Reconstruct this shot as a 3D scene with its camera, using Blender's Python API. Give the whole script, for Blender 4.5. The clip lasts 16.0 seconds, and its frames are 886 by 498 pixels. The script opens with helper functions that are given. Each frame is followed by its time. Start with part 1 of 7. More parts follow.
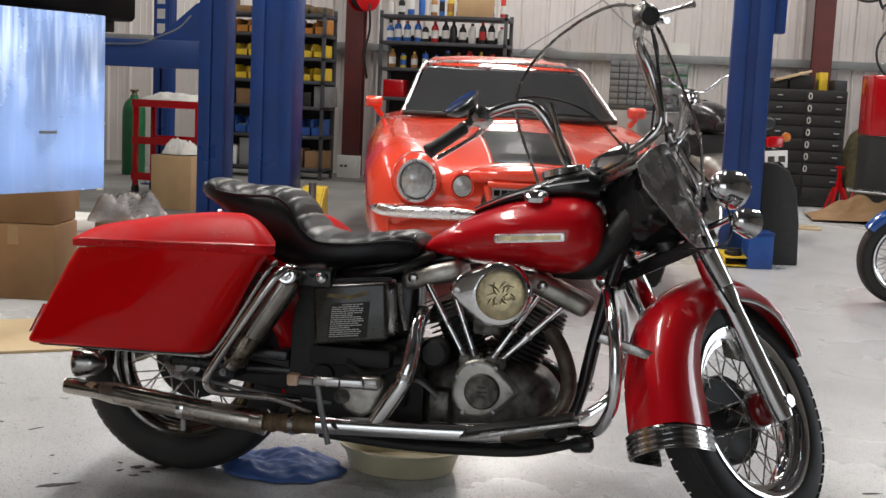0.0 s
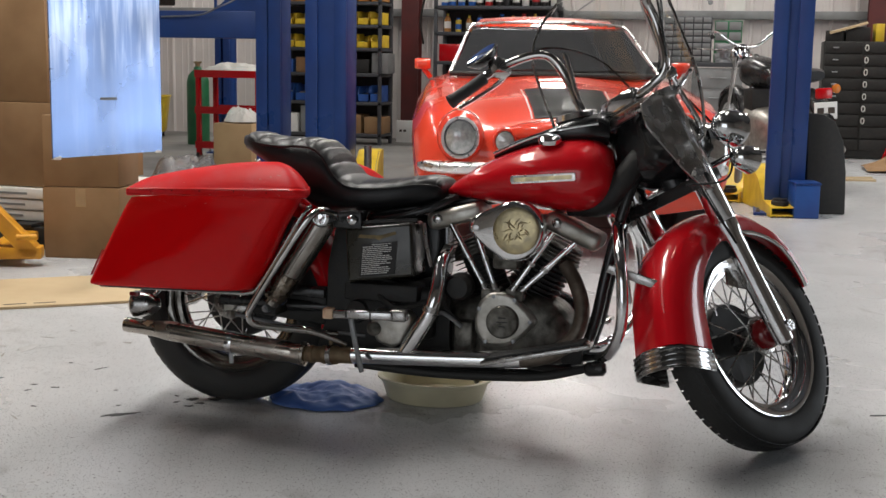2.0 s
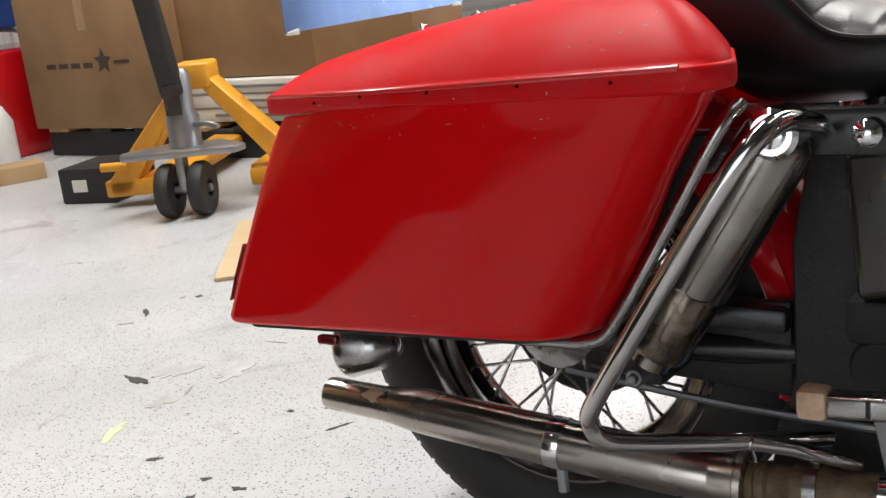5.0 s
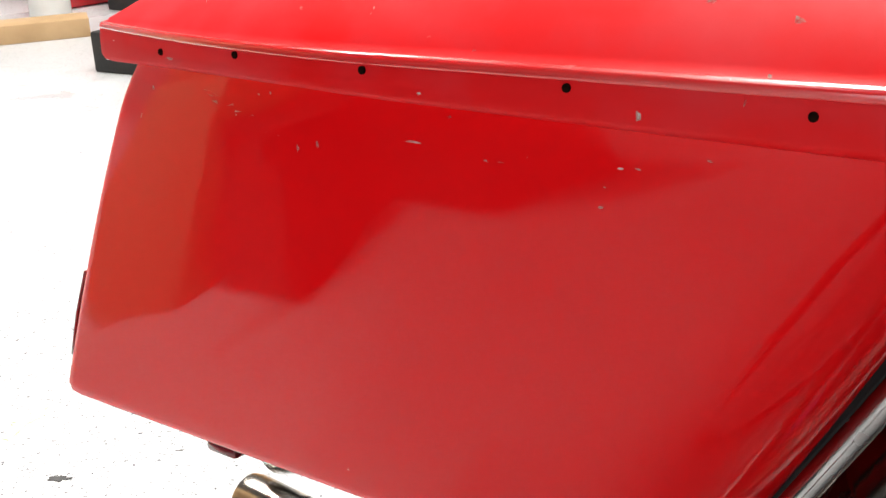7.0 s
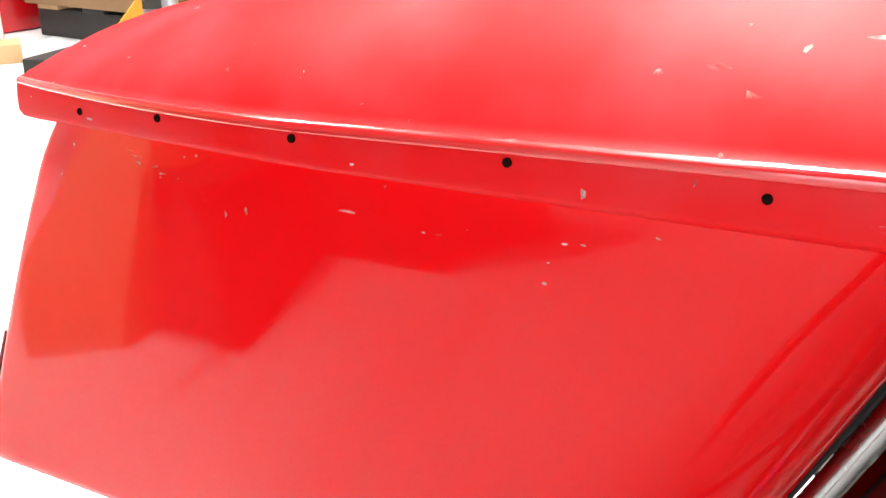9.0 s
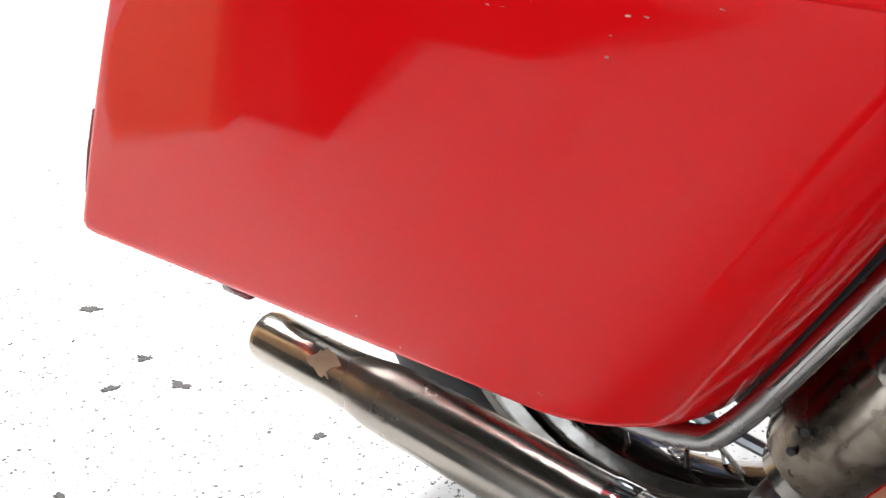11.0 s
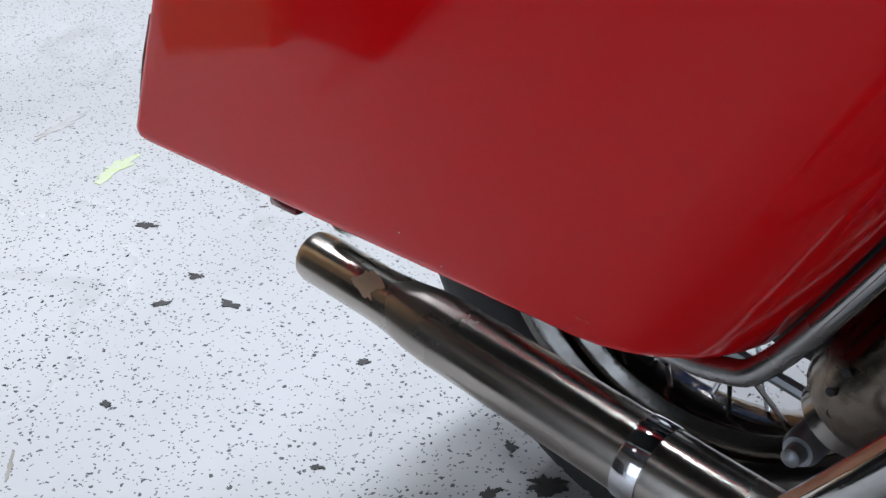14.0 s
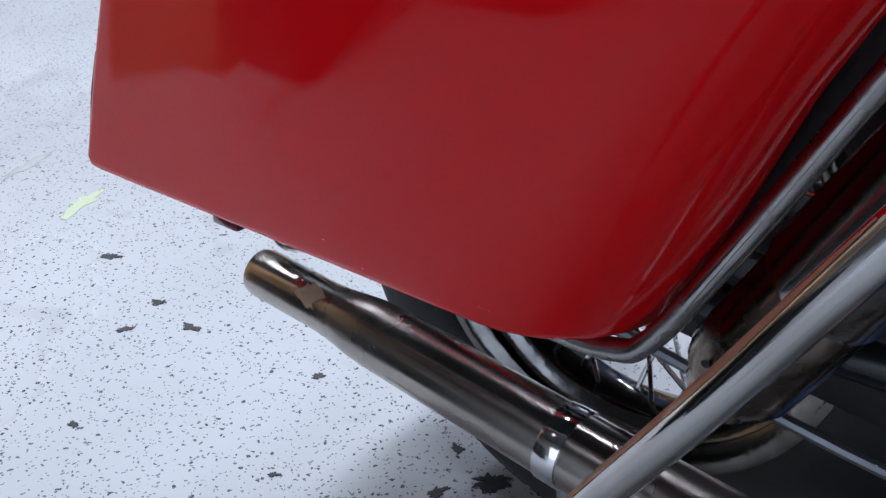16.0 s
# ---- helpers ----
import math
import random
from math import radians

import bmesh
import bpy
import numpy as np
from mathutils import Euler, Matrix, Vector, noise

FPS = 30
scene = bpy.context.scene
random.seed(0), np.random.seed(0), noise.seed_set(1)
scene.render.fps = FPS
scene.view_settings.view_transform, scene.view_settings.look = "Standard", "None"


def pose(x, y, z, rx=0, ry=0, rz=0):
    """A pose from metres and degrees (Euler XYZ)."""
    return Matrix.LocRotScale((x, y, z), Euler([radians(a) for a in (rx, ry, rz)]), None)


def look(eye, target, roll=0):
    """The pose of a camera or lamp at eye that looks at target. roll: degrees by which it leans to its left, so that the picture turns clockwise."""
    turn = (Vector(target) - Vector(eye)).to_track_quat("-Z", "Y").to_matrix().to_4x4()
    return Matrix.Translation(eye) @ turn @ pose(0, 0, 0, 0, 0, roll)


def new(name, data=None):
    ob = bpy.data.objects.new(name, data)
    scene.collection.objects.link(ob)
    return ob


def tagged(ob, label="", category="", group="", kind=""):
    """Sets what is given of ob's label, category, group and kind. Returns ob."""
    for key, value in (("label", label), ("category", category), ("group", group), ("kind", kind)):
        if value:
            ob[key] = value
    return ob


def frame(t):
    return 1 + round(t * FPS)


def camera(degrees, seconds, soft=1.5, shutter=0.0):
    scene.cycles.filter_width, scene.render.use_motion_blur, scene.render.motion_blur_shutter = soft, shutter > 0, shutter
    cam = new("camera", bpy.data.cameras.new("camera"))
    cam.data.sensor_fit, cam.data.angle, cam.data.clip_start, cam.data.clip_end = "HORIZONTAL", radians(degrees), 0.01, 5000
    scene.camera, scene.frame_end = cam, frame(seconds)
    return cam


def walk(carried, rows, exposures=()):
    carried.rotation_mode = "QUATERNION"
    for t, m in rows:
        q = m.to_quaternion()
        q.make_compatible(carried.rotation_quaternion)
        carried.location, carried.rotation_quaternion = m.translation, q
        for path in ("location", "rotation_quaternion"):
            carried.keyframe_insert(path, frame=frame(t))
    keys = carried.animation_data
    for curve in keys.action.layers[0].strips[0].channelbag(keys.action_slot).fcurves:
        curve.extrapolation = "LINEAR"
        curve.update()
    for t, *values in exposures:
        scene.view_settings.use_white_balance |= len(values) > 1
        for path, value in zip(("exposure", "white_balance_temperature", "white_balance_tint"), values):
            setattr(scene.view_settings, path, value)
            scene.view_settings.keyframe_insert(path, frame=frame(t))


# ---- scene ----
cam = camera(40.0, 16.0)
PATH = [
    (0, (1.308, -3.191, 1.097), (0.95, -1.24, 0.842), 2.6),
    (0.5, (1.363, -3.389, 1.101), (0.986, -1.439, 0.865), 2.3),
    (1, (1.461, -3.512, 1.081), (1.092, -1.568, 0.791), 0.8),
    (1.5, (1.504, -3.522, 1.1), (1.109, -1.572, 0.896), 0.9),
    (2, (1.493, -3.421, 1.063), (1.025, -1.502, 0.752), 0.9),
    (2.5, (1.405, -3.055, 1.003), (0.758, -1.205, 0.607), -0.6),
    (3, (1.357, -2.709, 0.998), (0.626, -0.895, 0.578), -2.1),
    (3.5, (1.325, -2.355, 1.011), (0.429, -0.619, 0.582), -1.5),
    (4, (1.128, -2.033, 0.960), (0.255, -0.279, 0.555), -3.0),
    (4.5, (0.900, -1.700, 0.882), (-0.082, -0.039, 0.356), -5.6),
    (4.7, (0.812, -1.570, 0.870), (-0.214, 0.072, 0.358), -7.4),
    (6.8, (0.423, -0.779, 0.784), (-0.739, 0.693, 0.089), -2.7),
    (7, (0.403, -0.766, 0.802), (-0.746, 0.712, 0.098), -2.9),
    (7.5, (0.393, -0.752, 0.812), (-0.719, 0.756, 0.111), -3.0),
    (8, (0.39, -0.735, 0.815), (-0.698, 0.804, 0.147), -2.6),
    (8.5, (0.382, -0.741, 0.817), (-0.696, 0.803, 0.145), -2.0),
    (9, (0.386, -0.738, 0.814), (-0.691, 0.805, 0.136), -2.5),
    (9.5, (0.389, -0.738, 0.814), (-0.678, 0.812, 0.136), -1.9),
    (10, (0.393, -0.736, 0.803), (-0.684, 0.784, 0.075), -1.8),
    (10.2, (0.396, -0.74, 0.806), (-0.691, 0.74, 0.013), -2.4),
    (12.3, (0.41, -0.729, 0.782), (-0.777, 0.514, -0.241), -2.0),
    (12.5, (0.411, -0.73, 0.78), (-0.77, 0.518, -0.243), -1.7),
    (13, (0.41, -0.726, 0.783), (-0.77, 0.529, -0.233), -1.5),
    (13.3, (0.411, -0.727, 0.783), (-0.764, 0.527, -0.241), -1.8),
    (13.5, (0.412, -0.73, 0.783), (-0.761, 0.522, -0.244), -1.6),
    (14, (0.412, -0.732, 0.784), (-0.78, 0.504, -0.242), -1.7),
    (14.5, (0.413, -0.732, 0.782), (-0.778, 0.497, -0.251), -1.8),
    (15, (0.425, -0.735, 0.789), (-0.776, 0.505, -0.222), -2.4),
    (15.5, (0.433, -0.745, 0.787), (-0.772, 0.486, -0.23), -2.2),
    (16, (0.492, -0.761, 0.804), (-0.693, 0.518, -0.175), -3.2),
]
EXPOSURES = [(0, -0.15, 6500, 10), (2, -0.12, 6500, 10), (3, 0.03, 6500, 10), (4, 0.3, 6500, 10), (4.5, 0.33, 6500, 10), (6.8, 1.05, 6500, 10), (8, 1.85, 6500, 10), (10.2, 2.0, 6500, 10), (12.3, 0.25, 5720, 10), (14.5, 0.22, 5580, 10), (16, 0.12, 5300, 12)]
walk(cam, [(t, look(eye, target, roll)) for t, eye, target, roll in PATH], EXPOSURES)

# ---- world and lamps ----
world = bpy.data.worlds.new("world")
scene.world = world
world.use_nodes = True
world.node_tree.nodes["Background"].inputs[0].default_value = (0.6, 0.7, 0.8, 1)
world.node_tree.nodes["Background"].inputs[1].default_value = 0.03


def area(name, x, y, z, sx, sy, power, colour, rx=0, ry=0, rz=0):
    d = bpy.data.lights.new(name, "AREA")
    d.shape, d.size, d.size_y, d.energy, d.color = "RECTANGLE", sx, sy, power, colour
    ob = new(name, d)
    ob.matrix_world = pose(x, y, z, rx, ry, rz)
    return ob


TUBE = (1.0, 0.97, 0.92)
for tx, ty, power in ((-3.9, 1.5, 54), (-1.1, 1.0, 134), (1.4, 2.1, 10), (-4.0, 5.6, 40), (0.2, 5.2, 110), (3.6, 5.6, 60), (-4.6, 10.3, 95), (-0.4, 10.3, 95), (3.8, 10.3, 95), (-1.6, -1.9, 8)):
    area("fluorescent_lamp", tx, ty, 4.45, 0.5, 3.0, power * 1.3, TUBE)
# assumed doorway in the east wall, lit for the glare on the metal sheet
area("unseen_daylight", 7.45, 4.2, 1.3, 2.5, 2.5, 110, (0.86, 0.93, 1.0), 90, 0, 90)

# unseen opening in the south wall, added as fill for the near side
area("unseen_daylight", 0.4, -6.15, 1.45, 4.2, 2.8, 56, (0.90, 0.95, 1.0), 90, 0, 0)

# ---- materials ----
def mat(name, col, rough=0.5, metal=0.0, col2=None, scale=8.0, bump=0.0, bscale=60.0, coat=0.0, spec=0.5, detail=6.0, rvar=0.1, coat_rough=0.04):
    """A surface with two scales of variation: a broad mottling between col and col2, and a fine grain in bump and roughness."""
    m = bpy.data.materials.new(name)
    m.use_nodes = True
    nt = m.node_tree
    n, l = nt.nodes, nt.links
    b = n["Principled BSDF"]
    b.inputs["Roughness"].default_value = rough
    b.inputs["Metallic"].default_value = metal
    b.inputs["Coat Weight"].default_value = coat
    b.inputs["Coat Roughness"].default_value = coat_rough
    b.inputs["Specular IOR Level"].default_value = spec
    tc = n.new("ShaderNodeTexCoord")
    co = tc.outputs["Object"]
    if col2 is None:
        col2 = tuple(c * 0.8 for c in col)
    big = n.new("ShaderNodeTexNoise")
    big.inputs["Scale"].default_value, big.inputs["Detail"].default_value = scale, detail
    l.new(co, big.inputs["Vector"])
    ramp = n.new("ShaderNodeMapRange")
    ramp.inputs[1].default_value, ramp.inputs[2].default_value = 0.35, 0.7
    l.new(big.outputs[0], ramp.inputs[0])
    mix = n.new("ShaderNodeMix")
    mix.data_type = "RGBA"
    mix.inputs[6].default_value, mix.inputs[7].default_value = (*col, 1), (*col2, 1)
    l.new(ramp.outputs[0], mix.inputs[0])
    l.new(mix.outputs[2], b.inputs["Base Color"])
    fine = n.new("ShaderNodeTexNoise")
    fine.inputs["Scale"].default_value, fine.inputs["Detail"].default_value = bscale, 4
    l.new(co, fine.inputs["Vector"])
    rr = n.new("ShaderNodeMapRange")
    rr.inputs[1].default_value, rr.inputs[2].default_value = 0.3, 0.7
    rr.inputs[3].default_value, rr.inputs[4].default_value = max(0.0, rough - rvar * rough), min(1.0, rough + rvar * rough * 2)
    l.new(big.outputs[0], rr.inputs[0])
    l.new(rr.outputs[0], b.inputs["Roughness"])
    if bump:
        bp = n.new("ShaderNodeBump")
        bp.inputs["Strength"].default_value, bp.inputs["Distance"].default_value = bump, 0.004
        l.new(fine.outputs[0], bp.inputs["Height"])
        l.new(bp.outputs[0], b.inputs["Normal"])
    return m


def nodes_of(m):
    return m.node_tree.nodes, m.node_tree.links, m.node_tree.nodes["Principled BSDF"]


def floor_paint():
    """Worn light-grey floor paint with dark flecks, chips, scuffs and broad stains."""
    m = mat("floor_paint", (0.64, 0.65, 0.665), 0.26, 0, (0.44, 0.45, 0.455), 0.9, 0.05, 160, rvar=0.3)
    n, l, b = nodes_of(m)
    base = b.inputs["Base Color"].links[0].from_socket
    tc = n.new("ShaderNodeTexCoord")
    warp = n.new("ShaderNodeTexNoise")
    warp.inputs["Scale"].default_value = 90
    l.new(tc.outputs["Object"], warp.inputs["Vector"])
    add = n.new("ShaderNodeMix")
    add.data_type = "VECTOR"
    add.inputs[0].default_value = 0.012
    l.new(tc.outputs["Object"], add.inputs[4])
    l.new(warp.outputs["Color"], add.inputs[5])
    last = base
    for scale, size, colour, keep in ((105, 0.21, (0.07, 0.07, 0.08), 0.5), (30, 0.085, (0.06, 0.055, 0.05), 0.62), (190, 0.27, (0.16, 0.16, 0.17), 0.45)):
        v = n.new("ShaderNodeTexVoronoi")
        v.inputs["Scale"].default_value, v.inputs["Randomness"].default_value = scale, 1
        l.new(add.outputs[1], v.inputs["Vector"])
        near = n.new("ShaderNodeMath")
        near.operation, near.inputs[1].default_value = "LESS_THAN", size
        l.new(v.outputs["Distance"], near.inputs[0])
        sep = n.new("ShaderNodeSeparateColor")
        l.new(v.outputs["Color"], sep.inputs[0])
        some = n.new("ShaderNodeMath")
        some.operation, some.inputs[1].default_value = "GREATER_THAN", keep
        l.new(sep.outputs[0], some.inputs[0])
        both = n.new("ShaderNodeMath")
        both.operation = "MULTIPLY"
        l.new(near.outputs[0], both.inputs[0])
        l.new(some.outputs[0], both.inputs[1])
        mix = n.new("ShaderNodeMix")
        mix.data_type = "RGBA"
        mix.inputs[7].default_value = (*colour, 1)
        l.new(both.outputs[0], mix.inputs[0])
        l.new(last, mix.inputs[6])
        last = mix.outputs[2]
    # scuffs and dirt
    sc = n.new("ShaderNodeTexNoise")
    sc.inputs["Scale"].default_value, sc.inputs["Detail"].default_value, sc.inputs["Distortion"].default_value = 3.2, 9, 1.2
    l.new(tc.outputs["Object"], sc.inputs["Vector"])
    rg = n.new("ShaderNodeMapRange")
    rg.inputs[1].default_value, rg.inputs[2].default_value, rg.inputs[4].default_value = 0.60, 0.78, 0.6
    l.new(sc.outputs[0], rg.inputs[0])
    mix = n.new("ShaderNodeMix")
    mix.data_type = "RGBA"
    mix.inputs[7].default_value = (0.16, 0.155, 0.14, 1)
    l.new(rg.outputs[0], mix.inputs[0])
    l.new(last, mix.inputs[6])
    l.new(mix.outputs[2], b.inputs["Base Color"])
    return m


def clear(name, col, rough=0.02):
    m = bpy.data.materials.new(name)
    m.use_nodes = True
    b = m.node_tree.nodes["Principled BSDF"]
    b.inputs["Base Color"].default_value = (*col, 1)
    b.inputs["Roughness"].default_value = rough
    b.inputs["Transmission Weight"].default_value = 1.0
    b.inputs["IOR"].default_value = 1.45
    return m


FLOOR = floor_paint()
RED = mat("red_enamel", (0.70, 0.006, 0.014), 0.25, 0, (0.64, 0.005, 0.012), 3, 0.015, 300, coat=0.8, spec=0.2)
RED_OLD = mat("aged_red_enamel", (0.72, 0.004, 0.006), 0.45, 0, (0.69, 0.0038, 0.006), 1.3, 0.004, 240, coat=0.49, spec=0.0, rvar=0.03, coat_rough=0.05)
RED_RIDGE = mat("polished_red_ridge", (0.66, 0.012, 0.014), 0.2, 0, (0.60, 0.02, 0.02), 40, 0.004, 240, coat=1.0, spec=0.5, rvar=0.2, coat_rough=0.1)
RED_LID = mat("chalky_red_enamel", (0.68, 0.006, 0.008), 0.45, 0, (0.64, 0.034, 0.042), 15, 0.006, 240, coat=0.24, spec=0.0, rvar=0.1, coat_rough=0.4)
HOLE = mat("dark_bolt_hole", (0.003, 0.002, 0.002), 0.9, 0, (0.02, 0.008, 0.005), 300, spec=0.0)
CHIP = mat("bare_primer", (0.66, 0.52, 0.46), 0.6, 0, (0.40, 0.20, 0.16), 300, 0.2, 400)
SCUFF = mat("scuffed_primer", (0.60, 0.34, 0.30), 0.55, 0, (0.52, 0.03, 0.03), 260, 0.2, 500)
ORANGE_RED = mat("orange_red_car_paint", (0.84, 0.072, 0.034), 0.25, 0, (0.79, 0.064, 0.030), 2, 0.015, 300, coat=0.8, spec=0.3)
CHROME = mat("chrome", (0.86, 0.86, 0.87), 0.06, 1, (0.76, 0.76, 0.77), 14, 0.03, 120, rvar=0.6)
SATIN = mat("satin_bright_metal", (0.88, 0.88, 0.87), 0.27, 1, (0.76, 0.76, 0.76), 20, 0.03, 120, rvar=0.3)
CHROME_DULL = mat("dull_chrome", (0.46, 0.45, 0.44), 0.19, 1, (0.30, 0.285, 0.27), 22, 0.06, 90, rvar=0.5)
MUFFLER = mat("browned_muffler_chrome", (0.50, 0.455, 0.405), 0.22, 1, (0.36, 0.325, 0.29), 9, 0.03, 130, rvar=0.3)
RIM_GRIMY = mat("grimy_rim_chrome", (0.20, 0.19, 0.175), 0.10, 1, (0.10, 0.09, 0.08), 30, 0.05, 110, rvar=0.5)
GUARD = mat("scratched_guard_chrome", (0.58, 0.57, 0.56), 0.07, 1, (0.46, 0.44, 0.42), 18, 0.02, 120, rvar=0.3)
SHOCK_LOW = mat("rust_browned_chrome", (0.20, 0.17, 0.14), 0.2, 1, (0.12, 0.095, 0.07), 60, 0.05, 100, rvar=0.4)
SHOCK = mat("browned_shock_chrome", (0.33, 0.31, 0.285), 0.15, 1, (0.23, 0.21, 0.185), 24, 0.06, 100, rvar=0.5)
ALU = mat("cast_aluminium", (0.52, 0.50, 0.46), 0.42, 0.9, (0.34, 0.32, 0.28), 24, 0.35, 110)
ALU_GRIMY = mat("oily_cast_aluminium", (0.17, 0.16, 0.14), 0.45, 0.7, (0.04, 0.037, 0.03), 34, 0.4, 120)
BOX_OLIVE = mat("brown_black_enamel", (0.026, 0.023, 0.015), 0.26, 0, (0.016, 0.014, 0.010), 12, 0.05, 160, rvar=0.5, spec=0.5, coat=0.5, coat_rough=0.18)
PRINT = mat("faded_white_print", (0.74, 0.74, 0.71), 0.6)
RUST = mat("rusty_steel", (0.15, 0.10, 0.055), 0.55, 0.5, (0.24, 0.18, 0.11), 40, 0.5, 150)
BROWN_PIPE = mat("heat_browned_pipe", (0.10, 0.08, 0.065), 0.38, 0.7, (0.18, 0.15, 0.12), 30, 0.2, 140)
FADED_GOLD = mat("faded_gold_print", (0.20, 0.14, 0.05), 0.5, 0.2, (0.08, 0.06, 0.03), 60)
RUST_PALE = mat("scuffed_brown_metal", (0.80, 0.56, 0.38), 0.5, 0.0, (0.60, 0.38, 0.24), 60, 0.2, 200)
# Coppery tone for the reflection painted on the guard tube.
TAN_REFLECTION = mat("painted_tan_reflection", (0.62, 0.36, 0.22), 0.42, 0.6, (0.52, 0.29, 0.17), 50, 0.08, 200)
BARE_TAN = mat("bare_tan_metal", (0.92, 0.70, 0.50), 0.6, 0.0, (0.80, 0.57, 0.38), 60, 0.2, 200)
BRASS = mat("tarnished_brass", (0.46, 0.38, 0.22), 0.30, 1, (0.28, 0.24, 0.16), 40, 0.25, 70)
BLACK = mat("black_enamel", (0.014, 0.014, 0.015), 0.24, 0, (0.02, 0.02, 0.02), 10, 0.04, 200)
BLACK_FLAT = mat("black_iron", (0.016, 0.016, 0.016), 0.55, 0.2, (0.03, 0.028, 0.025), 30, 0.3, 150)
TYRE = mat("tyre_rubber", (0.018, 0.018, 0.018), 0.62, 0, (0.028, 0.027, 0.025), 12, 0.15, 120)
LEATHER = mat("black_vinyl", (0.010, 0.010, 0.011), 0.36, 0, (0.016, 0.016, 0.017), 14, 0.10, 260, spec=0.32)
GRIP = mat("grip_rubber", (0.02, 0.02, 0.02), 0.6, 0, None, 20, 0.2, 200)
BLUE_POST = mat("blue_lift_enamel", (0.012, 0.052, 0.22), 0.36, 0, (0.009, 0.040, 0.17), 2.5, 0.06, 60, rvar=0.3)
YELLOW = mat("yellow_enamel", (0.78, 0.55, 0.03), 0.4, 0, (0.6, 0.40, 0.03), 9, 0.08, 60)
JACK_YELLOW = mat("worn_orange_enamel", (0.78, 0.36, 0.02), 0.42, 0, (0.55, 0.24, 0.02), 8, 0.1, 60)
WALL = mat("ribbed_wall_paint", (0.70, 0.655, 0.635), 0.45, 0, (0.57, 0.53, 0.51), 1.2, 0.05, 40)
# Unseen east and south walls; tone set for reflections and bounced light.
DIM_WALL = mat("dull_brown_unseen_wall", (0.30, 0.28, 0.25), 0.7, 0, (0.22, 0.20, 0.18), 0.8, 0.1, 30)
CAR_BLACK = mat("deep_black_car_paint", (0.004, 0.004, 0.005), 0.4, 0, (0.006, 0.006, 0.007), 2, 0.01, 100, coat=0.06, spec=0.05)
BAY = mat("dark_bay_floor", (0.20, 0.195, 0.185), 0.5, 0, (0.11, 0.105, 0.10), 0.9, 0.12, 90, rvar=0.3)
CEIL = mat("ceiling_lining", (0.10, 0.10, 0.10), 0.8, 0, (0.06, 0.06, 0.06), 0.8, 0.05, 30)
COLUMN = mat("red_oxide_steel", (0.12, 0.022, 0.02), 0.5, 0, (0.08, 0.02, 0.02), 4, 0.1, 50)
CARD = mat("cardboard", (0.29, 0.17, 0.08), 0.8, 0, (0.22, 0.125, 0.058), 3, 0.12, 90)
CARD_LIGHT = mat("light_cardboard", (0.52, 0.36, 0.19), 0.8, 0, (0.44, 0.29, 0.15), 4, 0.12, 90)
TAPE = mat("packing_tape", (0.42, 0.28, 0.15), 0.25, 0, None, 10)
INK = mat("dark_ink", (0.05, 0.035, 0.025), 0.7)
WHITE = mat("white_plastic", (0.78, 0.77, 0.74), 0.4, 0, (0.68, 0.67, 0.64), 6)
PAPER = mat("white_paper", (0.75, 0.74, 0.70), 0.8, 0, (0.66, 0.65, 0.6), 8)
CREAM = mat("cream_plastic", (0.66, 0.61, 0.42), 0.45, 0, (0.52, 0.47, 0.32), 7, 0.05)
PLYWOOD = mat("plywood", (0.62, 0.48, 0.29), 0.6, 0, (0.52, 0.38, 0.22), 3, 0.1, 50)
WOOD = mat("bare_timber", (0.50, 0.34, 0.18), 0.65, 0, (0.40, 0.26, 0.13), 6, 0.2, 40)
STEEL = mat("grey_steel", (0.34, 0.35, 0.36), 0.38, 0.8, (0.24, 0.24, 0.25), 10, 0.1, 60)
GREY = mat("grey_paint", (0.24, 0.25, 0.25), 0.45, 0, (0.18, 0.18, 0.18), 5, 0.05)
DARK_GREY = mat("dark_grey_shelf_paint", (0.055, 0.058, 0.065), 0.5, 0, (0.04, 0.04, 0.045), 5, 0.05)
GREEN = mat("green_cylinder_enamel", (0.02, 0.16, 0.06), 0.4, 0, (0.015, 0.11, 0.045), 6)
CART_RED = mat("red_enamel", (0.48, 0.004, 0.008), 0.22, 0, (0.42, 0.004, 0.007), 3, 0.015, 300, coat=0.6, spec=0.2)
BLUE_BIKE = mat("blue_enamel", (0.015, 0.10, 0.42), 0.2, 0, (0.012, 0.08, 0.34), 4, coat=1.0)
BLUE_BIN = mat("blue_plastic", (0.02, 0.09, 0.34), 0.45, 0, (0.015, 0.06, 0.25), 6)


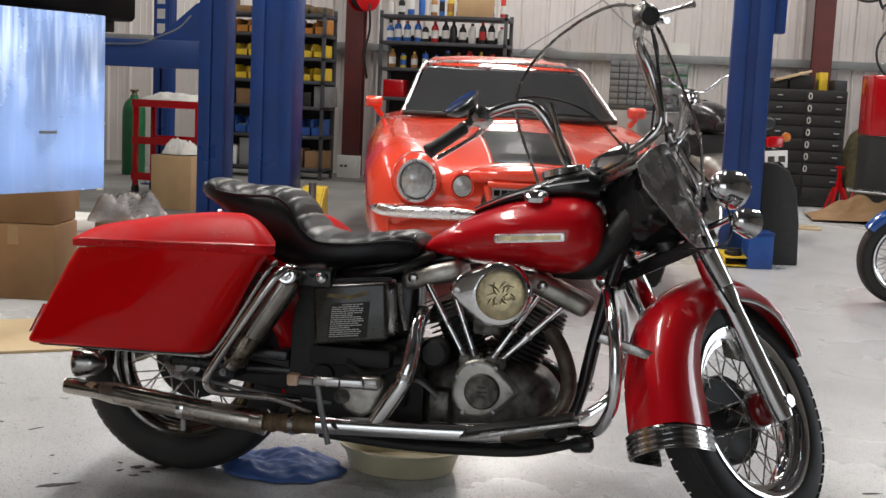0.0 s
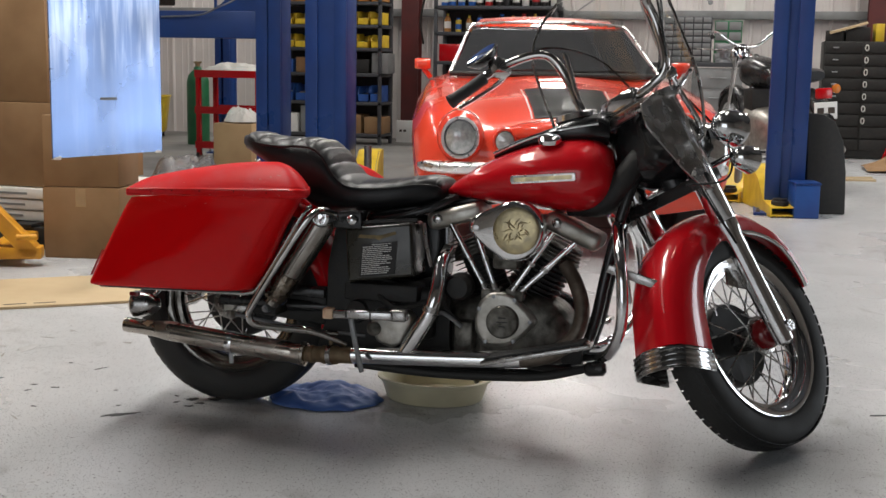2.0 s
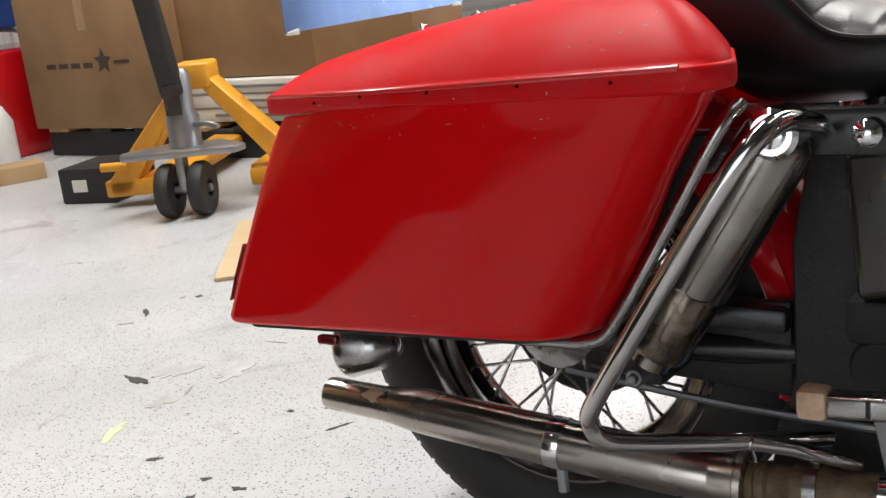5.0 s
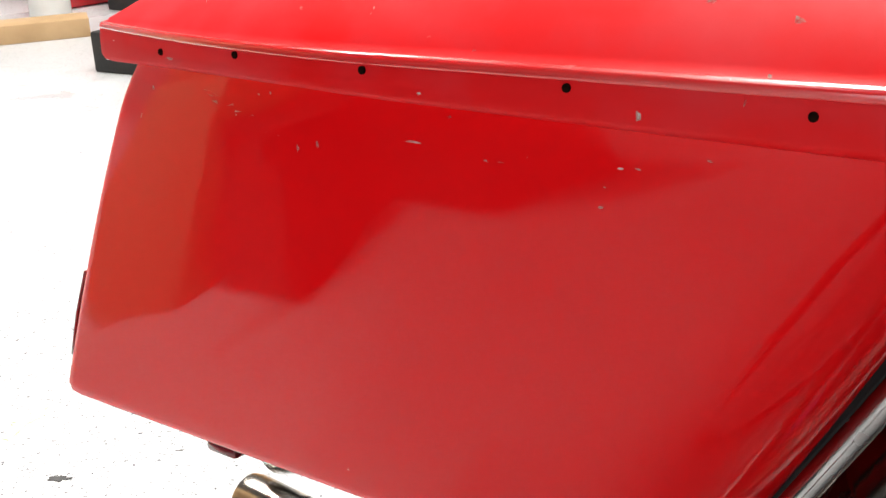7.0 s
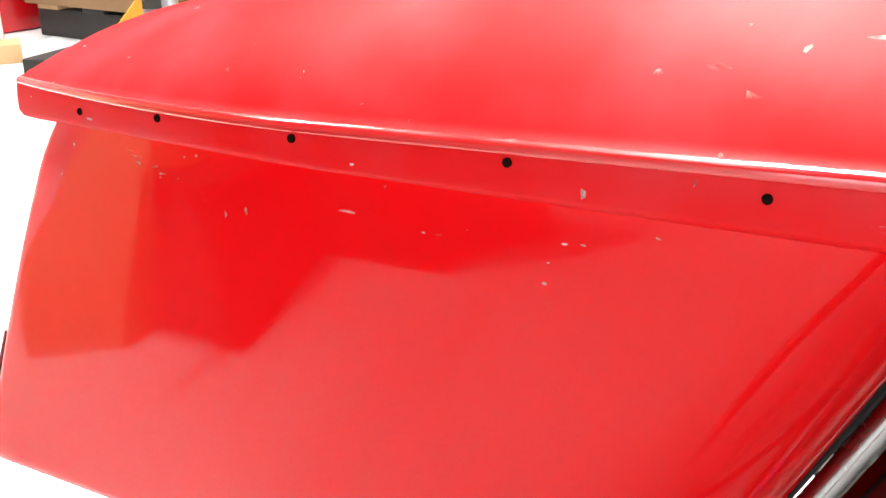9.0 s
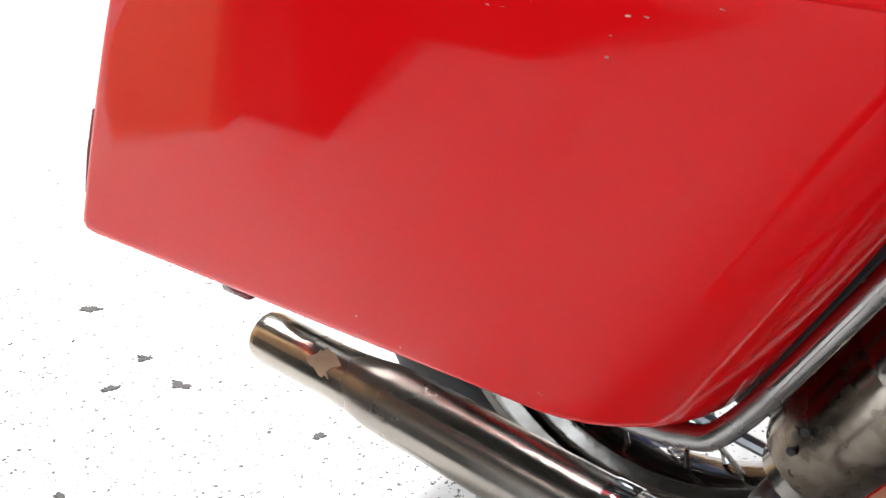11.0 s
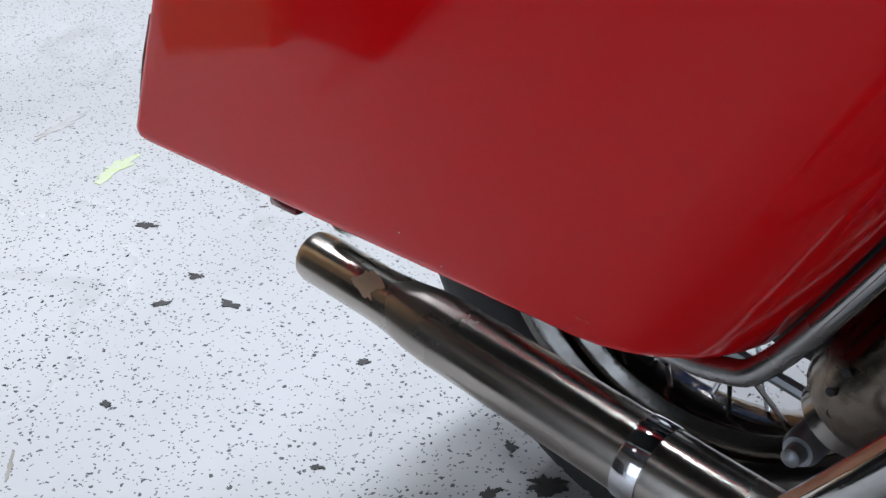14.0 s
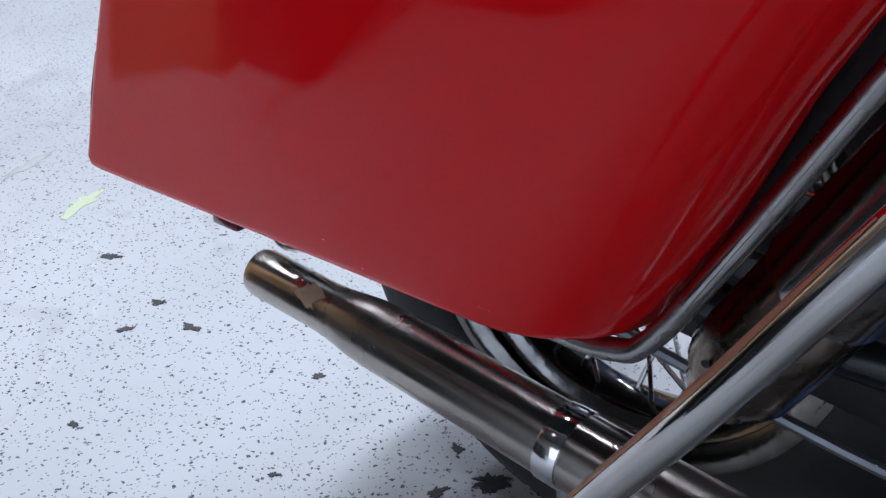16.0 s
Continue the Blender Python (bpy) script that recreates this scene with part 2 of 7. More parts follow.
def film_sheet():
    """Blue film on bright metal; pale vertical streaks paint scratches and the upper glare."""
    m = mat("blue_filmed_aluminium", (0.15, 0.23, 0.44), 0.2, 0.55, (0.20, 0.28, 0.48), 2.2, 0.05, 12, rvar=0.5)
    n, l, b = nodes_of(m)
    base = b.inputs["Base Color"].links[0].from_socket
    tc = n.new("ShaderNodeTexCoord")
    mp = n.new("ShaderNodeMapping")
    mp.inputs["Scale"].default_value = (26, 26, 2.2)
    l.new(tc.outputs["Object"], mp.inputs["Vector"])
    st = n.new("ShaderNodeTexNoise")
    st.inputs["Scale"].default_value, st.inputs["Detail"].default_value = 1.0, 5
    l.new(mp.outputs[0], st.inputs["Vector"])
    rg = n.new("ShaderNodeMapRange")
    rg.inputs[1].default_value, rg.inputs[2].default_value, rg.inputs[4].default_value = 0.46, 0.72, 0.75
    l.new(st.outputs[0], rg.inputs[0])
    # the painted glare lies over the upper part only
    sep = n.new("ShaderNodeSeparateXYZ")
    l.new(tc.outputs["Object"], sep.inputs[0])
    up = n.new("ShaderNodeMapRange")
    up.inputs[1].default_value, up.inputs[2].default_value, up.inputs[3].default_value = 0.93, 1.08, 0.12
    l.new(sep.outputs[2], up.inputs[0])
    lift = n.new("ShaderNodeMath")
    lift.operation = "MULTIPLY"
    l.new(rg.outputs[0], lift.inputs[0])
    l.new(up.outputs[0], lift.inputs[1])
    mix = n.new("ShaderNodeMix")
    mix.data_type = "RGBA"
    mix.inputs[7].default_value = (0.66, 0.72, 0.84, 1)
    l.new(lift.outputs[0], mix.inputs[0])
    l.new(base, mix.inputs[6])
    l.new(mix.outputs[2], b.inputs["Base Color"])
    return m


SHEET = film_sheet()
GLASS_DARK = mat("dark_car_glass", (0.040, 0.042, 0.045), 0.04, 0, None, 2, coat=0.6)
CLEAR = clear("clear_acrylic", (0.84, 0.84, 0.83), 0.0)
LAMP_GLASS = mat("fluted_lamp_glass", (0.55, 0.56, 0.56), 0.12, 0.5, (0.32, 0.33, 0.34), 45, 0.5, 40)
AMBER = mat("amber_lens", (0.62, 0.20, 0.03), 0.15, 0, (0.5, 0.14, 0.02), 20, coat=0.5)
RED_LENS = mat("red_lens", (0.20, 0.004, 0.006), 0.15, 0, (0.14, 0.004, 0.006), 20, coat=0.6)
MIRROR = mat("mirror_glass", (0.85, 0.86, 0.87), 0.02, 1, (0.8, 0.8, 0.82), 4)
STAIN = mat("black_floor_mark", (0.03, 0.03, 0.03), 0.6, 0, (0.07, 0.07, 0.07), 60)
GREEN_MARK = mat("green_marker_paint", (0.56, 0.66, 0.32), 0.5, 0, (0.62, 0.65, 0.60), 110)


# ---- mesh helpers ----
def part(name, bm, material, parent=None, label="", xf=None, smooth=40, flat=False):
    """Links a bmesh as one mesh object under a thing or a part."""
    if xf is not None:
        bm.transform(xf)
    bmesh.ops.recalc_face_normals(bm, faces=bm.faces)
    me = bpy.data.meshes.new(name)
    bm.to_mesh(me)
    bm.free()
    me.materials.append(material)
    if not flat:
        me.shade_smooth()
        me.set_sharp_from_angle(angle=radians(smooth))
    ob = new(name, me)
    if parent is not None:
        ob.parent = parent
    if label:
        ob["label"] = label
    return ob


def shared(name, ob, m, parent):
    """One more piece on the mesh of ob, at the pose m."""
    o = new(name, ob.data)
    o.parent, o.matrix_basis = parent, m
    return o


def thing(name, m, label, category, group="", kind=""):
    e = new(name)
    e.empty_display_size = 0.1
    e.matrix_world = m
    return tagged(e, label, category, group, kind)


def box(bm, cx, cy, cz, sx, sy, sz, bevel=0.0, rot=None, seg=2):
    g = bmesh.ops.create_cube(bm, size=1.0)
    vs = g["verts"]
    m = Matrix.Translation((cx, cy, cz)) @ (rot if rot is not None else Matrix()) @ Matrix.Diagonal((sx, sy, sz, 1))
    bmesh.ops.transform(bm, matrix=m, verts=vs)
    if bevel:
        es = list({e for v in vs for e in v.link_edges})
        bmesh.ops.bevel(bm, geom=es, offset=bevel, segments=seg, affect="EDGES", profile=0.5)
    return bm


def boxbm(*a, **k):
    return box(bmesh.new(), *a, **k)


def frame_of(d):
    d = Vector(d).normalized()
    a = Vector((0, 0, 1)) if abs(d.z) < 0.9 else Vector((1, 0, 0))
    u = d.cross(a).normalized()
    return d, u, d.cross(u)


def rings(bm, rs, closed=True, caps=True, loop=False):
    """Joins rings of points into a skin."""
    vs = [[bm.verts.new(p) for p in r] for r in rs]
    n = len(vs[0])
    pairs = list(zip(vs, vs[1:])) + ([(vs[-1], vs[0])] if loop else [])
    for a, b in pairs:
        for i in range(n if closed else n - 1):
            j = (i + 1) % n
            try:
                bm.faces.new((a[i], a[j], b[j], b[i]))
            except ValueError:
                pass
    if caps and closed and not loop:
        bm.faces.new(vs[0][::-1])
        bm.faces.new(vs[-1])
    return bm


def rod(bm, p0, p1, r0, r1=None, seg=16, caps=True):
    p0, p1 = Vector(p0), Vector(p1)
    r1 = r0 if r1 is None else r1
    d, u, v = frame_of(p1 - p0)
    ang = [2 * math.pi * i / seg for i in range(seg)]
    return rings(bm, [[p + (u * math.cos(a) + v * math.sin(a)) * r for a in ang] for p, r in ((p0, r0), (p1, r1))], caps=caps)


def rodbm(*a, **k):
    return rod(bmesh.new(), *a, **k)


def lathe(bm, profile, origin, axis, seg=32, caps=True):
    """Turns a profile of (radius, height) about an axis."""
    o = Vector(origin)
    d, u, v = frame_of(axis)
    ang = [2 * math.pi * i / seg for i in range(seg)]
    rs = [[o + d * h + (u * math.cos(a) + v * math.sin(a)) * max(r, 1e-4) for a in ang] for r, h in profile]
    return rings(bm, rs, caps=caps)


def lathebm(*a, **k):
    return lathe(bmesh.new(), *a, **k)


def smooth_path(pts, n=8):
    """A Catmull-Rom curve through the points."""
    p = [Vector(q) for q in pts]
    p = [p[0] * 2 - p[1]] + p + [p[-1] * 2 - p[-2]]
    out = []
    for i in range(1, len(p) - 2):
        for k in range(n):
            t = k / n
            a, b, c, d = p[i - 1], p[i], p[i + 1], p[i + 2]
            out.append(0.5 * (2 * b + (c - a) * t + (2 * a - 5 * b + 4 * c - d) * t * t + (3 * b - a - 3 * c + d) * t ** 3))
    return out + [p[-2]]


def tube(bm, pts, r, seg=12, n=8, caps=True):
    """A round tube along a smooth path; r is one radius or one for each given point."""
    path = smooth_path(pts, n)
    rad = [r] * len(path) if not isinstance(r, (list, tuple)) else [float(np.interp(i / n, range(len(r)), r)) for i in range(len(path))]
    d, u, v = frame_of(path[1] - path[0])
    rs = []
    for i, p in enumerate(path):
        t = (path[min(i + 1, len(path) - 1)] - path[max(i - 1, 0)]).normalized()
        u = (u - t * u.dot(t)).normalized()
        v = t.cross(u)
        rs.append([p + (u * math.cos(2 * math.pi * k / seg) + v * math.sin(2 * math.pi * k / seg)) * rad[i] for k in range(seg)])
    return rings(bm, rs, caps=caps)


def tubebm(*a, **k):
    return tube(bmesh.new(), *a, **k)


def slab(bm, outline, thick, to_world):
    """A flat plate from an outline in (a, b), pushed by thick along the third axis; to_world maps (a, b, c) to a point."""
    lo = [bm.verts.new(to_world(a, b, 0)) for a, b in outline]
    hi = [bm.verts.new(to_world(a, b, thick)) for a, b in outline]
    n = len(lo)
    bm.faces.new(lo)
    bm.faces.new(hi[::-1])
    for i in range(n):
        j = (i + 1) % n
        bm.faces.new((lo[i], hi[i], hi[j], lo[j]))
    return bm


def bevelled(bm, w, seg=2, angle=30):
    bmesh.ops.recalc_face_normals(bm, faces=bm.faces)
    es = [e for e in bm.edges if len(e.link_faces) == 2 and e.calc_face_angle() > radians(angle)]
    bmesh.ops.bevel(bm, geom=es, offset=w, segments=seg, affect="EDGES", profile=0.5)
    return bm


def rough_up(bm, amp, scale, seed=0):
    """Pushes vertices about with noise, for cloth, paper and worn things."""
    for v in bm.verts:
        q = v.co * scale + Vector((seed * 7.1, seed * 3.3, seed * 1.7))
        v.co += Vector((noise.noise(q), noise.noise(q + Vector((9, 2, 5))), noise.noise(q + Vector((4, 8, 1))))) * amp
    return bm


def rounded(x0, x1, y0, y1, rad, n=6):
    """Outline of a rectangle with four corner radii (x0y0, x1y0, x1y1, x0y1)."""
    out = []
    for cx, cy, r, a0 in ((x0 + rad[0], y0 + rad[0], rad[0], 180), (x1 - rad[1], y0 + rad[1], rad[1], 270), (x1 - rad[2], y1 - rad[2], rad[2], 0), (x0 + rad[3], y1 - rad[3], rad[3], 90)):
        for k in range(n + 1):
            a = radians(a0 + 90 * k / n)
            out.append((cx + r * math.cos(a), cy + r * math.sin(a)))
    return out


def dense(outline, n, cuts=16):
    """The outline that rounded() gives with n steps a corner, its four straight runs cut into pieces."""
    out = []
    for i, a in enumerate(outline):
        b = outline[(i + 1) % len(outline)]
        m = cuts if i % (n + 1) == n else 1
        out += [(a[0] + (b[0] - a[0]) * j / m, a[1] + (b[1] - a[1]) * j / m) for j in range(m)]
    return out


# ---- the building ----
ROOM = (-8.5, 7.5, -6.2, 12.0, 4.7)


def ribbed(name, p, along, length, height, normal, label, material=None):
    """A wall of vertical ribbed steel sheet: broad pans, with a high rib each 0.3 m and two low ones between."""
    prof = []
    k = 0.0
    step = 0.3048
    while k < length:
        for o, h in ((0.0, 0.0), (0.085, 0.0), (0.09, 0.006), (0.105, 0.006), (0.11, 0.0), (0.17, 0.0), (0.175, 0.006), (0.19, 0.006), (0.195, 0.0), (0.245, 0.0), (0.262, 0.03), (0.285, 0.03), (0.302, 0.0)):
            if k + o < length:
                prof.append((k + o, h))
        k += step
    prof.append((length, 0.0))
    a, nn, p = Vector(along), Vector(normal), Vector(p)
    bm = bmesh.new()
    front = [p + a * s + nn * h for s, h in prof]
    back = [p + a * length - nn * 0.12, p - nn * 0.12]
    ring = front + back
    rings(bm, [ring, [q + Vector((0, 0, height)) for q in ring]])
    return tagged(part(name, bm, material or WALL, label=label, flat=True), label, "wall", kind="structure")


def build_room():
    x0, x1, y0, y1, h = ROOM
    g = bmesh.new()
    box(g, (x0 + x1) / 2, (y0 + y1) / 2, -0.1, x1 - x0 + 0.4, y1 - y0 + 0.4, 0.2)
    tagged(part("floor", g, FLOOR, flat=True), "worn light grey painted concrete floor with dark flecks", "floor", kind="structure")
    # Added slab whose darker colour dims the floor of the far bay.
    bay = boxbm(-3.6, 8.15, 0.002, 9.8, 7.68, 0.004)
    tagged(part("bay_floor", bay, BAY, flat=True), "darker mottled slab added over the lift bay floor", "floor", kind="structure")
    tagged(part("ceiling", boxbm((x0 + x1) / 2, (y0 + y1) / 2, h + 0.06, x1 - x0 + 0.4, y1 - y0 + 0.4, 0.12), CEIL, flat=True), "plain dark workshop ceiling", "ceiling", kind="structure")
    ribbed("wall_north", (x0, y1, 0), (1, 0, 0), x1 - x0, h, (0, -1, 0), "off-white ribbed steel sheet wall")
    ribbed("wall_west", (x0, y0, 0), (0, 1, 0), y1 - y0, h, (1, 0, 0), "off-white ribbed steel sheet wall")
    # the east wall leaves an assumed doorway free
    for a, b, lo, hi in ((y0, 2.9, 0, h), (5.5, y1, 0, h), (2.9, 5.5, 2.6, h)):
        ribbed("wall_east", (x1, a, lo), (0, 1, 0), b - a, hi - lo, (-1, 0, 0), "unseen ribbed wall, dull brown for reflections and bounce", DIM_WALL)
    # so does the south wall behind the walk's start, for the added fill
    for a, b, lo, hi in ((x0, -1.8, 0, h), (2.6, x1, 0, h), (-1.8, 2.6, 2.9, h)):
        ribbed("wall_south", (a, y0, lo), (1, 0, 0), b - a, hi - lo, (0, 1, 0), "unseen ribbed wall, dull brown for reflections and bounce", DIM_WALL)
    # girts and columns on the far wall
    for z in (1.62, 3.4):
        tagged(part("trim", boxbm((x0 + x1) / 2, y1 - 0.075, z, x1 - x0, 0.09, 0.10, 0.01), GREY), "grey steel girt on the ribbed wall", "trim", kind="structure")
    for x in (-7.4, -2.66, 2.95):
        c = bmesh.new()
        for dy, sx, sy in ((-0.16, 0.22, 0.02), (-0.34, 0.22, 0.02), (-0.25, 0.02, 0.18)):
            box(c, x, y1 + dy, h / 2, sx, sy, h)
        tagged(part("column", c, COLUMN, flat=True), "dark red oxide steel column at the ribbed wall", "column", kind="structure")


build_room()

# ---- the red touring motorcycle ----
from mathutils.bvhtree import BVHTree


def spin(section, origin, axis, seg=48):
    """Turns a closed section of (radius, height) about an axis."""
    o = Vector(origin)
    d, u, v = frame_of(axis)
    rs = []
    for i in range(seg):
        a = 2 * math.pi * i / seg
        w = u * math.cos(a) + v * math.sin(a)
        rs.append([o + d * h + w * r for r, h in section])
    return rings(bmesh.new(), rs, loop=True, caps=False)


def blob(stations, power=2.6, n=28):
    """A lofted body along x from stations (x, centre y, half width, low z, high z)."""
    rs = []
    for x, cy, w, lo, hi in stations:
        r = []
        for k in range(n):
            a = 2 * math.pi * k / n
            c, s = math.cos(a), math.sin(a)
            r.append((x, cy + w * math.copysign(abs(c) ** (2 / power), c), (lo + hi) / 2 + (hi - lo) / 2 * math.copysign(abs(s) ** (2 / power), s)))
        rs.append(r)
    return rings(bmesh.new(), rs)


def resample(cols, n):
    """Smooth stations from a few given ones: each row (x, values...)."""
    xs = [c[0] for c in cols]
    path = [smooth_path([(i, c[k], 0) for i, c in enumerate(cols)], n) for k in range(len(cols[0]))]
    return [tuple(p[i].y for p in path) for i in range(len(path[0]))]


def wire_wheel(name, parent, axle, rad, rim_r, width, xf=None, label="", side=1, rim_mat=None):
    """Spoked wheel: tyre with tread grooves, drop-centre rim, hub with flanges, brake drum and spokes."""
    ax = (0, 1, 0)
    hub = lathebm([(0.012, -0.085), (0.028, -0.082), (0.03, -0.06), (0.055, -0.056), (0.056, -0.048), (0.03, -0.044), (0.032, 0.044), (0.056, 0.048), (0.056, 0.054), (0.03, 0.058), (0.028, 0.082), (0.012, 0.085)], axle, ax, 28)
    w = part(name, hub, CHROME_DULL, parent, label, xf)
    sec = []
    hw = width / 2
    for a in range(0, 360, 15):
        c, s = math.cos(radians(a)), math.sin(radians(a))
        rr = (rim_r + rad) / 2 + (rad - rim_r) / 2 * math.copysign(abs(c) ** 0.72, c)
        sec.append((rr, hw * math.copysign(abs(s) ** 0.8, s)))
    ty = spin(sec, axle, ax, 72)
    part("tyre", ty, TYRE, w, "black rubber tyre with worn tread", xf)
    tread = bmesh.new()
    for row in (-0.036, -0.018, 0.0, 0.018, 0.036):
        for k in range(60):
            a = 2 * math.pi * (k + (0.5 if abs(row) in (0.018,) else 0)) / 60
            rr = rad - 0.0018 - 4.0 * row * row
            m = Matrix.Translation(Vector(axle)) @ Matrix.Rotation(-a, 4, "Y") @ Matrix.Translation((rr, row, 0))
            box(tread, 0, 0, 0, 1, 1, 1)
            tread.verts.ensure_lookup_table()
            for v in tread.verts[-8:]:
                v.co = m @ Vector((v.co.x * 0.0022, v.co.y * 0.014, v.co.z * 0.027))
    tagged(part("tread", tread, TYRE, w, "", xf, flat=True), kind="stuff")
    rim = spin([(rim_r + 0.012, -0.048), (rim_r + 0.014, -0.043), (rim_r - 0.004, -0.038), (rim_r - 0.008, -0.028), (rim_r - 0.022, -0.02), (rim_r - 0.024, 0.02), (rim_r - 0.008, 0.028), (rim_r - 0.004, 0.038), (rim_r + 0.014, 0.043), (rim_r + 0.012, 0.048), (rim_r + 0.004, 0.0475), (rim_r - 0.006, 0.043), (rim_r - 0.011, 0.040), (rim_r - 0.011, 0.031), (rim_r - 0.016, 0.027), (rim_r - 0.028, 0.024), (rim_r - 0.031, 0.018), (rim_r - 0.033, 0.0), (rim_r - 0.031, -0.018), (rim_r - 0.028, -0.024), (rim_r - 0.016, -0.027), (rim_r - 0.011, -0.031), (rim_r - 0.011, -0.040), (rim_r - 0.006, -0.043), (rim_r + 0.004, -0.0475)], axle, ax, 64)
    part("rim", rim, rim_mat or CHROME, w, "chrome drop-centre rim", xf)
    dr = lathebm([(0.03, 0.03), (0.115, 0.032), (0.12, 0.038), (0.12, 0.07), (0.11, 0.076), (0.04, 0.08), (0.03, 0.088)], axle, (0, side, 0), 36)
    part("brake_drum", dr, BLACK_FLAT, w, "dark iron brake drum", xf)
    first = None
    for k in range(40):
        side = -1 if k % 2 else 1
        cross = 0.62 if (k // 2) % 2 else -0.62
        a = 2 * math.pi * k / 40
        if first is None:
            b = rodbm((0.052, 0, 0), (rim_r - 0.026, 0, 0), 0.0023, seg=6)
            first = part("spoke", b, CHROME_DULL, w)
            base = Vector((1, 0, 0))
        p0 = Vector((0.052 * math.cos(a + cross), side * 0.05, 0.052 * math.sin(a + cross)))
        p1 = Vector(((rim_r - 0.026) * math.cos(a), side * 0.008, (rim_r - 0.026) * math.sin(a)))
        d = p1 - p0
        q = base.rotation_difference(d).to_matrix().to_4x4()
        m = Matrix.Translation(Vector(axle) + p0) @ q @ Matrix.Diagonal((d.length / (rim_r - 0.078), 1, 1, 1)) @ Matrix.Translation((-0.052, 0, 0))
        if xf is not None:
            m = xf @ m
        if k == 0:
            first.matrix_basis = m
        else:
            shared("spoke", first, m, w)
    return w


def arc_fender(parent, name, axle, rad0, half, a0, a1, d0, d1, material, label, xf=None, rad1=None):
    """A wide valanced fender: an arched crown with side skirts, made of sheet with a thickness."""
    rs = []
    n = 40
    for i in range(n + 1):
        f = i / n
        th = radians(a0 + (a1 - a0) * f)
        d = d0 + (d1 - d0) * (f ** 1.4)
        rad = rad0 + ((rad0 if rad1 is None else rad1) - rad0) * f
        w = half * (0.72 + 0.28 * min(1, f * 4.5)) * (1.0 if f < 0.97 else 1.0)
        out = [(-w, rad - d), (-w * 1.02, rad - d * 0.5), (-w, rad - 0.05), (-w * 0.93, rad - 0.024), (-w * 0.72, rad - 0.006), (-w * 0.36, rad + 0.004), (0, rad + 0.007)]
        out += [(-y, r) for y, r in out[-2::-1]]
        inn = [(y * (1 - 0.004 / w), r - 0.004) for y, r in out[::-1]]
        if th <= math.pi:
            rs.append([(axle[0] + r * math.cos(th), axle[1] + y, axle[2] + r * math.sin(th)) for y, r in out + inn])
        else:
            rs.append([(axle[0] - r, axle[1] + y, axle[2] - (th - math.pi) * rad) for y, r in out + inn])
    return part(name, rings(bmesh.new(), rs), material, parent, label, xf, 50)


LEAN = pose(0, 0, 0, -4.5, 0, 0)
bike = thing("motorcycle", LEAN, "red touring motorcycle with chrome engine, saddlebags and clear windshield", "motorcycle")
FAXLE, RAXLE, RAKE = (1.534, 0, 0.315), (0, 0, 0.315), 29.0
STEER_ANGLE = 57.5
pivot = Vector((1.71, 0, 0.0))
STEER = Matrix.Translation((0, 0, -0.022)) @ Matrix.Translation(pivot) @ Matrix.Rotation(radians(STEER_ANGLE), 4, Vector((-math.sin(radians(RAKE)), 0, math.cos(radians(RAKE))))) @ Matrix.Translation(-pivot)

wire_wheel("rear_wheel", bike, RAXLE, 0.315, 0.208, 0.125, None, "spoked rear wheel with grimy chrome rim", 1, RIM_GRIMY)
wire_wheel("front_wheel", bike, FAXLE, 0.312, 0.218, 0.100, STEER, "spoked front wheel with chrome rim")
part("hub_cap", lathebm([(0.002, 0.02), (0.03, 0.02), (0.042, 0.01), (0.045, 0.0), (0.045, -0.02)], (1.534, -0.07, 0.315), (0, -1, 0), 28), RED_LENS, bike, "dark red hub cap on the front wheel", STEER)

# fenders
arc_fender(bike, "front_fender", FAXLE, 0.342, 0.084, 38, 192, 0.045, 0.145, RED, "deep red valanced front fender", STEER, 0.402)
tip = arc_fender(bike, "fender_tip", FAXLE, 0.406, 0.087, 192, 200.5, 0.148, 0.148, CHROME_DULL, "ribbed chrome fender tip", STEER, 0.406)
for k in range(4):
    arc_fender(tip, "rib", FAXLE, 0.4085, 0.0895, 192.6 + 2.0 * k, 193.6 + 2.0 * k, 0.151, 0.151, CHROME, "", STEER)
edge = []
for i in range(30):
    th = radians(38 + 74.5 * i / 29)
    rr = 0.342 + 0.060 * (i / 58) - 0.046 - 0.100 * (i / 58) ** 1.4
    edge.append((FAXLE[0] + rr * math.cos(th), -0.085 * min(1, 0.72 + 0.28 * i / 12), FAXLE[2] + rr * math.sin(th)))
part("fender_trim", tubebm(edge, 0.006, 8, 1), CHROME, bike, "chrome edge strip on the front fender", STEER)
arc_fender(bike, "rear_fender", RAXLE, 0.358, 0.095, -12, 158, 0.05, 0.15, RED, "red rear fender")

# front fork
ux, uz = -math.sin(radians(RAKE)), math.cos(radians(RAKE))


def on_fork(s, y, off=0.0):
    return (FAXLE[0] + ux * s + uz * off, y, FAXLE[2] + uz * s - ux * off)


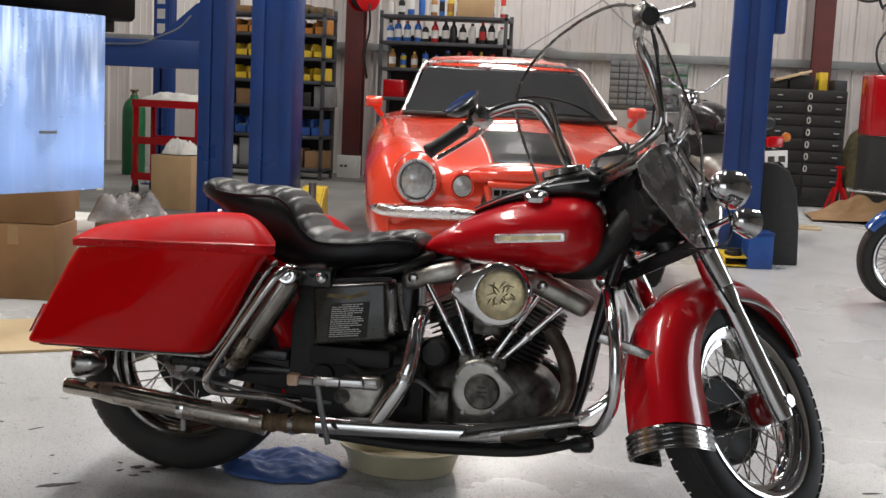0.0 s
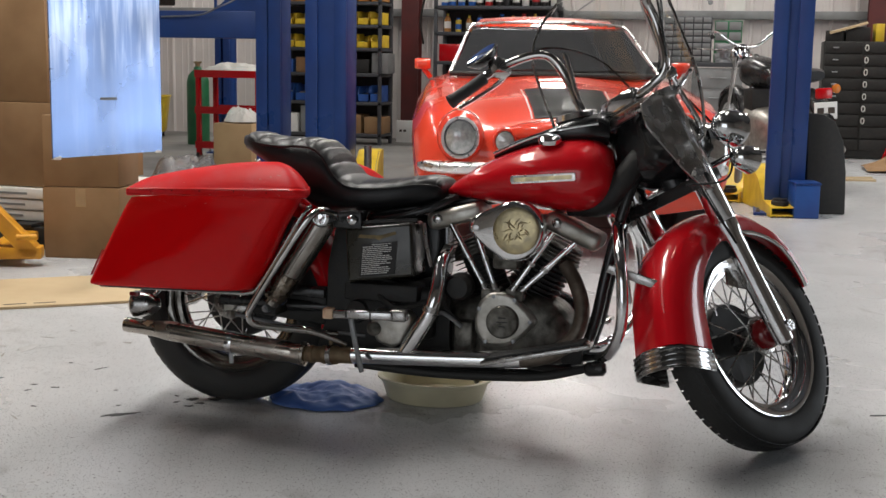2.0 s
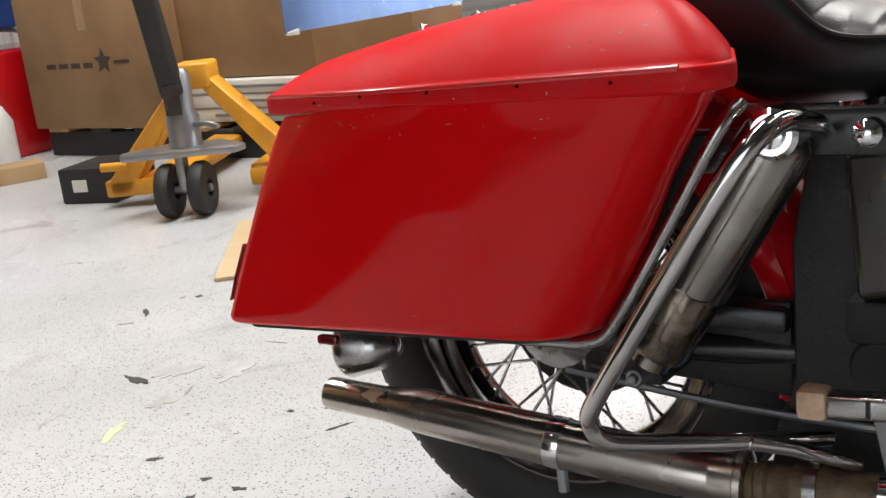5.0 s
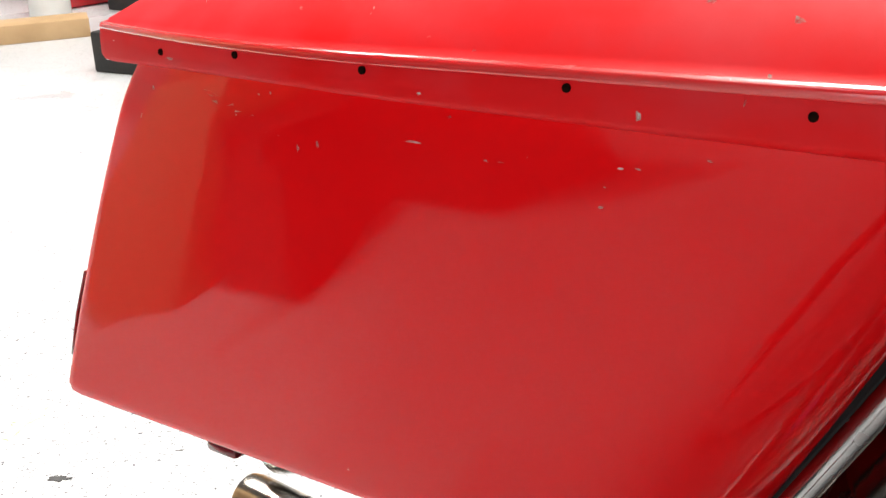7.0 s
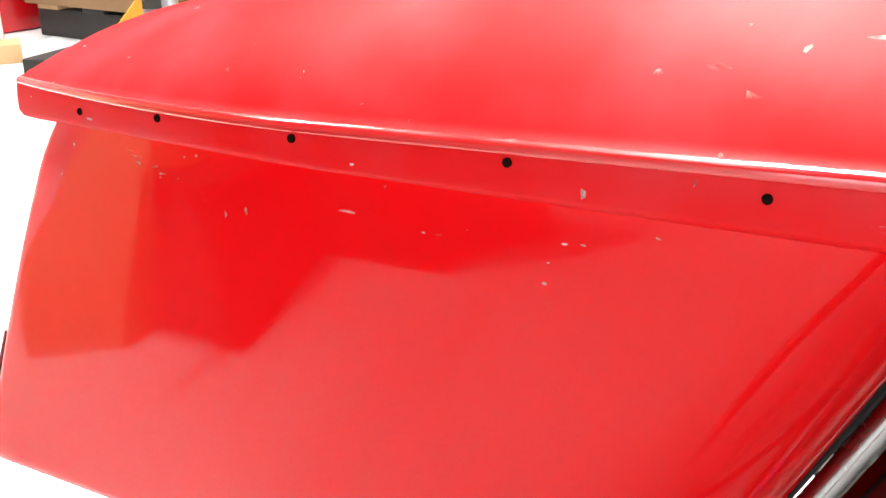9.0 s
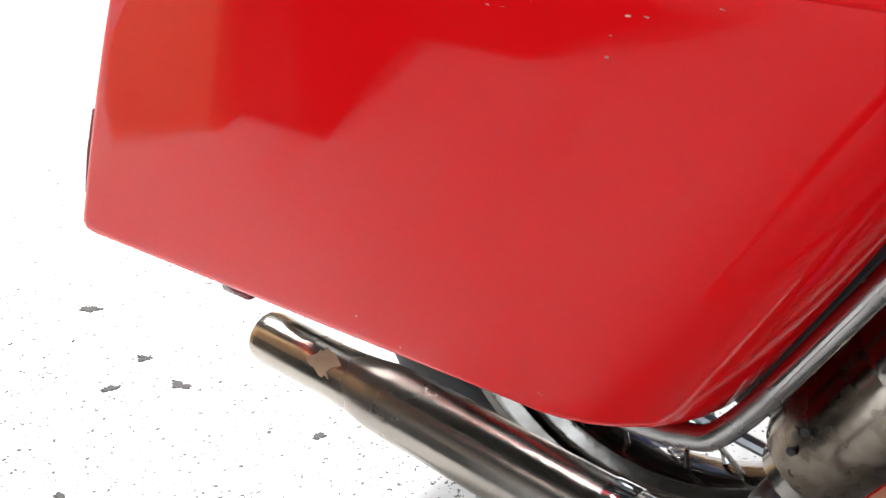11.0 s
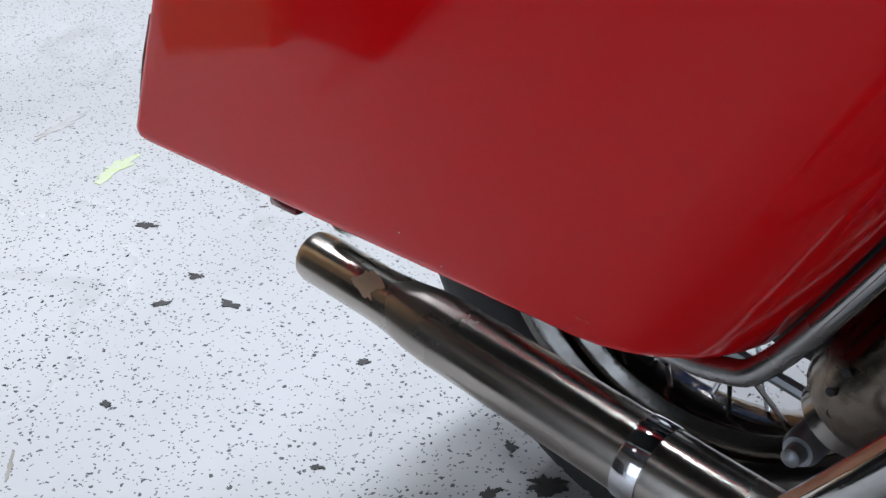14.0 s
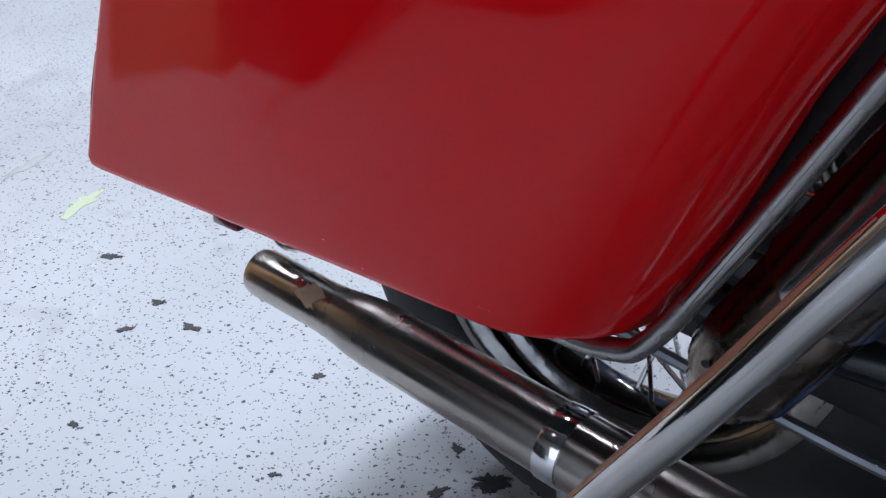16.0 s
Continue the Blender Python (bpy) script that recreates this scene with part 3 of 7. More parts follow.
for sgn in (-1, 1):
    y = sgn * 0.118
    leg = part("fork_slider", lathebm([(0.012, -0.045), (0.026, -0.035), (0.030, 0.0), (0.029, 0.28), (0.033, 0.30), (0.033, 0.33), (0.028, 0.335)], on_fork(0, y, -0.01), (ux, 0, uz), 24), CHROME, bike, "polished fork slider", STEER)
    part("axle_nut", rodbm((FAXLE[0], y - 0.036, FAXLE[2]), (FAXLE[0], y + 0.036, FAXLE[2]), 0.017, seg=12), CHROME, leg, "chrome axle nut", STEER)
    part("fork_cover", lathebm([(0.030, 0.33), (0.034, 0.335), (0.035, 0.62), (0.033, 0.70), (0.030, 0.71)], on_fork(0, y, -0.01), (ux, 0, uz), 24), CHROME, bike, "chrome fork tube cover", STEER)
    part("fender_bracket", boxbm(*on_fork(0.17, sgn * 0.096, -0.04), 0.11, 0.006, 0.05, 0.002), CHROME_DULL, bike, "", STEER)
    # nacelle side panels
    outl = [(0.42, -0.02), (0.46, 0.01), (0.60, 0.02), (0.70, 0.01), (0.73, -0.07), (0.71, -0.155), (0.65, -0.175), (0.50, -0.11), (0.43, -0.06)]
    part("nacelle_panel", bevelled(slab(bmesh.new(), outl, 0.006, lambda a, b, c, s=sgn: on_fork(a, s * (0.142 + c), b)), 0.0015, 1), CHROME_DULL, bike, "brushed chrome fork nacelle panel", STEER)
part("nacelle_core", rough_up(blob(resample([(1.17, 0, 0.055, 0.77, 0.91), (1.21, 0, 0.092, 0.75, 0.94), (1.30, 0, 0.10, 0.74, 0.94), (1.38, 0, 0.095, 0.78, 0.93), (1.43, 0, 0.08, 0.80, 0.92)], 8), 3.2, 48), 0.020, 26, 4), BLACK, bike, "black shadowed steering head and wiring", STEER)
part("headlight", lathebm([(0.10, -0.05), (0.105, 0.0), (0.102, 0.02), (0.092, 0.032), (0.085, 0.03), (0.05, 0.04), (0.002, 0.045)], (1.44, 0, 0.865), (1, 0, -0.05), 36), CHROME, bike, "round chrome headlight", STEER)
part("steering_neck", rodbm((1.19, 0, 0.94), (1.33, 0, 0.69), 0.035, seg=16), BLACK, bike, "black steering neck")
part("triple_clamp", bevelled(slab(bmesh.new(), rounded(-0.06, 0.05, -0.155, 0.155, (0.03, 0.03, 0.03, 0.03)), 0.03, lambda a, b, c: on_fork(0.70 + c, b, a)), 0.004, 2), CHROME_DULL, bike, "polished upper fork clamp", STEER)
part("lower_clamp", bevelled(slab(bmesh.new(), rounded(-0.06, 0.05, -0.15, 0.15, (0.03, 0.03, 0.03, 0.03)), 0.035, lambda a, b, c: on_fork(0.44 + c, b, a)), 0.004, 2), BLACK, bike, "black lower fork clamp", STEER)
# passing lamps and indicators on a crossbar
part("lamp_bar", tubebm([(1.34, -0.24, 0.765), (1.35, -0.18, 0.765), (1.36, 0, 0.77), (1.35, 0.18, 0.765), (1.34, 0.24, 0.765)], 0.009, 10, 6), CHROME, bike, "chrome lamp bar", STEER)
for sgn in (-1, 1):
    part("passing_lamp", lathebm([(0.003, -0.062), (0.017, -0.059), (0.032, -0.047), (0.043, -0.027), (0.048, -0.003), (0.049, 0.010), (0.0515, 0.014), (0.051, 0.023), (0.044, 0.027), (0.002, 0.030)], (1.345, sgn * 0.205, 0.842), (1, 0, 0.0), 32), CHROME, bike, "chrome bullet passing lamp", STEER)
    part("front_indicator", lathebm([(0.004, -0.05), (0.02, -0.044), (0.033, -0.022), (0.037, 0.008), (0.039, 0.017), (0.026, 0.027), (0.002, 0.029)], (1.35, sgn * 0.235, 0.735), (1, 0, 0), 28), CHROME, bike, "small chrome indicator lamp", STEER)

# handlebar, grips, levers, mirror
bar = [(1.15, 0.0, 0.960), (1.15, 0.10, 0.962), (1.16, 0.162, 1.005), (1.125, 0.180, 1.12), (1.06, 0.20, 1.192), (0.97, 0.30, 1.172), (0.88, 0.375, 1.095)]
for sgn in (-1, 1):
    pts = [(x, sgn * yy, z) for x, yy, z in bar]
    hb = part("handlebar", tubebm(pts, 0.0135, 14, 8), GUARD, bike, "tall chrome handlebar", STEER)
    a, b2 = Vector(pts[-2]), Vector(pts[-1])
    d = (b2 - a).normalized()
    part("grip", lathebm([(0.016, 0.0), (0.019, 0.004), (0.018, 0.02), (0.018, 0.115), (0.021, 0.12), (0.021, 0.13), (0.012, 0.132)], b2 - d * 0.085, d, 18), GRIP, hb, "black rubber grip", STEER)
    part("switch_housing", bevelled(boxbm(*(a + d * 0.0), 0.055, 0.045, 0.05), 0.006), CHROME_DULL, hb, "polished switch housing", STEER)
    o = Vector((0.05, sgn * 0.012, 0.0))
    part("lever", tubebm([a + o * 0.4, a + o + d * 0.03, a + o * 1.1 + d * 0.10, a + o * 0.9 + d * 0.19], [0.009, 0.008, 0.006, 0.008], 10, 6), CHROME, hb, "chrome hand lever", STEER)
    if sgn > 0:
        stem = [a + Vector((0.0, 0.0, 0.015)), a + Vector((0.02, 0.02, 0.04)), a + Vector((0.0, 0.04, 0.055))]
        mm = part("mirror", lathebm([(0.003, -0.03), (0.035, -0.024), (0.052, -0.006), (0.056, 0.004), (0.05, 0.008)], stem[-1] + Vector((-0.02, 0.01, 0.005)), (-0.75, -0.1, 0.62), 28), BLACK, hb, "round black handlebar mirror", STEER)
        part("mirror_stem", tubebm(stem, 0.005, 8, 6), CHROME, hb, "chrome mirror stem", STEER)
        part("mirror_glass", lathebm([(0.05, 0.0085), (0.002, 0.0095)], stem[-1] + Vector((-0.02, 0.01, 0.005)), (-0.75, -0.1, 0.62), 28), MIRROR, mm, "", STEER)
part("hand_lever", tubebm([(0.985, -0.30, 1.175), (0.99, -0.34, 1.168), (0.995, -0.385, 1.158), (1.0, -0.422, 1.15)], [0.007, 0.006, 0.005, 0.009], 10, 5), CHROME, bike, "chrome hand lever with a ball end", STEER)
tall = part("mirror_stem", tubebm([(1.00, -0.285, 1.19), (1.00, -0.28, 1.235), (0.985, -0.285, 1.30), (0.975, -0.30, 1.40)], 0.0045, 8, 5), BLACK, bike, "tall thin black mirror stem", STEER)
part("mirror", lathebm([(0.003, -0.02), (0.03, -0.016), (0.05, -0.004), (0.053, 0.004), (0.048, 0.007), (0.002, 0.008)], (0.972, -0.305, 1.445), (-0.95, -0.1, 0.1), 24), BLACK, tall, "round black mirror", STEER)
part("choke_lever", tubebm([(0.99, -0.275, 1.185), (1.02, -0.25, 1.20), (1.045, -0.235, 1.225)], [0.006, 0.005, 0.007], 8, 5), CHROME, bike, "short chrome lever by the grip", STEER)
part("bar_riser", bevelled(boxbm(1.15, 0, 0.955, 0.05, 0.13, 0.05), 0.008), CHROME, bike, "chrome handlebar clamp", STEER)
# cables
for pts, r in (([(1.00, -0.29, 1.17), (1.10, -0.22, 1.10), (1.20, -0.14, 0.92), (1.26, -0.13, 0.70), (1.36, -0.15, 0.52)], 0.0035),
               ([(1.00, 0.28, 1.18), (1.10, 0.22, 1.24), (1.22, 0.12, 1.18), (1.30, 0.03, 0.98), (1.28, -0.05, 0.80)], 0.004),
               ([(1.02, -0.27, 1.185), (1.14, -0.2, 1.18), (1.22, -0.1, 1.08), (1.25, 0.0, 0.9), (1.17, 0.03, 0.75)], 0.0035),
               ([(1.26, -0.15, 0.93), (1.34, -0.19, 0.80), (1.30, -0.2, 0.68), (1.20, -0.14, 0.66)], 0.003)):
    part("control_cable", tubebm(pts, r, 8, 8), BLACK, bike, "thin black control cable", STEER)

# windshield: a bowed clear sheet on two braces
WTILT = radians(20)


def on_screen(a, b, c=0.0):
    bow = 1.1 * a * a
    return (1.285 - bow - math.sin(WTILT) * b + c * math.cos(WTILT), a, 0.80 + math.cos(WTILT) * b + c * math.sin(WTILT))


screen = bmesh.new()
NA, NB = 24, 20
def screen_half(f):
    b = f * 0.60
    return min(0.19 + 0.62 * b, 0.265) if b < 0.36 else 0.265 * math.sqrt(max(0.0, 1 - ((b - 0.36) / 0.24) ** 2.3))


lay = []
for c in (0.0, 0.0045):
    lay.append([[screen.verts.new(on_screen(screen_half(min(0.999, j / NB)) * (2 * i / NA - 1), 0.60 * min(0.999, j / NB), c)) for i in range(NA + 1)] for j in range(NB + 1)])
for j in range(NB):
    for i in range(NA):
        screen.faces.new((lay[0][j][i], lay[0][j][i + 1], lay[0][j + 1][i + 1], lay[0][j + 1][i]))
        screen.faces.new((lay[1][j][i], lay[1][j + 1][i], lay[1][j + 1][i + 1], lay[1][j][i + 1]))
ring = [(0, i) for i in range(NA)] + [(j, NA) for j in range(NB)] + [(NB, i) for i in range(NA, 0, -1)] + [(j, 0) for j in range(NB, 0, -1)]
for k in range(len(ring)):
    (j0, i0), (j1, i1) = ring[k], ring[(k + 1) % len(ring)]
    screen.faces.new((lay[0][j0][i0], lay[1][j0][i0], lay[1][j1][i1], lay[0][j1][i1]))
ws = part("windshield", screen, CLEAR, bike, "clear acrylic windshield", STEER, 60)
ws.visible_shadow = False
part("windshield_brace", tubebm([on_screen(-0.245, 0.16, -0.006), on_screen(-0.1, 0.15, -0.008), on_screen(0.1, 0.15, -0.008), on_screen(0.245, 0.16, -0.006)], 0.006, 8, 8), CHROME, ws, "chrome cross brace", STEER)
rimline = [on_screen(screen_half(f), 0.6 * f, 0.002) for f in [0.0, 0.12, 0.25, 0.4, 0.55, 0.7, 0.8, 0.88, 0.94, 0.98, 0.999]]
rimline += [(x, -y, z) for x, y, z in rimline[::-1]]
part("edge_trim", tubebm(rimline, 0.0045, 6, 3), CHROME_DULL, ws, "thin polished edge of the windshield", STEER)
for sgn in (-1, 1):
    part("windshield_stay", tubebm([on_screen(sgn * 0.16, 0.42, -0.008), on_screen(sgn * 0.165, 0.2, -0.012), (1.29, sgn * 0.15, 0.86), (1.27, sgn * 0.14, 0.80)], 0.008, 10, 6), CHROME, ws, "chrome windshield stay", STEER)
    part("stay_clamp", bevelled(boxbm(*on_screen(sgn * 0.165, 0.2, -0.012), 0.03, 0.03, 0.03), 0.006), CHROME_DULL, ws, "", STEER)

# fuel tank with dash console and badges
tk = [(0.662, 0, 0.03, 0.668, 0.684), (0.70, 0, 0.075, 0.662, 0.715), (0.763, 0, 0.115, 0.652, 0.757), (0.83, 0, 0.14, 0.644, 0.79), (0.90, 0, 0.158, 0.638, 0.817), (0.98, 0, 0.168, 0.632, 0.836), (1.05, 0, 0.168, 0.63, 0.845), (1.10, 0, 0.155, 0.642, 0.838), (1.135, 0, 0.12, 0.67, 0.812), (1.152, 0, 0.07, 0.705, 0.775)]
part("fuel_tank", blob(resample(tk, 5), 2.3, 40), RED, bike, "glossy red teardrop fuel tank", smooth=60)
for sgn in (-1, 1):
    def on_tank(a, b, c, s=sgn):
        return (0.965 + a * 0.995 - b * 0.09, s * (0.166 + c - 0.25 * a * a - 0.3 * (b - 0.0) ** 2 + 0.05 * a), 0.727 + a * 0.09 + b)
    bd = part("tank_badge", bevelled(slab(bmesh.new(), rounded(-0.092, 0.092, -0.0115, 0.0115, (0.006,) * 4, 4), 0.006, on_tank), 0.002, 2), SATIN, bike, "chrome tank badge bar")
    part("badge_inlay", slab(bmesh.new(), rounded(-0.082, 0.082, -0.006, 0.006, (0.003,) * 4, 4), 0.0015, lambda a, b, c, f=on_tank: f(a, b, c + 0.0065)), BRASS, bd, "dull gold inlay")
part("dash_console", blob([(0.80, 0, 0.03, 0.775, 0.795), (0.86, 0, 0.05, 0.80, 0.83), (0.94, 0, 0.065, 0.82, 0.86), (1.02, 0, 0.08, 0.83, 0.895), (1.09, 0, 0.075, 0.83, 0.915), (1.13, 0, 0.05, 0.83, 0.90)], 3, 24), BLACK, bike, "black tank console with chrome trim")
part("console_trim", tubebm([(0.80, -0.032, 0.79), (0.90, -0.06, 0.835), (1.0, -0.078, 0.865), (1.10, -0.07, 0.885)], 0.006, 8, 6), CHROME, bike, "chrome console strip")
part("speedometer", lathebm([(0.05, -0.01), (0.062, 0.0), (0.06, 0.015), (0.052, 0.018), (0.002, 0.018)], (1.03, 0, 0.897), (-0.25, 0, 1), 32), CHROME, bike, "chrome speedometer bezel")
part("filler_cap", lathebm([(0.03, 0), (0.034, 0.004), (0.034, 0.016), (0.025, 0.022), (0.002, 0.024)], (0.97, -0.10, 0.825), (0, -0.35, 1), 24), CHROME, bike, "chrome filler cap")

# stepped seat with pleats
st = [(0.040, 0, 0.07, 0.785, 0.822), (0.075, 0, 0.115, 0.765, 0.832), (0.13, 0, 0.135, 0.733, 0.822), (0.19, 0, 0.145, 0.685, 0.818), (0.245, 0, 0.15, 0.632, 0.820), (0.285, 0, 0.152, 0.608, 0.815), (0.32, 0, 0.155, 0.602, 0.790), (0.35, 0, 0.16, 0.602, 0.745), (0.39, 0, 0.165, 0.604, 0.712), (0.45, 0, 0.168, 0.610, 0.705), (0.53, 0, 0.16, 0.622, 0.710), (0.60, 0, 0.138, 0.632, 0.721), (0.645, 0, 0.118, 0.640, 0.720), (0.661, 0, 0.105, 0.646, 0.712), (0.668, 0, 0.085, 0.658, 0.700)]
seat = blob(resample(st, 16), 3.0, 56)
for v in seat.verts:
    k = max(0.0, min(1.0, (v.co.z - 0.66) * 14)) if v.co.x > 0.33 else max(0.0, min(1.0, (v.co.z - 0.76) * 16))
    s = v.co.x + (0.55 * (0.82 - v.co.z) if 0.27 < v.co.x < 0.40 else 0)
    v.co.z += k * (abs(math.sin(s * math.pi / 0.054)) ** 0.42 - 0.75) * (0.012 if v.co.x < 0.36 else 0.007)
part("seat", seat, LEATHER, bike, "black pleated vinyl stepped seat", smooth=60)
part("seat_piping", tubebm([(x, -w * 0.985, hi - 0.028) for x, _, w, lo, hi in st[1:-1]], 0.004, 8, 5), LEATHER, bike, "")
part("seat_bracket", tubebm([(0.47, -0.10, 0.59), (0.58, -0.12, 0.61), (0.66, -0.10, 0.64), (0.70, -0.06, 0.66)], 0.014, 10, 5), BLACK, bike, "black frame rail under the seat")

# saddlebags
def chips(sgn, trees, body, ld):
    """Small flakes and scratches where the enamel is gone, lying on the skin of bag and lid."""
    random.seed(21 if sgn < 0 else 22)
    spots = [(1, -0.06, 0.700, 0.006, 0.004), (1, -0.075, 0.698, 0.003, 0.006), (1, 0.155, 0.666, 0.003, 0.008), (1, 0.013, 0.682, 0.004, 0.002), (1, 0.06, 0.684, 0.002, 0.004),
             (1, 0.235, 0.70, 0.012, 0.003), (1, 0.25, 0.695, 0.010, 0.009), (1, 0.262, 0.708, 0.004, 0.004), (1, 0.285, 0.712, 0.014, 0.002), (1, 0.29, 0.722, 0.003, 0.007), (1, 0.24, 0.715, 0.004, 0.006), (1, 0.215, 0.697, 0.004, 0.003),
             (1, -0.08, 0.651, 0.010, 0.002), (1, 0.10, 0.655, 0.003, 0.002), (1, 0.24, 0.664, 0.002, 0.008), (1, 0.20, 0.657, 0.003, 0.005), (1, 0.30, 0.66, 0.010, 0.003), (1, 0.34, 0.665, 0.008, 0.004), (1, 0.33, 0.657, 0.006, 0.003),
             (0, -0.060, 0.628, 0.030, 0.004), (0, -0.040, 0.625, 0.024, 0.003), (0, -0.075, 0.631, 0.026, 0.003), (0, -0.02, 0.618, 0.016, 0.002), (0, 0.0, 0.612, 0.004, 0.010), (0, 0.015, 0.618, 0.002, 0.006), (0, -0.155, 0.606, 0.004, 0.007),
             (0, 0.075, 0.628, 0.018, 0.002), (0, 0.12, 0.625, 0.012, 0.002), (0, -0.14, 0.625, 0.003, 0.003), (0, 0.17, 0.612, 0.003, 0.002), (0, 0.31, 0.58, 0.004, 0.014), (0, -0.30, 0.41, 0.010, 0.004), (0, 0.10, 0.40, 0.014, 0.003)]
    for _ in range(22):
        k = random.randrange(2)
        spots.append((k, random.uniform(-0.15, 0.34) if k else random.uniform(-0.22, 0.24), random.choice((0.643, 0.668, 0.674)) + random.uniform(-0.003, 0.02) if k else random.choice((0.392, 0.63, 0.62)) + random.uniform(-0.003, 0.012), random.uniform(0.001, 0.0035), random.uniform(0.0008, 0.002)))
    for k, x, z, w, h in spots:
        bm = bmesh.new()
        n = 9
        ring = []
        for q in range(n):
            a = 2 * math.pi * q / n
            rr = random.uniform(0.45, 1.0)
            px, pz = x + 0.5 * w * rr * math.cos(a), z + 0.5 * h * rr * math.sin(a)
            hit = trees[k].ray_cast(Vector((px, sgn * 0.8, pz)), Vector((0, -sgn, 0)))
            if hit[0] is None:
                break
            nn = hit[1] if hit[1].y * sgn > 0 else -hit[1]
            ring.append(hit[0] + nn * 0.0006)
        if len(ring) == n:
            vs = [bm.verts.new(p) for p in ring]
            bm.faces.new(vs)
            part("paint_chip", bm, CHIP if max(w, h) < 0.012 else SCUFF, ld if k else body)
        else:
            bm.free()


def saddlebag(sgn):
    def xf(p):
        return (p[0], p[1] * -sgn, p[2])
    def toe(u):
        return 0.058 * max(0.0, (0.27 - u) / 0.27) ** 1.7

    def slant(x, y, yo):
        """The front end runs back towards the wheel."""
        return x - 0.33 * (y - yo) * max(0.0, min(1.0, x / 0.3)) ** 2

    rs = []
    levels = [(0.384, 0.011), (0.3848, 0.007), (0.3868, 0.0032), (0.390, 0.001), (0.396, 0.0)] + [(0.396 + 0.252 * k / 22, 0.0) for k in range(1, 23)]
    for z, inset in levels:
        f = (z - 0.384) / 0.264
        x0, x1 = -0.330 + 0.152 * f + 2.5 * inset, 0.185 + 0.175 * f - inset - 0.006 * (1 - f) ** 2
        yo, yi = -0.329 - 0.094 * f + inset - 0.004 * math.sin(math.pi * max(0.0, min(1.0, f))) + 0.004 * max(0.0, (f - 0.84) / 0.16) ** 2, -0.165 - inset
        ring = []
        for x, y in dense(rounded(x0, x1, yo, yi, (0.016, 0.092, 0.04, 0.03), 9), 9):
            out = (yi - y) / (yi - yo)
            dent = 0.0005 * noise.noise(Vector((x * 11, z * 13, 3.1))) * out
            ring.append(xf((slant(x, y, yo), y + dent + out * f * toe(x - x0), z + (1 - f) * (0.016 * (x - x0) - 0.009) - (1 - f) * 0.0038 * out + f * (0.004 + 0.031 * (x - 0.19)) - f ** 10 * 0.007 * max(0.0, min(1.0, (-0.05 - x) / 0.13)))))
        rs.append(ring)
    body_bm = rings(bmesh.new(), rs)
    shell = body_bm.copy()
    body = part("saddlebag", body_bm, RED_OLD, bike, "slanted red saddlebag with worn paint", smooth=50)
    # Black panel added for the shaded underside and its reflection in the muffler.
    low = [p for p in rs[0]]
    mid = Vector((sum(p[0] for p in low), sum(p[1] for p in low), 0)) / len(low)
    under = [[(mid.x + (p[0] - mid.x) * k, mid.y + (p[1] - mid.y) * k, p[2] - d) for p in low] for k, d in ((0.994, -0.002), (0.994, 0.0035), (0.97, 0.0045))]
    part("bottom_panel", rings(bmesh.new(), under), BLACK_FLAT, body, "black panel put where the underside is shaded")
    lid = bmesh.new()
    X0, X1, YO, YI = -0.186, 0.380, -0.440, -0.152
    def skirt(x, z):
        """The rim hangs lower towards both ends."""
        return max(0.0, (0.660 - z) / 0.012) * float(np.interp(x, (-0.18, -0.09, 0.0, 0.15, 0.33), (-0.0030, 0.0012, 0.0022, -0.0012, -0.0050)))

    band = []
    for z, ins in ((0.648, 0.006), (0.6492, 0.0018), (0.6515, 0.0), (0.658, -0.0004), (0.6642, 0.0), (0.6661, 0.0006), (0.6673, 0.0020), (0.6678, 0.0042)):
        band.append([xf((slant(x, y, YO), y + (YI - y) / (YI - YO) * toe(x - X0), z + 0.004 + 0.031 * (x - 0.19) + skirt(x, z))) for x, y in dense(rounded(X0 + ins, X1 - ins, YO + ins, YI - ins, (0.022, 0.052, 0.05, 0.04), 7), 7)])
    top = [(-0.186, 0.678), (-0.147, 0.6975), (-0.05, 0.7155), (0.036, 0.7282), (0.12, 0.7375), (0.19, 0.741), (0.27, 0.740), (0.335, 0.737), (0.378, 0.730)]
    curve = smooth_path([(a, b, 0) for a, b in top], 4)
    tx, tz = [p.x for p in curve], [p.y for p in curve]
    # the crown rises from the rim in ever smaller rounded outlines
    for k in range(1, 19):
        ins = 0.0045 + 0.130 * (k / 18) ** 1.35
        u = (ins - 0.0045) / 0.130
        h = (1 - (1 - min(1.0, u)) ** 2.3) ** 0.92
        ring = []
        for x, y in dense(rounded(X0 + ins * 0.62, X1 - ins * 0.8, YO + ins, YI - ins * 1.05, tuple(max(0.004, r - ins * 0.35) for r in (0.022, 0.052, 0.05, 0.04)), 7), 7):
            ring.append(xf((slant(x, y, YO), y + (YI - y) / (YI - YO) * toe(x - X0), 0.6722 + 0.031 * (x - 0.19) + max(0.0, float(np.interp(x, tx, tz)) - 0.668) * h)))
        band.append(ring)
    rings(lid, band)
    trees = [BVHTree.FromBMesh(shell), BVHTree.FromBMesh(lid)]
    ld = part("lid", lid, RED_LID, body, "domed red saddlebag lid with chipped rim", smooth=50)
    chips(sgn, trees, body, ld)
    ridge = []
    for i in range(23):
        x = -0.168 + 0.0225 * i
        ridge.append(xf((x, YO + 0.0022 + toe(x - X0), 0.6699 + 0.031 * (x - 0.19))))
    part("rim_ridge", tubebm(ridge, [0.0024 + 0.0012 * i / 22 for i in range(23)], 12, 1), RED_RIDGE, ld, "glossy raised ridge along the lid rim")
    hole = None
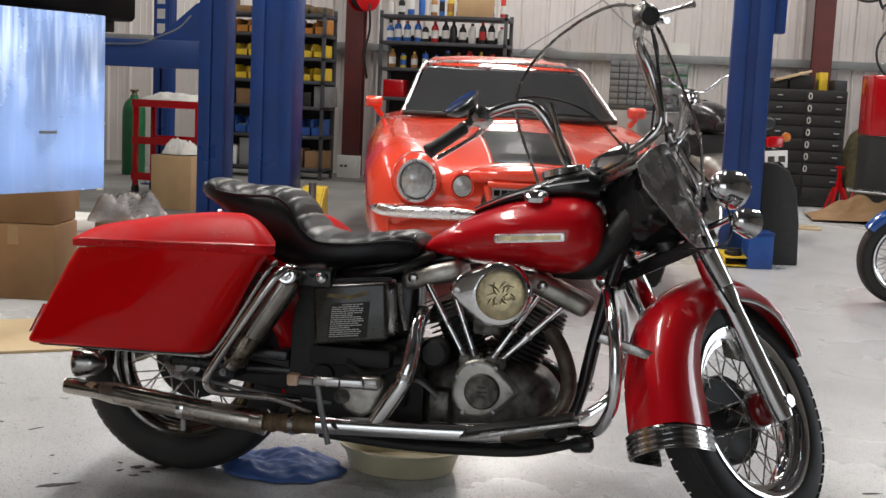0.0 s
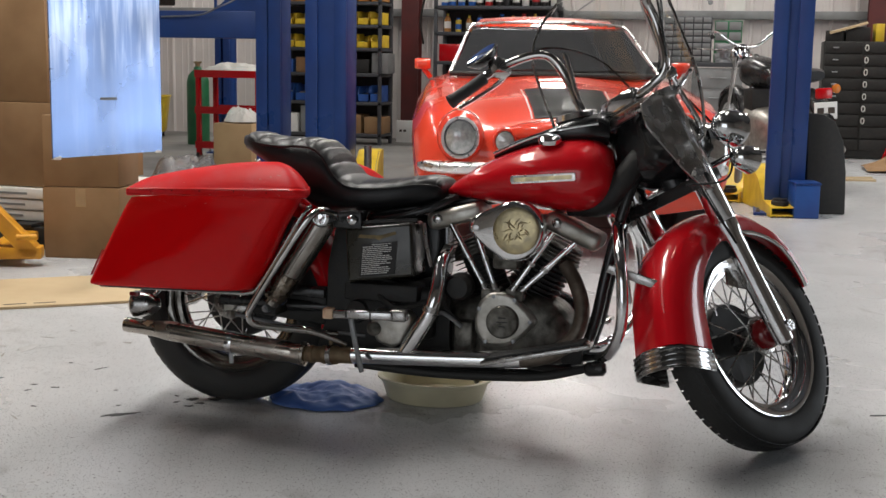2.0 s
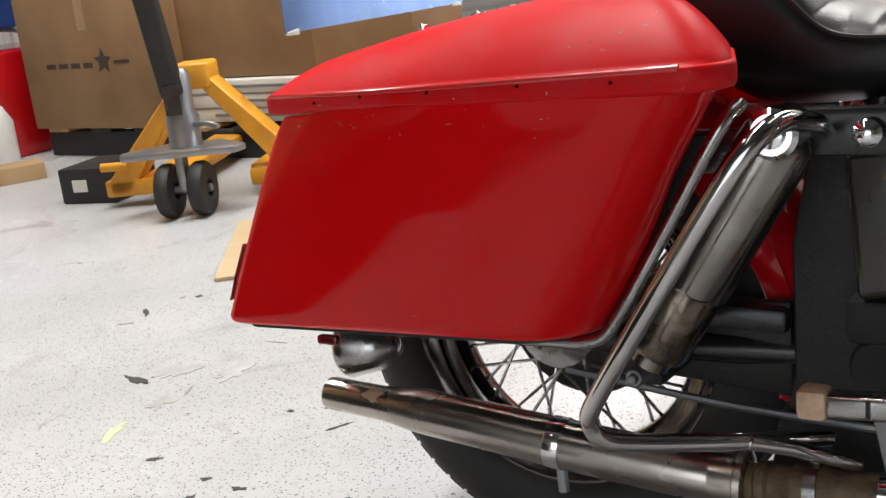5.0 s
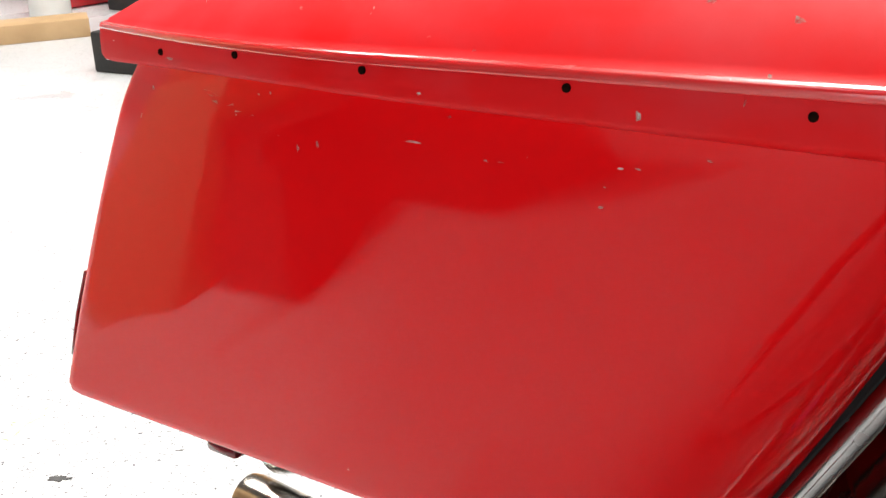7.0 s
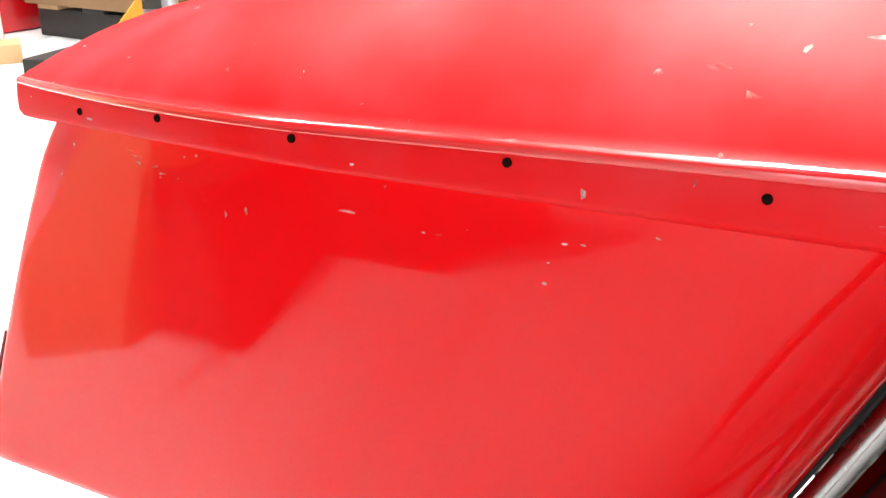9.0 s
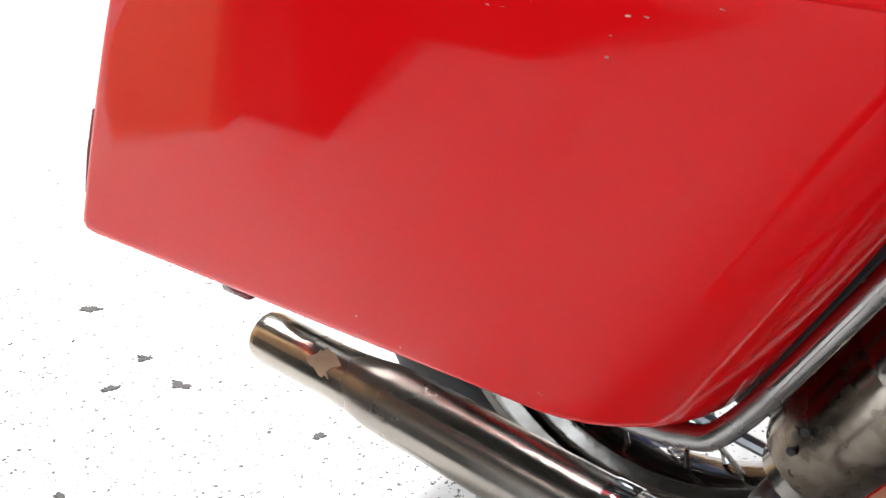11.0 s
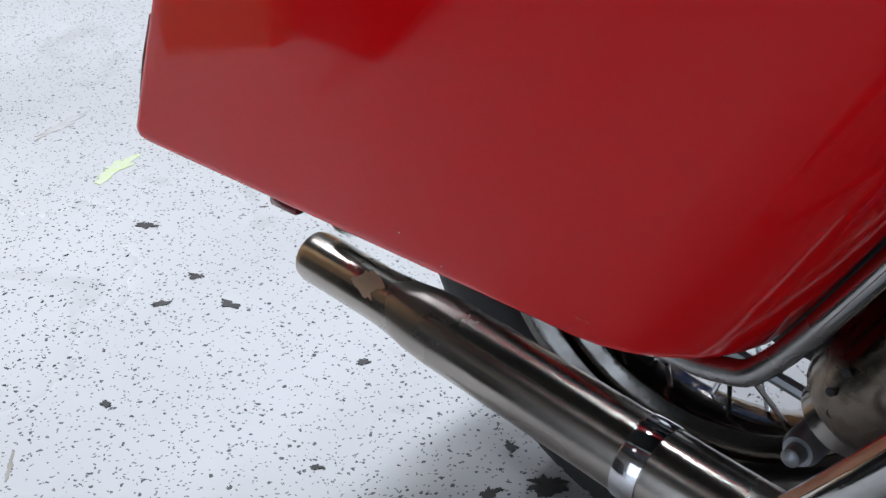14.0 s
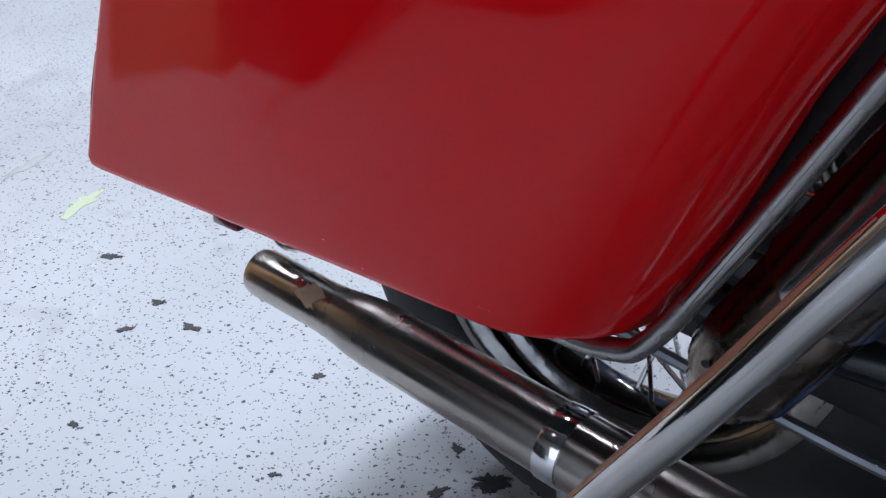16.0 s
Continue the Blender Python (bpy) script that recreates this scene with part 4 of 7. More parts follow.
    for x, up in ((-0.088, 0.001), (-0.017, 0.005), (0.070, 0.0045), (0.170, 0.004), (0.264, 0.001)):
        m = Matrix.Translation(xf((x, YO + toe(x - X0) - 0.0004, 0.661 + up + 0.031 * (x - 0.19))))
        if hole is None:
            hole = part("bolt_hole", lathebm([(0.0012, -0.002), (0.0018, -0.0004), (0.0018, 0.0006), (0.0010, 0.0004)], (0, 0, 0), (0, sgn, 0), 12), HOLE, ld)
            hole.matrix_basis = m
        else:
            shared("bolt_hole", hole, m, ld)
    part("lid_stud", lathebm([(0.008, 0), (0.008, 0.01), (0.004, 0.014)], xf((0.178, -0.29, 0.740)), (0, 0, 1), 12), CHROME, ld, "")
    part("lid_stud", lathebm([(0.006, 0), (0.006, 0.008), (0.003, 0.01)], xf((-0.02, -0.29, 0.716)), (0, 0, 1), 12), CHROME, ld, "")
    # peeling tape on the low rear edge and the reflector under it
    part("tape_strip", bevelled(slab(bmesh.new(), [(-0.012, 0.0), (0.012, 0.0), (0.010, 0.075), (-0.011, 0.078), (-0.013, 0.04)], 0.002, lambda a, b, c: xf((-0.322 - c + 0.576 * b, -0.308 - 0.20 * b + a, 0.400 + b))), 0.0006, 1), RED_LENS, body, "dark peeling tape strip")
    part("reflector", bevelled(boxbm(*xf((-0.200, -0.284, 0.348)), 0.030, 0.012, 0.012), 0.003), RED_LENS, body, "dark red side reflector")
    return body


for sgn in (-1, 1):
    saddlebag(sgn)
    s = sgn
    part("bag_rail", tubebm([(-0.22, s * 0.285, 0.371), (-0.05, s * 0.288, 0.371), (0.10, s * 0.288, 0.371), (0.155, s * 0.288, 0.373), (0.185, s * 0.288, 0.392), (0.24, s * 0.29, 0.48), (0.31, s * 0.29, 0.60), (0.325, s * 0.26, 0.625)], 0.0075, 10, 6), CHROME_DULL, bike, "thin chrome rail under the saddlebag")
    part("bag_bracket", bevelled(slab(bmesh.new(), [(0.085, 0.382), (0.168, 0.384), (0.186, 0.405), (0.298, 0.592), (0.25, 0.60), (0.15, 0.46)], 0.006, lambda a, b, c: (a, s * (0.262 + c), b)), 0.0015, 1), BLACK_FLAT, bike, "oily black saddlebag bracket plate")
    guard_path = [(0.405, s * 0.255, 0.595), (0.414, s * 0.33, 0.612), (0.406, s * 0.42, 0.622), (0.377, s * 0.450, 0.588), (0.299, s * 0.446, 0.470), (0.219, s * 0.412, 0.354), (0.204, s * 0.396, 0.322), (0.212, s * 0.384, 0.302), (0.24, s * 0.360, 0.293), (0.32, s * 0.29, 0.279), (0.39, s * 0.20, 0.26)]
    bg = part("bag_guard", tubebm(guard_path, 0.0098, 16, 6), GUARD, bike, "scratched chrome saddlebag guard tube")
    # a coppery strip paints the tan reflection on the slanted stretch
    cl = smooth_path(guard_path, 6)[18:37]
    strip = []
    for k in range(1, len(cl) - 1):
        along = (cl[k + 1] - cl[k - 1]).normalized()
        face = Vector((0.26, s * 0.67, 0.69))
        face = (face - along * face.dot(along)).normalized()
        side = along.cross(face) * s
        side = side if side.x < 0 else -side
        taper = min(1.0, k / 4)
        strip.append([cl[k] + (face * math.cos(radians(a)) + side * math.sin(radians(a))) * 0.0101 for a in [40 - 15 * taper + 30 * taper * q / 5 for q in range(6)]])
    wb = rings(bmesh.new(), [[tuple(p) for p in r] for r in strip], closed=False, caps=False)
    bmesh.ops.solidify(wb, geom=wb.faces[:], thickness=0.0004)
    part("reflection_strip", wb, TAN_REFLECTION, bg, "coppery strip that paints a tan reflection on the tube", smooth=50)
    sh = part("shock_absorber", lathebm([(0.012, -0.01), (0.028, 0.0), (0.038, 0.012), (0.0395, 0.03), (0.0395, 0.19), (0.038, 0.195), (0.030, 0.20), (0.024, 0.28), (0.024, 0.30), (0.012, 0.306)], (0.362, s * 0.238, 0.596), (-0.525, 0, -0.851), 24), SHOCK, bike, "browned chrome shock absorber")
    part("shock_tube", lathebm([(0.034, 0.19), (0.0365, 0.193), (0.0365, 0.273), (0.033, 0.283), (0.02, 0.287)], (0.362, s * 0.238, 0.596), (-0.525, 0, -0.851), 24), SHOCK_LOW, sh, "grimy brown lower shock tube")
    for q, dx in ((0.246, -0.016), (0.263, -0.013), (0.277, -0.003)):
        part("drain_hole", lathebm([(0.0026, 0.0), (0.0026, 0.001), (0.001, 0.0005)], (0.362 - 0.525 * q + dx, s * 0.2725, 0.596 - 0.851 * q + 0.006), (0, s, 0), 10), BLACK_FLAT, sh)
    for q, r, ln in ((0.0, 0.026, 0.056), (0.316, 0.0112, 0.030)):
        c = (0.362 - 0.525 * q, s * 0.228, 0.596 - 0.851 * q)
        part("shock_bolt", lathebm([(r, 0), (r, ln), (r * 0.8, ln + 0.005), (r * 0.55, ln + 0.005), (r * 0.5, ln + 0.013), (0.003, ln + 0.015)], c, (0, s, 0), 20), CHROME if q == 0 else STEEL, sh, "bolt cap")
    part("strut_bolt", lathebm([(0.014, 0), (0.014, 0.02), (0.008, 0.026), (0.002, 0.027)], (0.445, s * 0.235, 0.592), (0, s, 0), 16), CHROME, bike, "chrome bolt")
    part("shock_tower", bevelled(boxbm(0.40, s * 0.215, 0.59, 0.13, 0.02, 0.05), 0.008), BLACK, bike, "")
    part("fender_strut", bevelled(boxbm(0.14, s * 0.14, 0.56, 0.38, 0.012, 0.05), 0.004), CHROME_DULL, bike, "chrome fender strut")
    part("swingarm", tubebm([(0.0, s * 0.115, 0.33), (0.2, s * 0.115, 0.325), (0.42, s * 0.09, 0.32)], 0.019, 12, 4), BLACK, bike, "black swing arm")
    part("lower_shock_mount", bevelled(boxbm(0.196, s * 0.165, 0.318, 0.03, 0.10, 0.03), 0.006), BLACK_FLAT, bike, "")
    part("rear_indicator", lathebm([(0.003, -0.065), (0.018, -0.06), (0.034, -0.035), (0.041, 0.0), (0.043, 0.012), (0.040, 0.018), (0.030, 0.024), (0.002, 0.026)], (-0.248, s * 0.155, 0.300), (-1, 0, -0.1), 28), CHROME_DULL, bike, "chrome bullet rear indicator")
    part("indicator_stalk", rodbm((-0.225, s * 0.15, 0.31), (-0.18, s * 0.09, 0.38), 0.007, seg=10), CHROME_DULL, bike, "")
    # crash bar loop
    part("crash_bar", tubebm([(1.165, s * 0.05, 0.60), (1.175, s * 0.16, 0.60), (1.195, s * 0.28, 0.54), (1.21, s * 0.315, 0.44), (1.208, s * 0.30, 0.34), (1.175, s * 0.24, 0.265), (1.12, s * 0.12, 0.232), (1.08, s * 0.08, 0.225)], 0.0155, 14, 7), CHROME, bike, "chrome engine crash bar")
    fb = part("floorboard", bevelled(boxbm(0.985, s * 0.27, 0.258, 0.30, 0.10, 0.014, rot=Matrix.Rotation(radians(-13), 4, "Y")), 0.005), CHROME_DULL, bike, "chrome edged floorboard")
    part("rubber_pad", bevelled(boxbm(0.983, s * 0.27, 0.268, 0.27, 0.085, 0.008, rot=Matrix.Rotation(radians(-13), 4, "Y")), 0.003), GRIP, fb, "black rubber pad")
    part("board_bracket", tubebm([(0.90, s * 0.22, 0.228), (0.98, s * 0.16, 0.20), (1.08, s * 0.09, 0.19)], 0.011, 10, 5), BLACK_FLAT, fb, "")
    PEG = Matrix.Translation((0.024, s * 0.02, -0.006))
    pg = part("passenger_peg", bevelled(boxbm(0.475, s * 0.275, 0.340, 0.175, 0.028, 0.025, rot=Matrix.Rotation(radians(-1.5), 4, "Y")), 0.006, 3), CHROME_DULL, bike, "worn chrome passenger peg bar", PEG)
    part("peg_knuckle", bevelled(boxbm(0.575, s * 0.262, 0.343, 0.05, 0.04, 0.034), 0.009, 3), CHROME_DULL, pg, "", PEG)
    for q in (0.43, 0.50):
        part("peg_groove", boxbm(q, s * 0.2895, 0.340, 0.004, 0.002, 0.018), BLACK_FLAT, pg, "", PEG)
    part("peg_stay", tubebm([(0.436, s * 0.262, 0.325), (0.450, s * 0.262, 0.26), (0.468, s * 0.25, 0.175)], 0.008, 8, 4), STEEL, pg, "bare steel stay", PEG)
    part("peg_end", bevelled(boxbm(0.376, s * 0.275, 0.338, 0.030, 0.034, 0.031), 0.006, 2), RUST_PALE, pg, "rust spotted peg end", PEG)

# exhaust on the right side
muff = [(-0.276, 0.2425, 0.0212), (-0.269, 0.2420, 0.0226), (-0.20, 0.2370, 0.0226), (-0.185, 0.2360, 0.0231), (-0.165, 0.2346, 0.0250), (-0.146, 0.2332, 0.0280), (-0.127, 0.2318, 0.0292), (-0.05, 0.224, 0.0300), (0.10, 0.2085, 0.0312), (0.24, 0.197, 0.0315), (0.275, 0.1945, 0.029), (0.285, 0.194, 0.026)]
mu = bmesh.new()
rs = []
for x, z, r in muff:
    rs.append([(x + 0.08 * r * math.sin(2 * math.pi * k / 28), -0.194 + r * math.cos(2 * math.pi * k / 28), z + r * math.sin(2 * math.pi * k / 28)) for k in range(28)])
inner = [[(x + dx, y * 0.9 - 0.194 * 0.1, 0.2425 + (z - 0.2425) * 0.9) for x, y, z in rs[0]] for dx in (0.0, 0.06)]
rings(mu, inner[::-1] + rs, caps=True)
mf = part("muffler", mu, MUFFLER, bike, "long worn chrome muffler")
wp = bmesh.new()
prs = []
for i in range(9):
    f = i / 8
    x = -0.208 + 0.026 * f
    r = float(np.interp(x, [-0.20, -0.185, -0.165], [0.0226, 0.0231, 0.0250])) + 0.0006
    hw = 0.50 * math.sin(math.pi * min(max(f, 0.06), 0.94)) ** 0.6 + 0.08 * math.sin(i * 2.3)
    prs.append([(x + 0.004 * math.sin(a * 9), -0.194 - r * math.cos(0.84 + a), 0.2370 - 0.07 * (x + 0.20) + r * math.sin(0.84 + a)) for a in [hw * (k / 6 - 1) for k in range(13)]])
rings(wp, prs, closed=False, caps=False)
bmesh.ops.solidify(wp, geom=wp.faces[:], thickness=0.0006)
part("worn_patch", wp, BARE_TAN, mf, "bare brown scuffed patch")
for x, z in ((0.066, 0.2120),):
    part("muffler_clamp", lathebm([(0.0308, -0.0102), (0.0322, -0.0100), (0.0326, -0.0090), (0.0326, 0.0090), (0.0322, 0.0100), (0.0308, 0.0102)], (x, -0.194, z), (1, 0, -0.10), 28, caps=False), CHROME, mf, "chrome muffler clamp")
    part("clamp_bolt", rodbm((x, -0.194, z - 0.03), (x + 0.002, -0.194, z - 0.062), 0.007, seg=8), STEEL, mf, "")
part("end_collar", lathebm([(0.027, -0.03), (0.0325, -0.028), (0.0335, 0.0), (0.036, 0.002), (0.036, 0.010), (0.024, 0.012)], (0.288, -0.194, 0.1938), (1, 0, -0.03), 26), MUFFLER, bike, "stepped muffler end collar")
part("exhaust_joint", lathebm([(0.022, 0.0), (0.0225, 0.02), (0.0265, 0.024), (0.0265, 0.034), (0.023, 0.038), (0.0235, 0.06), (0.027, 0.064), (0.0275, 0.105), (0.024, 0.112), (0.0245, 0.155)], (0.29, -0.195, 0.1940), (1, -0.05, 0.05), 24), RUST, bike, "rusty brown exhaust joint")
part("joint_clamp", lathebm([(0.0275, -0.008), (0.030, -0.007), (0.030, 0.007), (0.0275, 0.008)], (0.375, -0.199, 0.198), (1, -0.05, 0.05), 22, caps=False), CHROME_DULL, bike, "")
part("clamp_bolt", rodbm((0.375, -0.197, 0.228), (0.375, -0.197, 0.245), 0.006, seg=8), RUST, bike, "")
part("header_pipe", tubebm([(0.44, -0.205, 0.203), (0.60, -0.205, 0.208), (0.80, -0.205, 0.216), (0.94, -0.205, 0.226), (1.02, -0.203, 0.25), (1.075, -0.19, 0.30), (1.09, -0.17, 0.37), (1.065, -0.14, 0.44), (1.03, -0.12, 0.49)], [0.022, 0.022, 0.022, 0.022, 0.022, 0.021, 0.021, 0.021, 0.021], 20, 7), BROWN_PIPE, bike, "heat-browned front exhaust header pipe")
part("header_shield", tubebm([(0.445, -0.207, 0.2045), (0.60, -0.207, 0.2095), (0.80, -0.207, 0.2175), (0.93, -0.207, 0.2265)], 0.0245, 20, 5), CHROME, bike, "bright chrome pipe shield")
part("rear_header_pipe", tubebm([(0.60, -0.205, 0.225), (0.635, -0.215, 0.28), (0.672, -0.22, 0.345), (0.685, -0.205, 0.41), (0.685, -0.17, 0.475), (0.69, -0.11, 0.51)], [0.021, 0.0225, 0.0225, 0.0215, 0.021, 0.021], 20, 6), CHROME, bike, "bent chrome rear exhaust pipe")
part("pipe_clamp", lathebm([(0.0225, -0.008), (0.026, -0.008), (0.026, 0.008), (0.0225, 0.008)], (0.674, -0.219, 0.352), (0.25, 0, 0.97), 20, caps=False), CHROME_DULL, bike, "")

# frame
for s in (-1, 1):
    part("frame_tube", tubebm([(1.24, s * 0.03, 0.80), (1.19, s * 0.07, 0.68), (1.145, s * 0.085, 0.48), (1.11, s * 0.09, 0.30), (1.05, s * 0.095, 0.19), (0.90, s * 0.10, 0.165), (0.60, s * 0.10, 0.16), (0.42, s * 0.10, 0.18), (0.40, s * 0.10, 0.30), (0.41, s * 0.10, 0.52), (0.43, s * 0.09, 0.62)], 0.016, 12, 6), BLACK, bike, "black steel frame tube")
part("frame_backbone", tubebm([(1.24, 0, 0.78), (1.05, 0, 0.70), (0.75, 0, 0.655), (0.44, 0, 0.60)], 0.02, 12, 5), BLACK, bike, "")
part("side_stand", tubebm([(0.66, 0.12, 0.19), (0.70, 0.22, 0.10), (0.72, 0.33, 0.03)], 0.011, 10, 4), BLACK, bike, "lowered side stand")
part("lower_guard", tubebm([(0.44, -0.16, 0.172), (0.65, -0.18, 0.165), (0.85, -0.19, 0.17), (1.0, -0.2, 0.185), (1.13, -0.16, 0.215)], 0.013, 12, 5), BLACK_FLAT, bike, "dark lower frame guard")
part("end_cap", lathebm([(0.012, -0.03), (0.02, -0.02), (0.022, 0.02), (0.012, 0.03)], (1.135, -0.19, 0.213), (1, 0, 0.15), 16), BLACK, bike, "")
# pierced bracket by the crash bar
br = part("bracket", bevelled(boxbm(1.232, -0.255, 0.478, 0.145, 0.014, 0.024, rot=Matrix.Rotation(radians(16), 4, "Y")), 0.003), CHROME_DULL, bike, "bare pierced steel bracket on the crash bar")
part("bracket", bevelled(boxbm(1.215, -0.255, 0.442, 0.022, 0.014, 0.075, rot=Matrix.Rotation(radians(-10), 4, "Y")), 0.003), CHROME_DULL, br, "")

# engine
part("crankcase", blob(resample([(0.70, 0, 0.07, 0.20, 0.34), (0.73, 0, 0.10, 0.185, 0.37), (0.82, 0, 0.115, 0.18, 0.395), (0.92, 0, 0.115, 0.18, 0.40), (1.01, 0, 0.10, 0.19, 0.37), (1.05, 0, 0.07, 0.21, 0.33)], 3), 4, 32), ALU_GRIMY, bike, "cast aluminium crankcase")
cc = [(0.785, 0.33), (0.80, 0.375), (0.835, 0.402), (0.885, 0.40), (0.915, 0.375), (0.955, 0.335), (0.95, 0.31), (0.91, 0.27), (0.87, 0.25), (0.82, 0.255), (0.79, 0.29)]
cv = part("cam_cover", bevelled(slab(bmesh.new(), [(p.x, p.y) for p in smooth_path([(a, b, 0) for a, b in cc + cc[:1]], 4)][:-1], 0.055, lambda a, b, c: (a, -0.112 - c, b)), 0.012, 3), ALU, bike, "cast aluminium timing cover")
part("timer_cap", lathebm([(0.047, 0), (0.046, 0.012), (0.043, 0.016), (0.038, 0.014), (0.002, 0.014)], (0.868, -0.165, 0.322), (0, -1, 0), 32), ALU_GRIMY, cv, "dark round ignition cap with worn lettering")
for k, (w, dz) in enumerate(((0.030, 0.012), (0.042, 0.0), (0.026, -0.012))):
    part("cap_mark", boxbm(0.868, -0.1795, 0.322 + dz, w * 0.7, 0.001, 0.0035), BLACK_FLAT, cv)
for x, z in ((0.80, 0.355), (0.945, 0.325), (0.84, 0.392), (0.90, 0.385), (0.82, 0.263), (0.90, 0.268)):
    part("cover_screw", lathebm([(0.006, 0), (0.006, 0.004), (0.002, 0.005)], (x, -0.166, z), (0, -1, 0), 8), STEEL, cv)
part("gearbox", blob([(0.47, 0, 0.08, 0.20, 0.36), (0.50, 0, 0.11, 0.19, 0.39), (0.62, 0, 0.12, 0.19, 0.42), (0.70, 0, 0.10, 0.20, 0.40)], 4, 24), BLACK_FLAT, bike, "grimy black gearbox")
part("starter_cover", lathebm([(0.035, 0), (0.04, 0.01), (0.04, 0.06), (0.03, 0.075), (0.002, 0.08)], (0.735, -0.10, 0.41), (0, -1, 0), 20), BLACK_FLAT, bike, "")
part("oil_pump", bevelled(boxbm(0.755, -0.13, 0.272, 0.055, 0.07, 0.085), 0.01), ALU_GRIMY, bike, "cast oil pump body")
part("oil_line", tubebm([(0.75, -0.165, 0.30), (0.70, -0.17, 0.335), (0.66, -0.15, 0.33), (0.62, -0.12, 0.36)], 0.006, 8, 5), STEEL, bike, "")
mc = part("master_cylinder", bevelled(slab(bmesh.new(), [(0.495, 0.335), (0.60, 0.340), (0.618, 0.315), (0.585, 0.245), (0.555, 0.228), (0.51, 0.245), (0.492, 0.285)], 0.06, lambda a, b, c: (a, -0.20 + c, b)), 0.012, 3), ALU, bike, "pale cast brake master cylinder")
part("cap", lathebm([(0.020, 0), (0.020, 0.012), (0.014, 0.016), (0.002, 0.016)], (0.505, -0.20, 0.283), (0, -1, 0), 20), ALU_GRIMY, mc)
part("banjo_bolt", lathebm([(0.009, 0), (0.009, 0.02), (0.003, 0.022)], (0.545, -0.17, 0.335), (0, 0, 1), 8), STEEL, mc)
part("voltage_regulator", bevelled(boxbm(1.06, -0.08, 0.235, 0.06, 0.10, 0.05), 0.006), BLACK_FLAT, bike, "")


def cylinder(cx, cz, tilt, label):
    d = Vector((math.sin(radians(tilt)), 0, math.cos(radians(tilt))))
    o = Vector((cx, 0, cz))
    prof = []
    core = part("cylinder", rodbm(o, o + d * 0.12, 0.052, seg=24), BLACK_FLAT, bike, label)
    for k in range(8):
        p = o + d * (0.012 + 0.0145 * k)
        part("fin", lathebm([(0.05, -0.002), (0.078, -0.0015), (0.078, 0.0015), (0.05, 0.002)], p, d, 28, caps=False), BLACK_FLAT, core)
    hd = part("cylinder_head", lathebm([(0.05, 0.12), (0.075, 0.125), (0.07, 0.15), (0.05, 0.17)], o, d, 24), ALU_GRIMY, bike, "grey cast cylinder head")
    for k in range(6):
        p = o + d * (0.128 + 0.011 * k)
        part("fin", lathebm([(0.045, -0.002), (0.088 - 0.003 * k, -0.0015), (0.088 - 0.003 * k, 0.0015), (0.045, 0.002)], p, d, 28, caps=False), ALU_GRIMY, hd)
    return d


cylinder(0.81, 0.385, -24, "black finned rear cylinder")
cylinder(0.915, 0.385, 27, "black finned front cylinder")


def rocker(x0, z0, x1, z1, label):
    ang = math.atan2(z1 - z0, x1 - x0)
    L = math.hypot(x1 - x0, z1 - z0)
    m = pose((x0 + x1) / 2, -0.03, (z0 + z1) / 2, 0, -math.degrees(ang), 0)
    rb = part("rocker_box", bevelled(boxbm(0, 0, 0, L, 0.17, 0.052), 0.02, 3), ALU, bike, label, m)
    part("rocker_bolt", lathebm([(0.014, 0), (0.014, 0.006), (0.008, 0.009), (0.002, 0.009)], (-L * 0.28, -0.085, 0.004), (0, -1, 0), 14), CHROME_DULL, rb, "", m)


rocker(0.625, 0.585, 0.785, 0.632, "polished rear rocker box")
rocker(0.965, 0.615, 1.125, 0.545, "polished front rocker box")
for p0, p1 in (((0.815, -0.14, 0.40), (0.700, -0.115, 0.585)), ((0.842, -0.145, 0.405), (0.765, -0.12, 0.585)), ((0.885, -0.145, 0.405), (0.992, -0.12, 0.575)), ((0.905, -0.14, 0.40), (1.055, -0.115, 0.55))):
    pr = part("pushrod_tube", rodbm(p0, p1, 0.0085, seg=12), CHROME, bike, "chrome pushrod tube")
    a, b = Vector(p0), Vector(p1)
    part("collar", rodbm(a.lerp(b, 0.02), a.lerp(b, 0.12), 0.0135, 0.012, seg=12), CHROME_DULL, pr)
    part("collar", rodbm(a.lerp(b, 0.45), a.lerp(b, 0.50), 0.0115, seg=12), CHROME_DULL, pr)
    part("lifter_block", bevelled(boxbm(a.x, -0.13, a.z - 0.005, 0.03, 0.05, 0.03), 0.005), ALU_GRIMY, pr)
# carburettor and teardrop air cleaner
part("carburettor", bevelled(boxbm(0.87, -0.12, 0.50, 0.07, 0.12, 0.06), 0.01), ALU_GRIMY, bike, "cast carburettor between the cylinders")
part("intake_manifold", tubebm([(0.78, -0.05, 0.52), (0.86, -0.08, 0.50), (0.95, -0.05, 0.52)], 0.02, 12, 5), ALU_GRIMY, bike, "")
tear = []
for k in range(44):
    a = radians(38 + (284) * k / 43) - math.pi
    tear.append((0.905 + 0.083 * math.cos(a), 0.583 + 0.083 * math.sin(a)))
tear = [(p.x, p.y) for p in smooth_path([(0.783, 0.596, 0), (0.80, 0.622, 0)] + [(0.905 + 0.083 * math.cos(radians(q)), 0.583 + 0.083 * math.sin(radians(q)), 0) for q in range(125, -116, -16)] + [(0.815, 0.548, 0), (0.783, 0.580, 0)], 3)]
ac = bmesh.new()
cx, cz = 0.89, 0.585
rs = []
for sc, dep in ((0.94, -0.20), (1.0, -0.205), (1.0, -0.245), (0.985, -0.258), (0.94, -0.268), (0.86, -0.272)):
    rs.append([(cx + (a - cx) * sc, dep, cz + (b - cz) * sc) for a, b in tear])
rings(ac, rs)
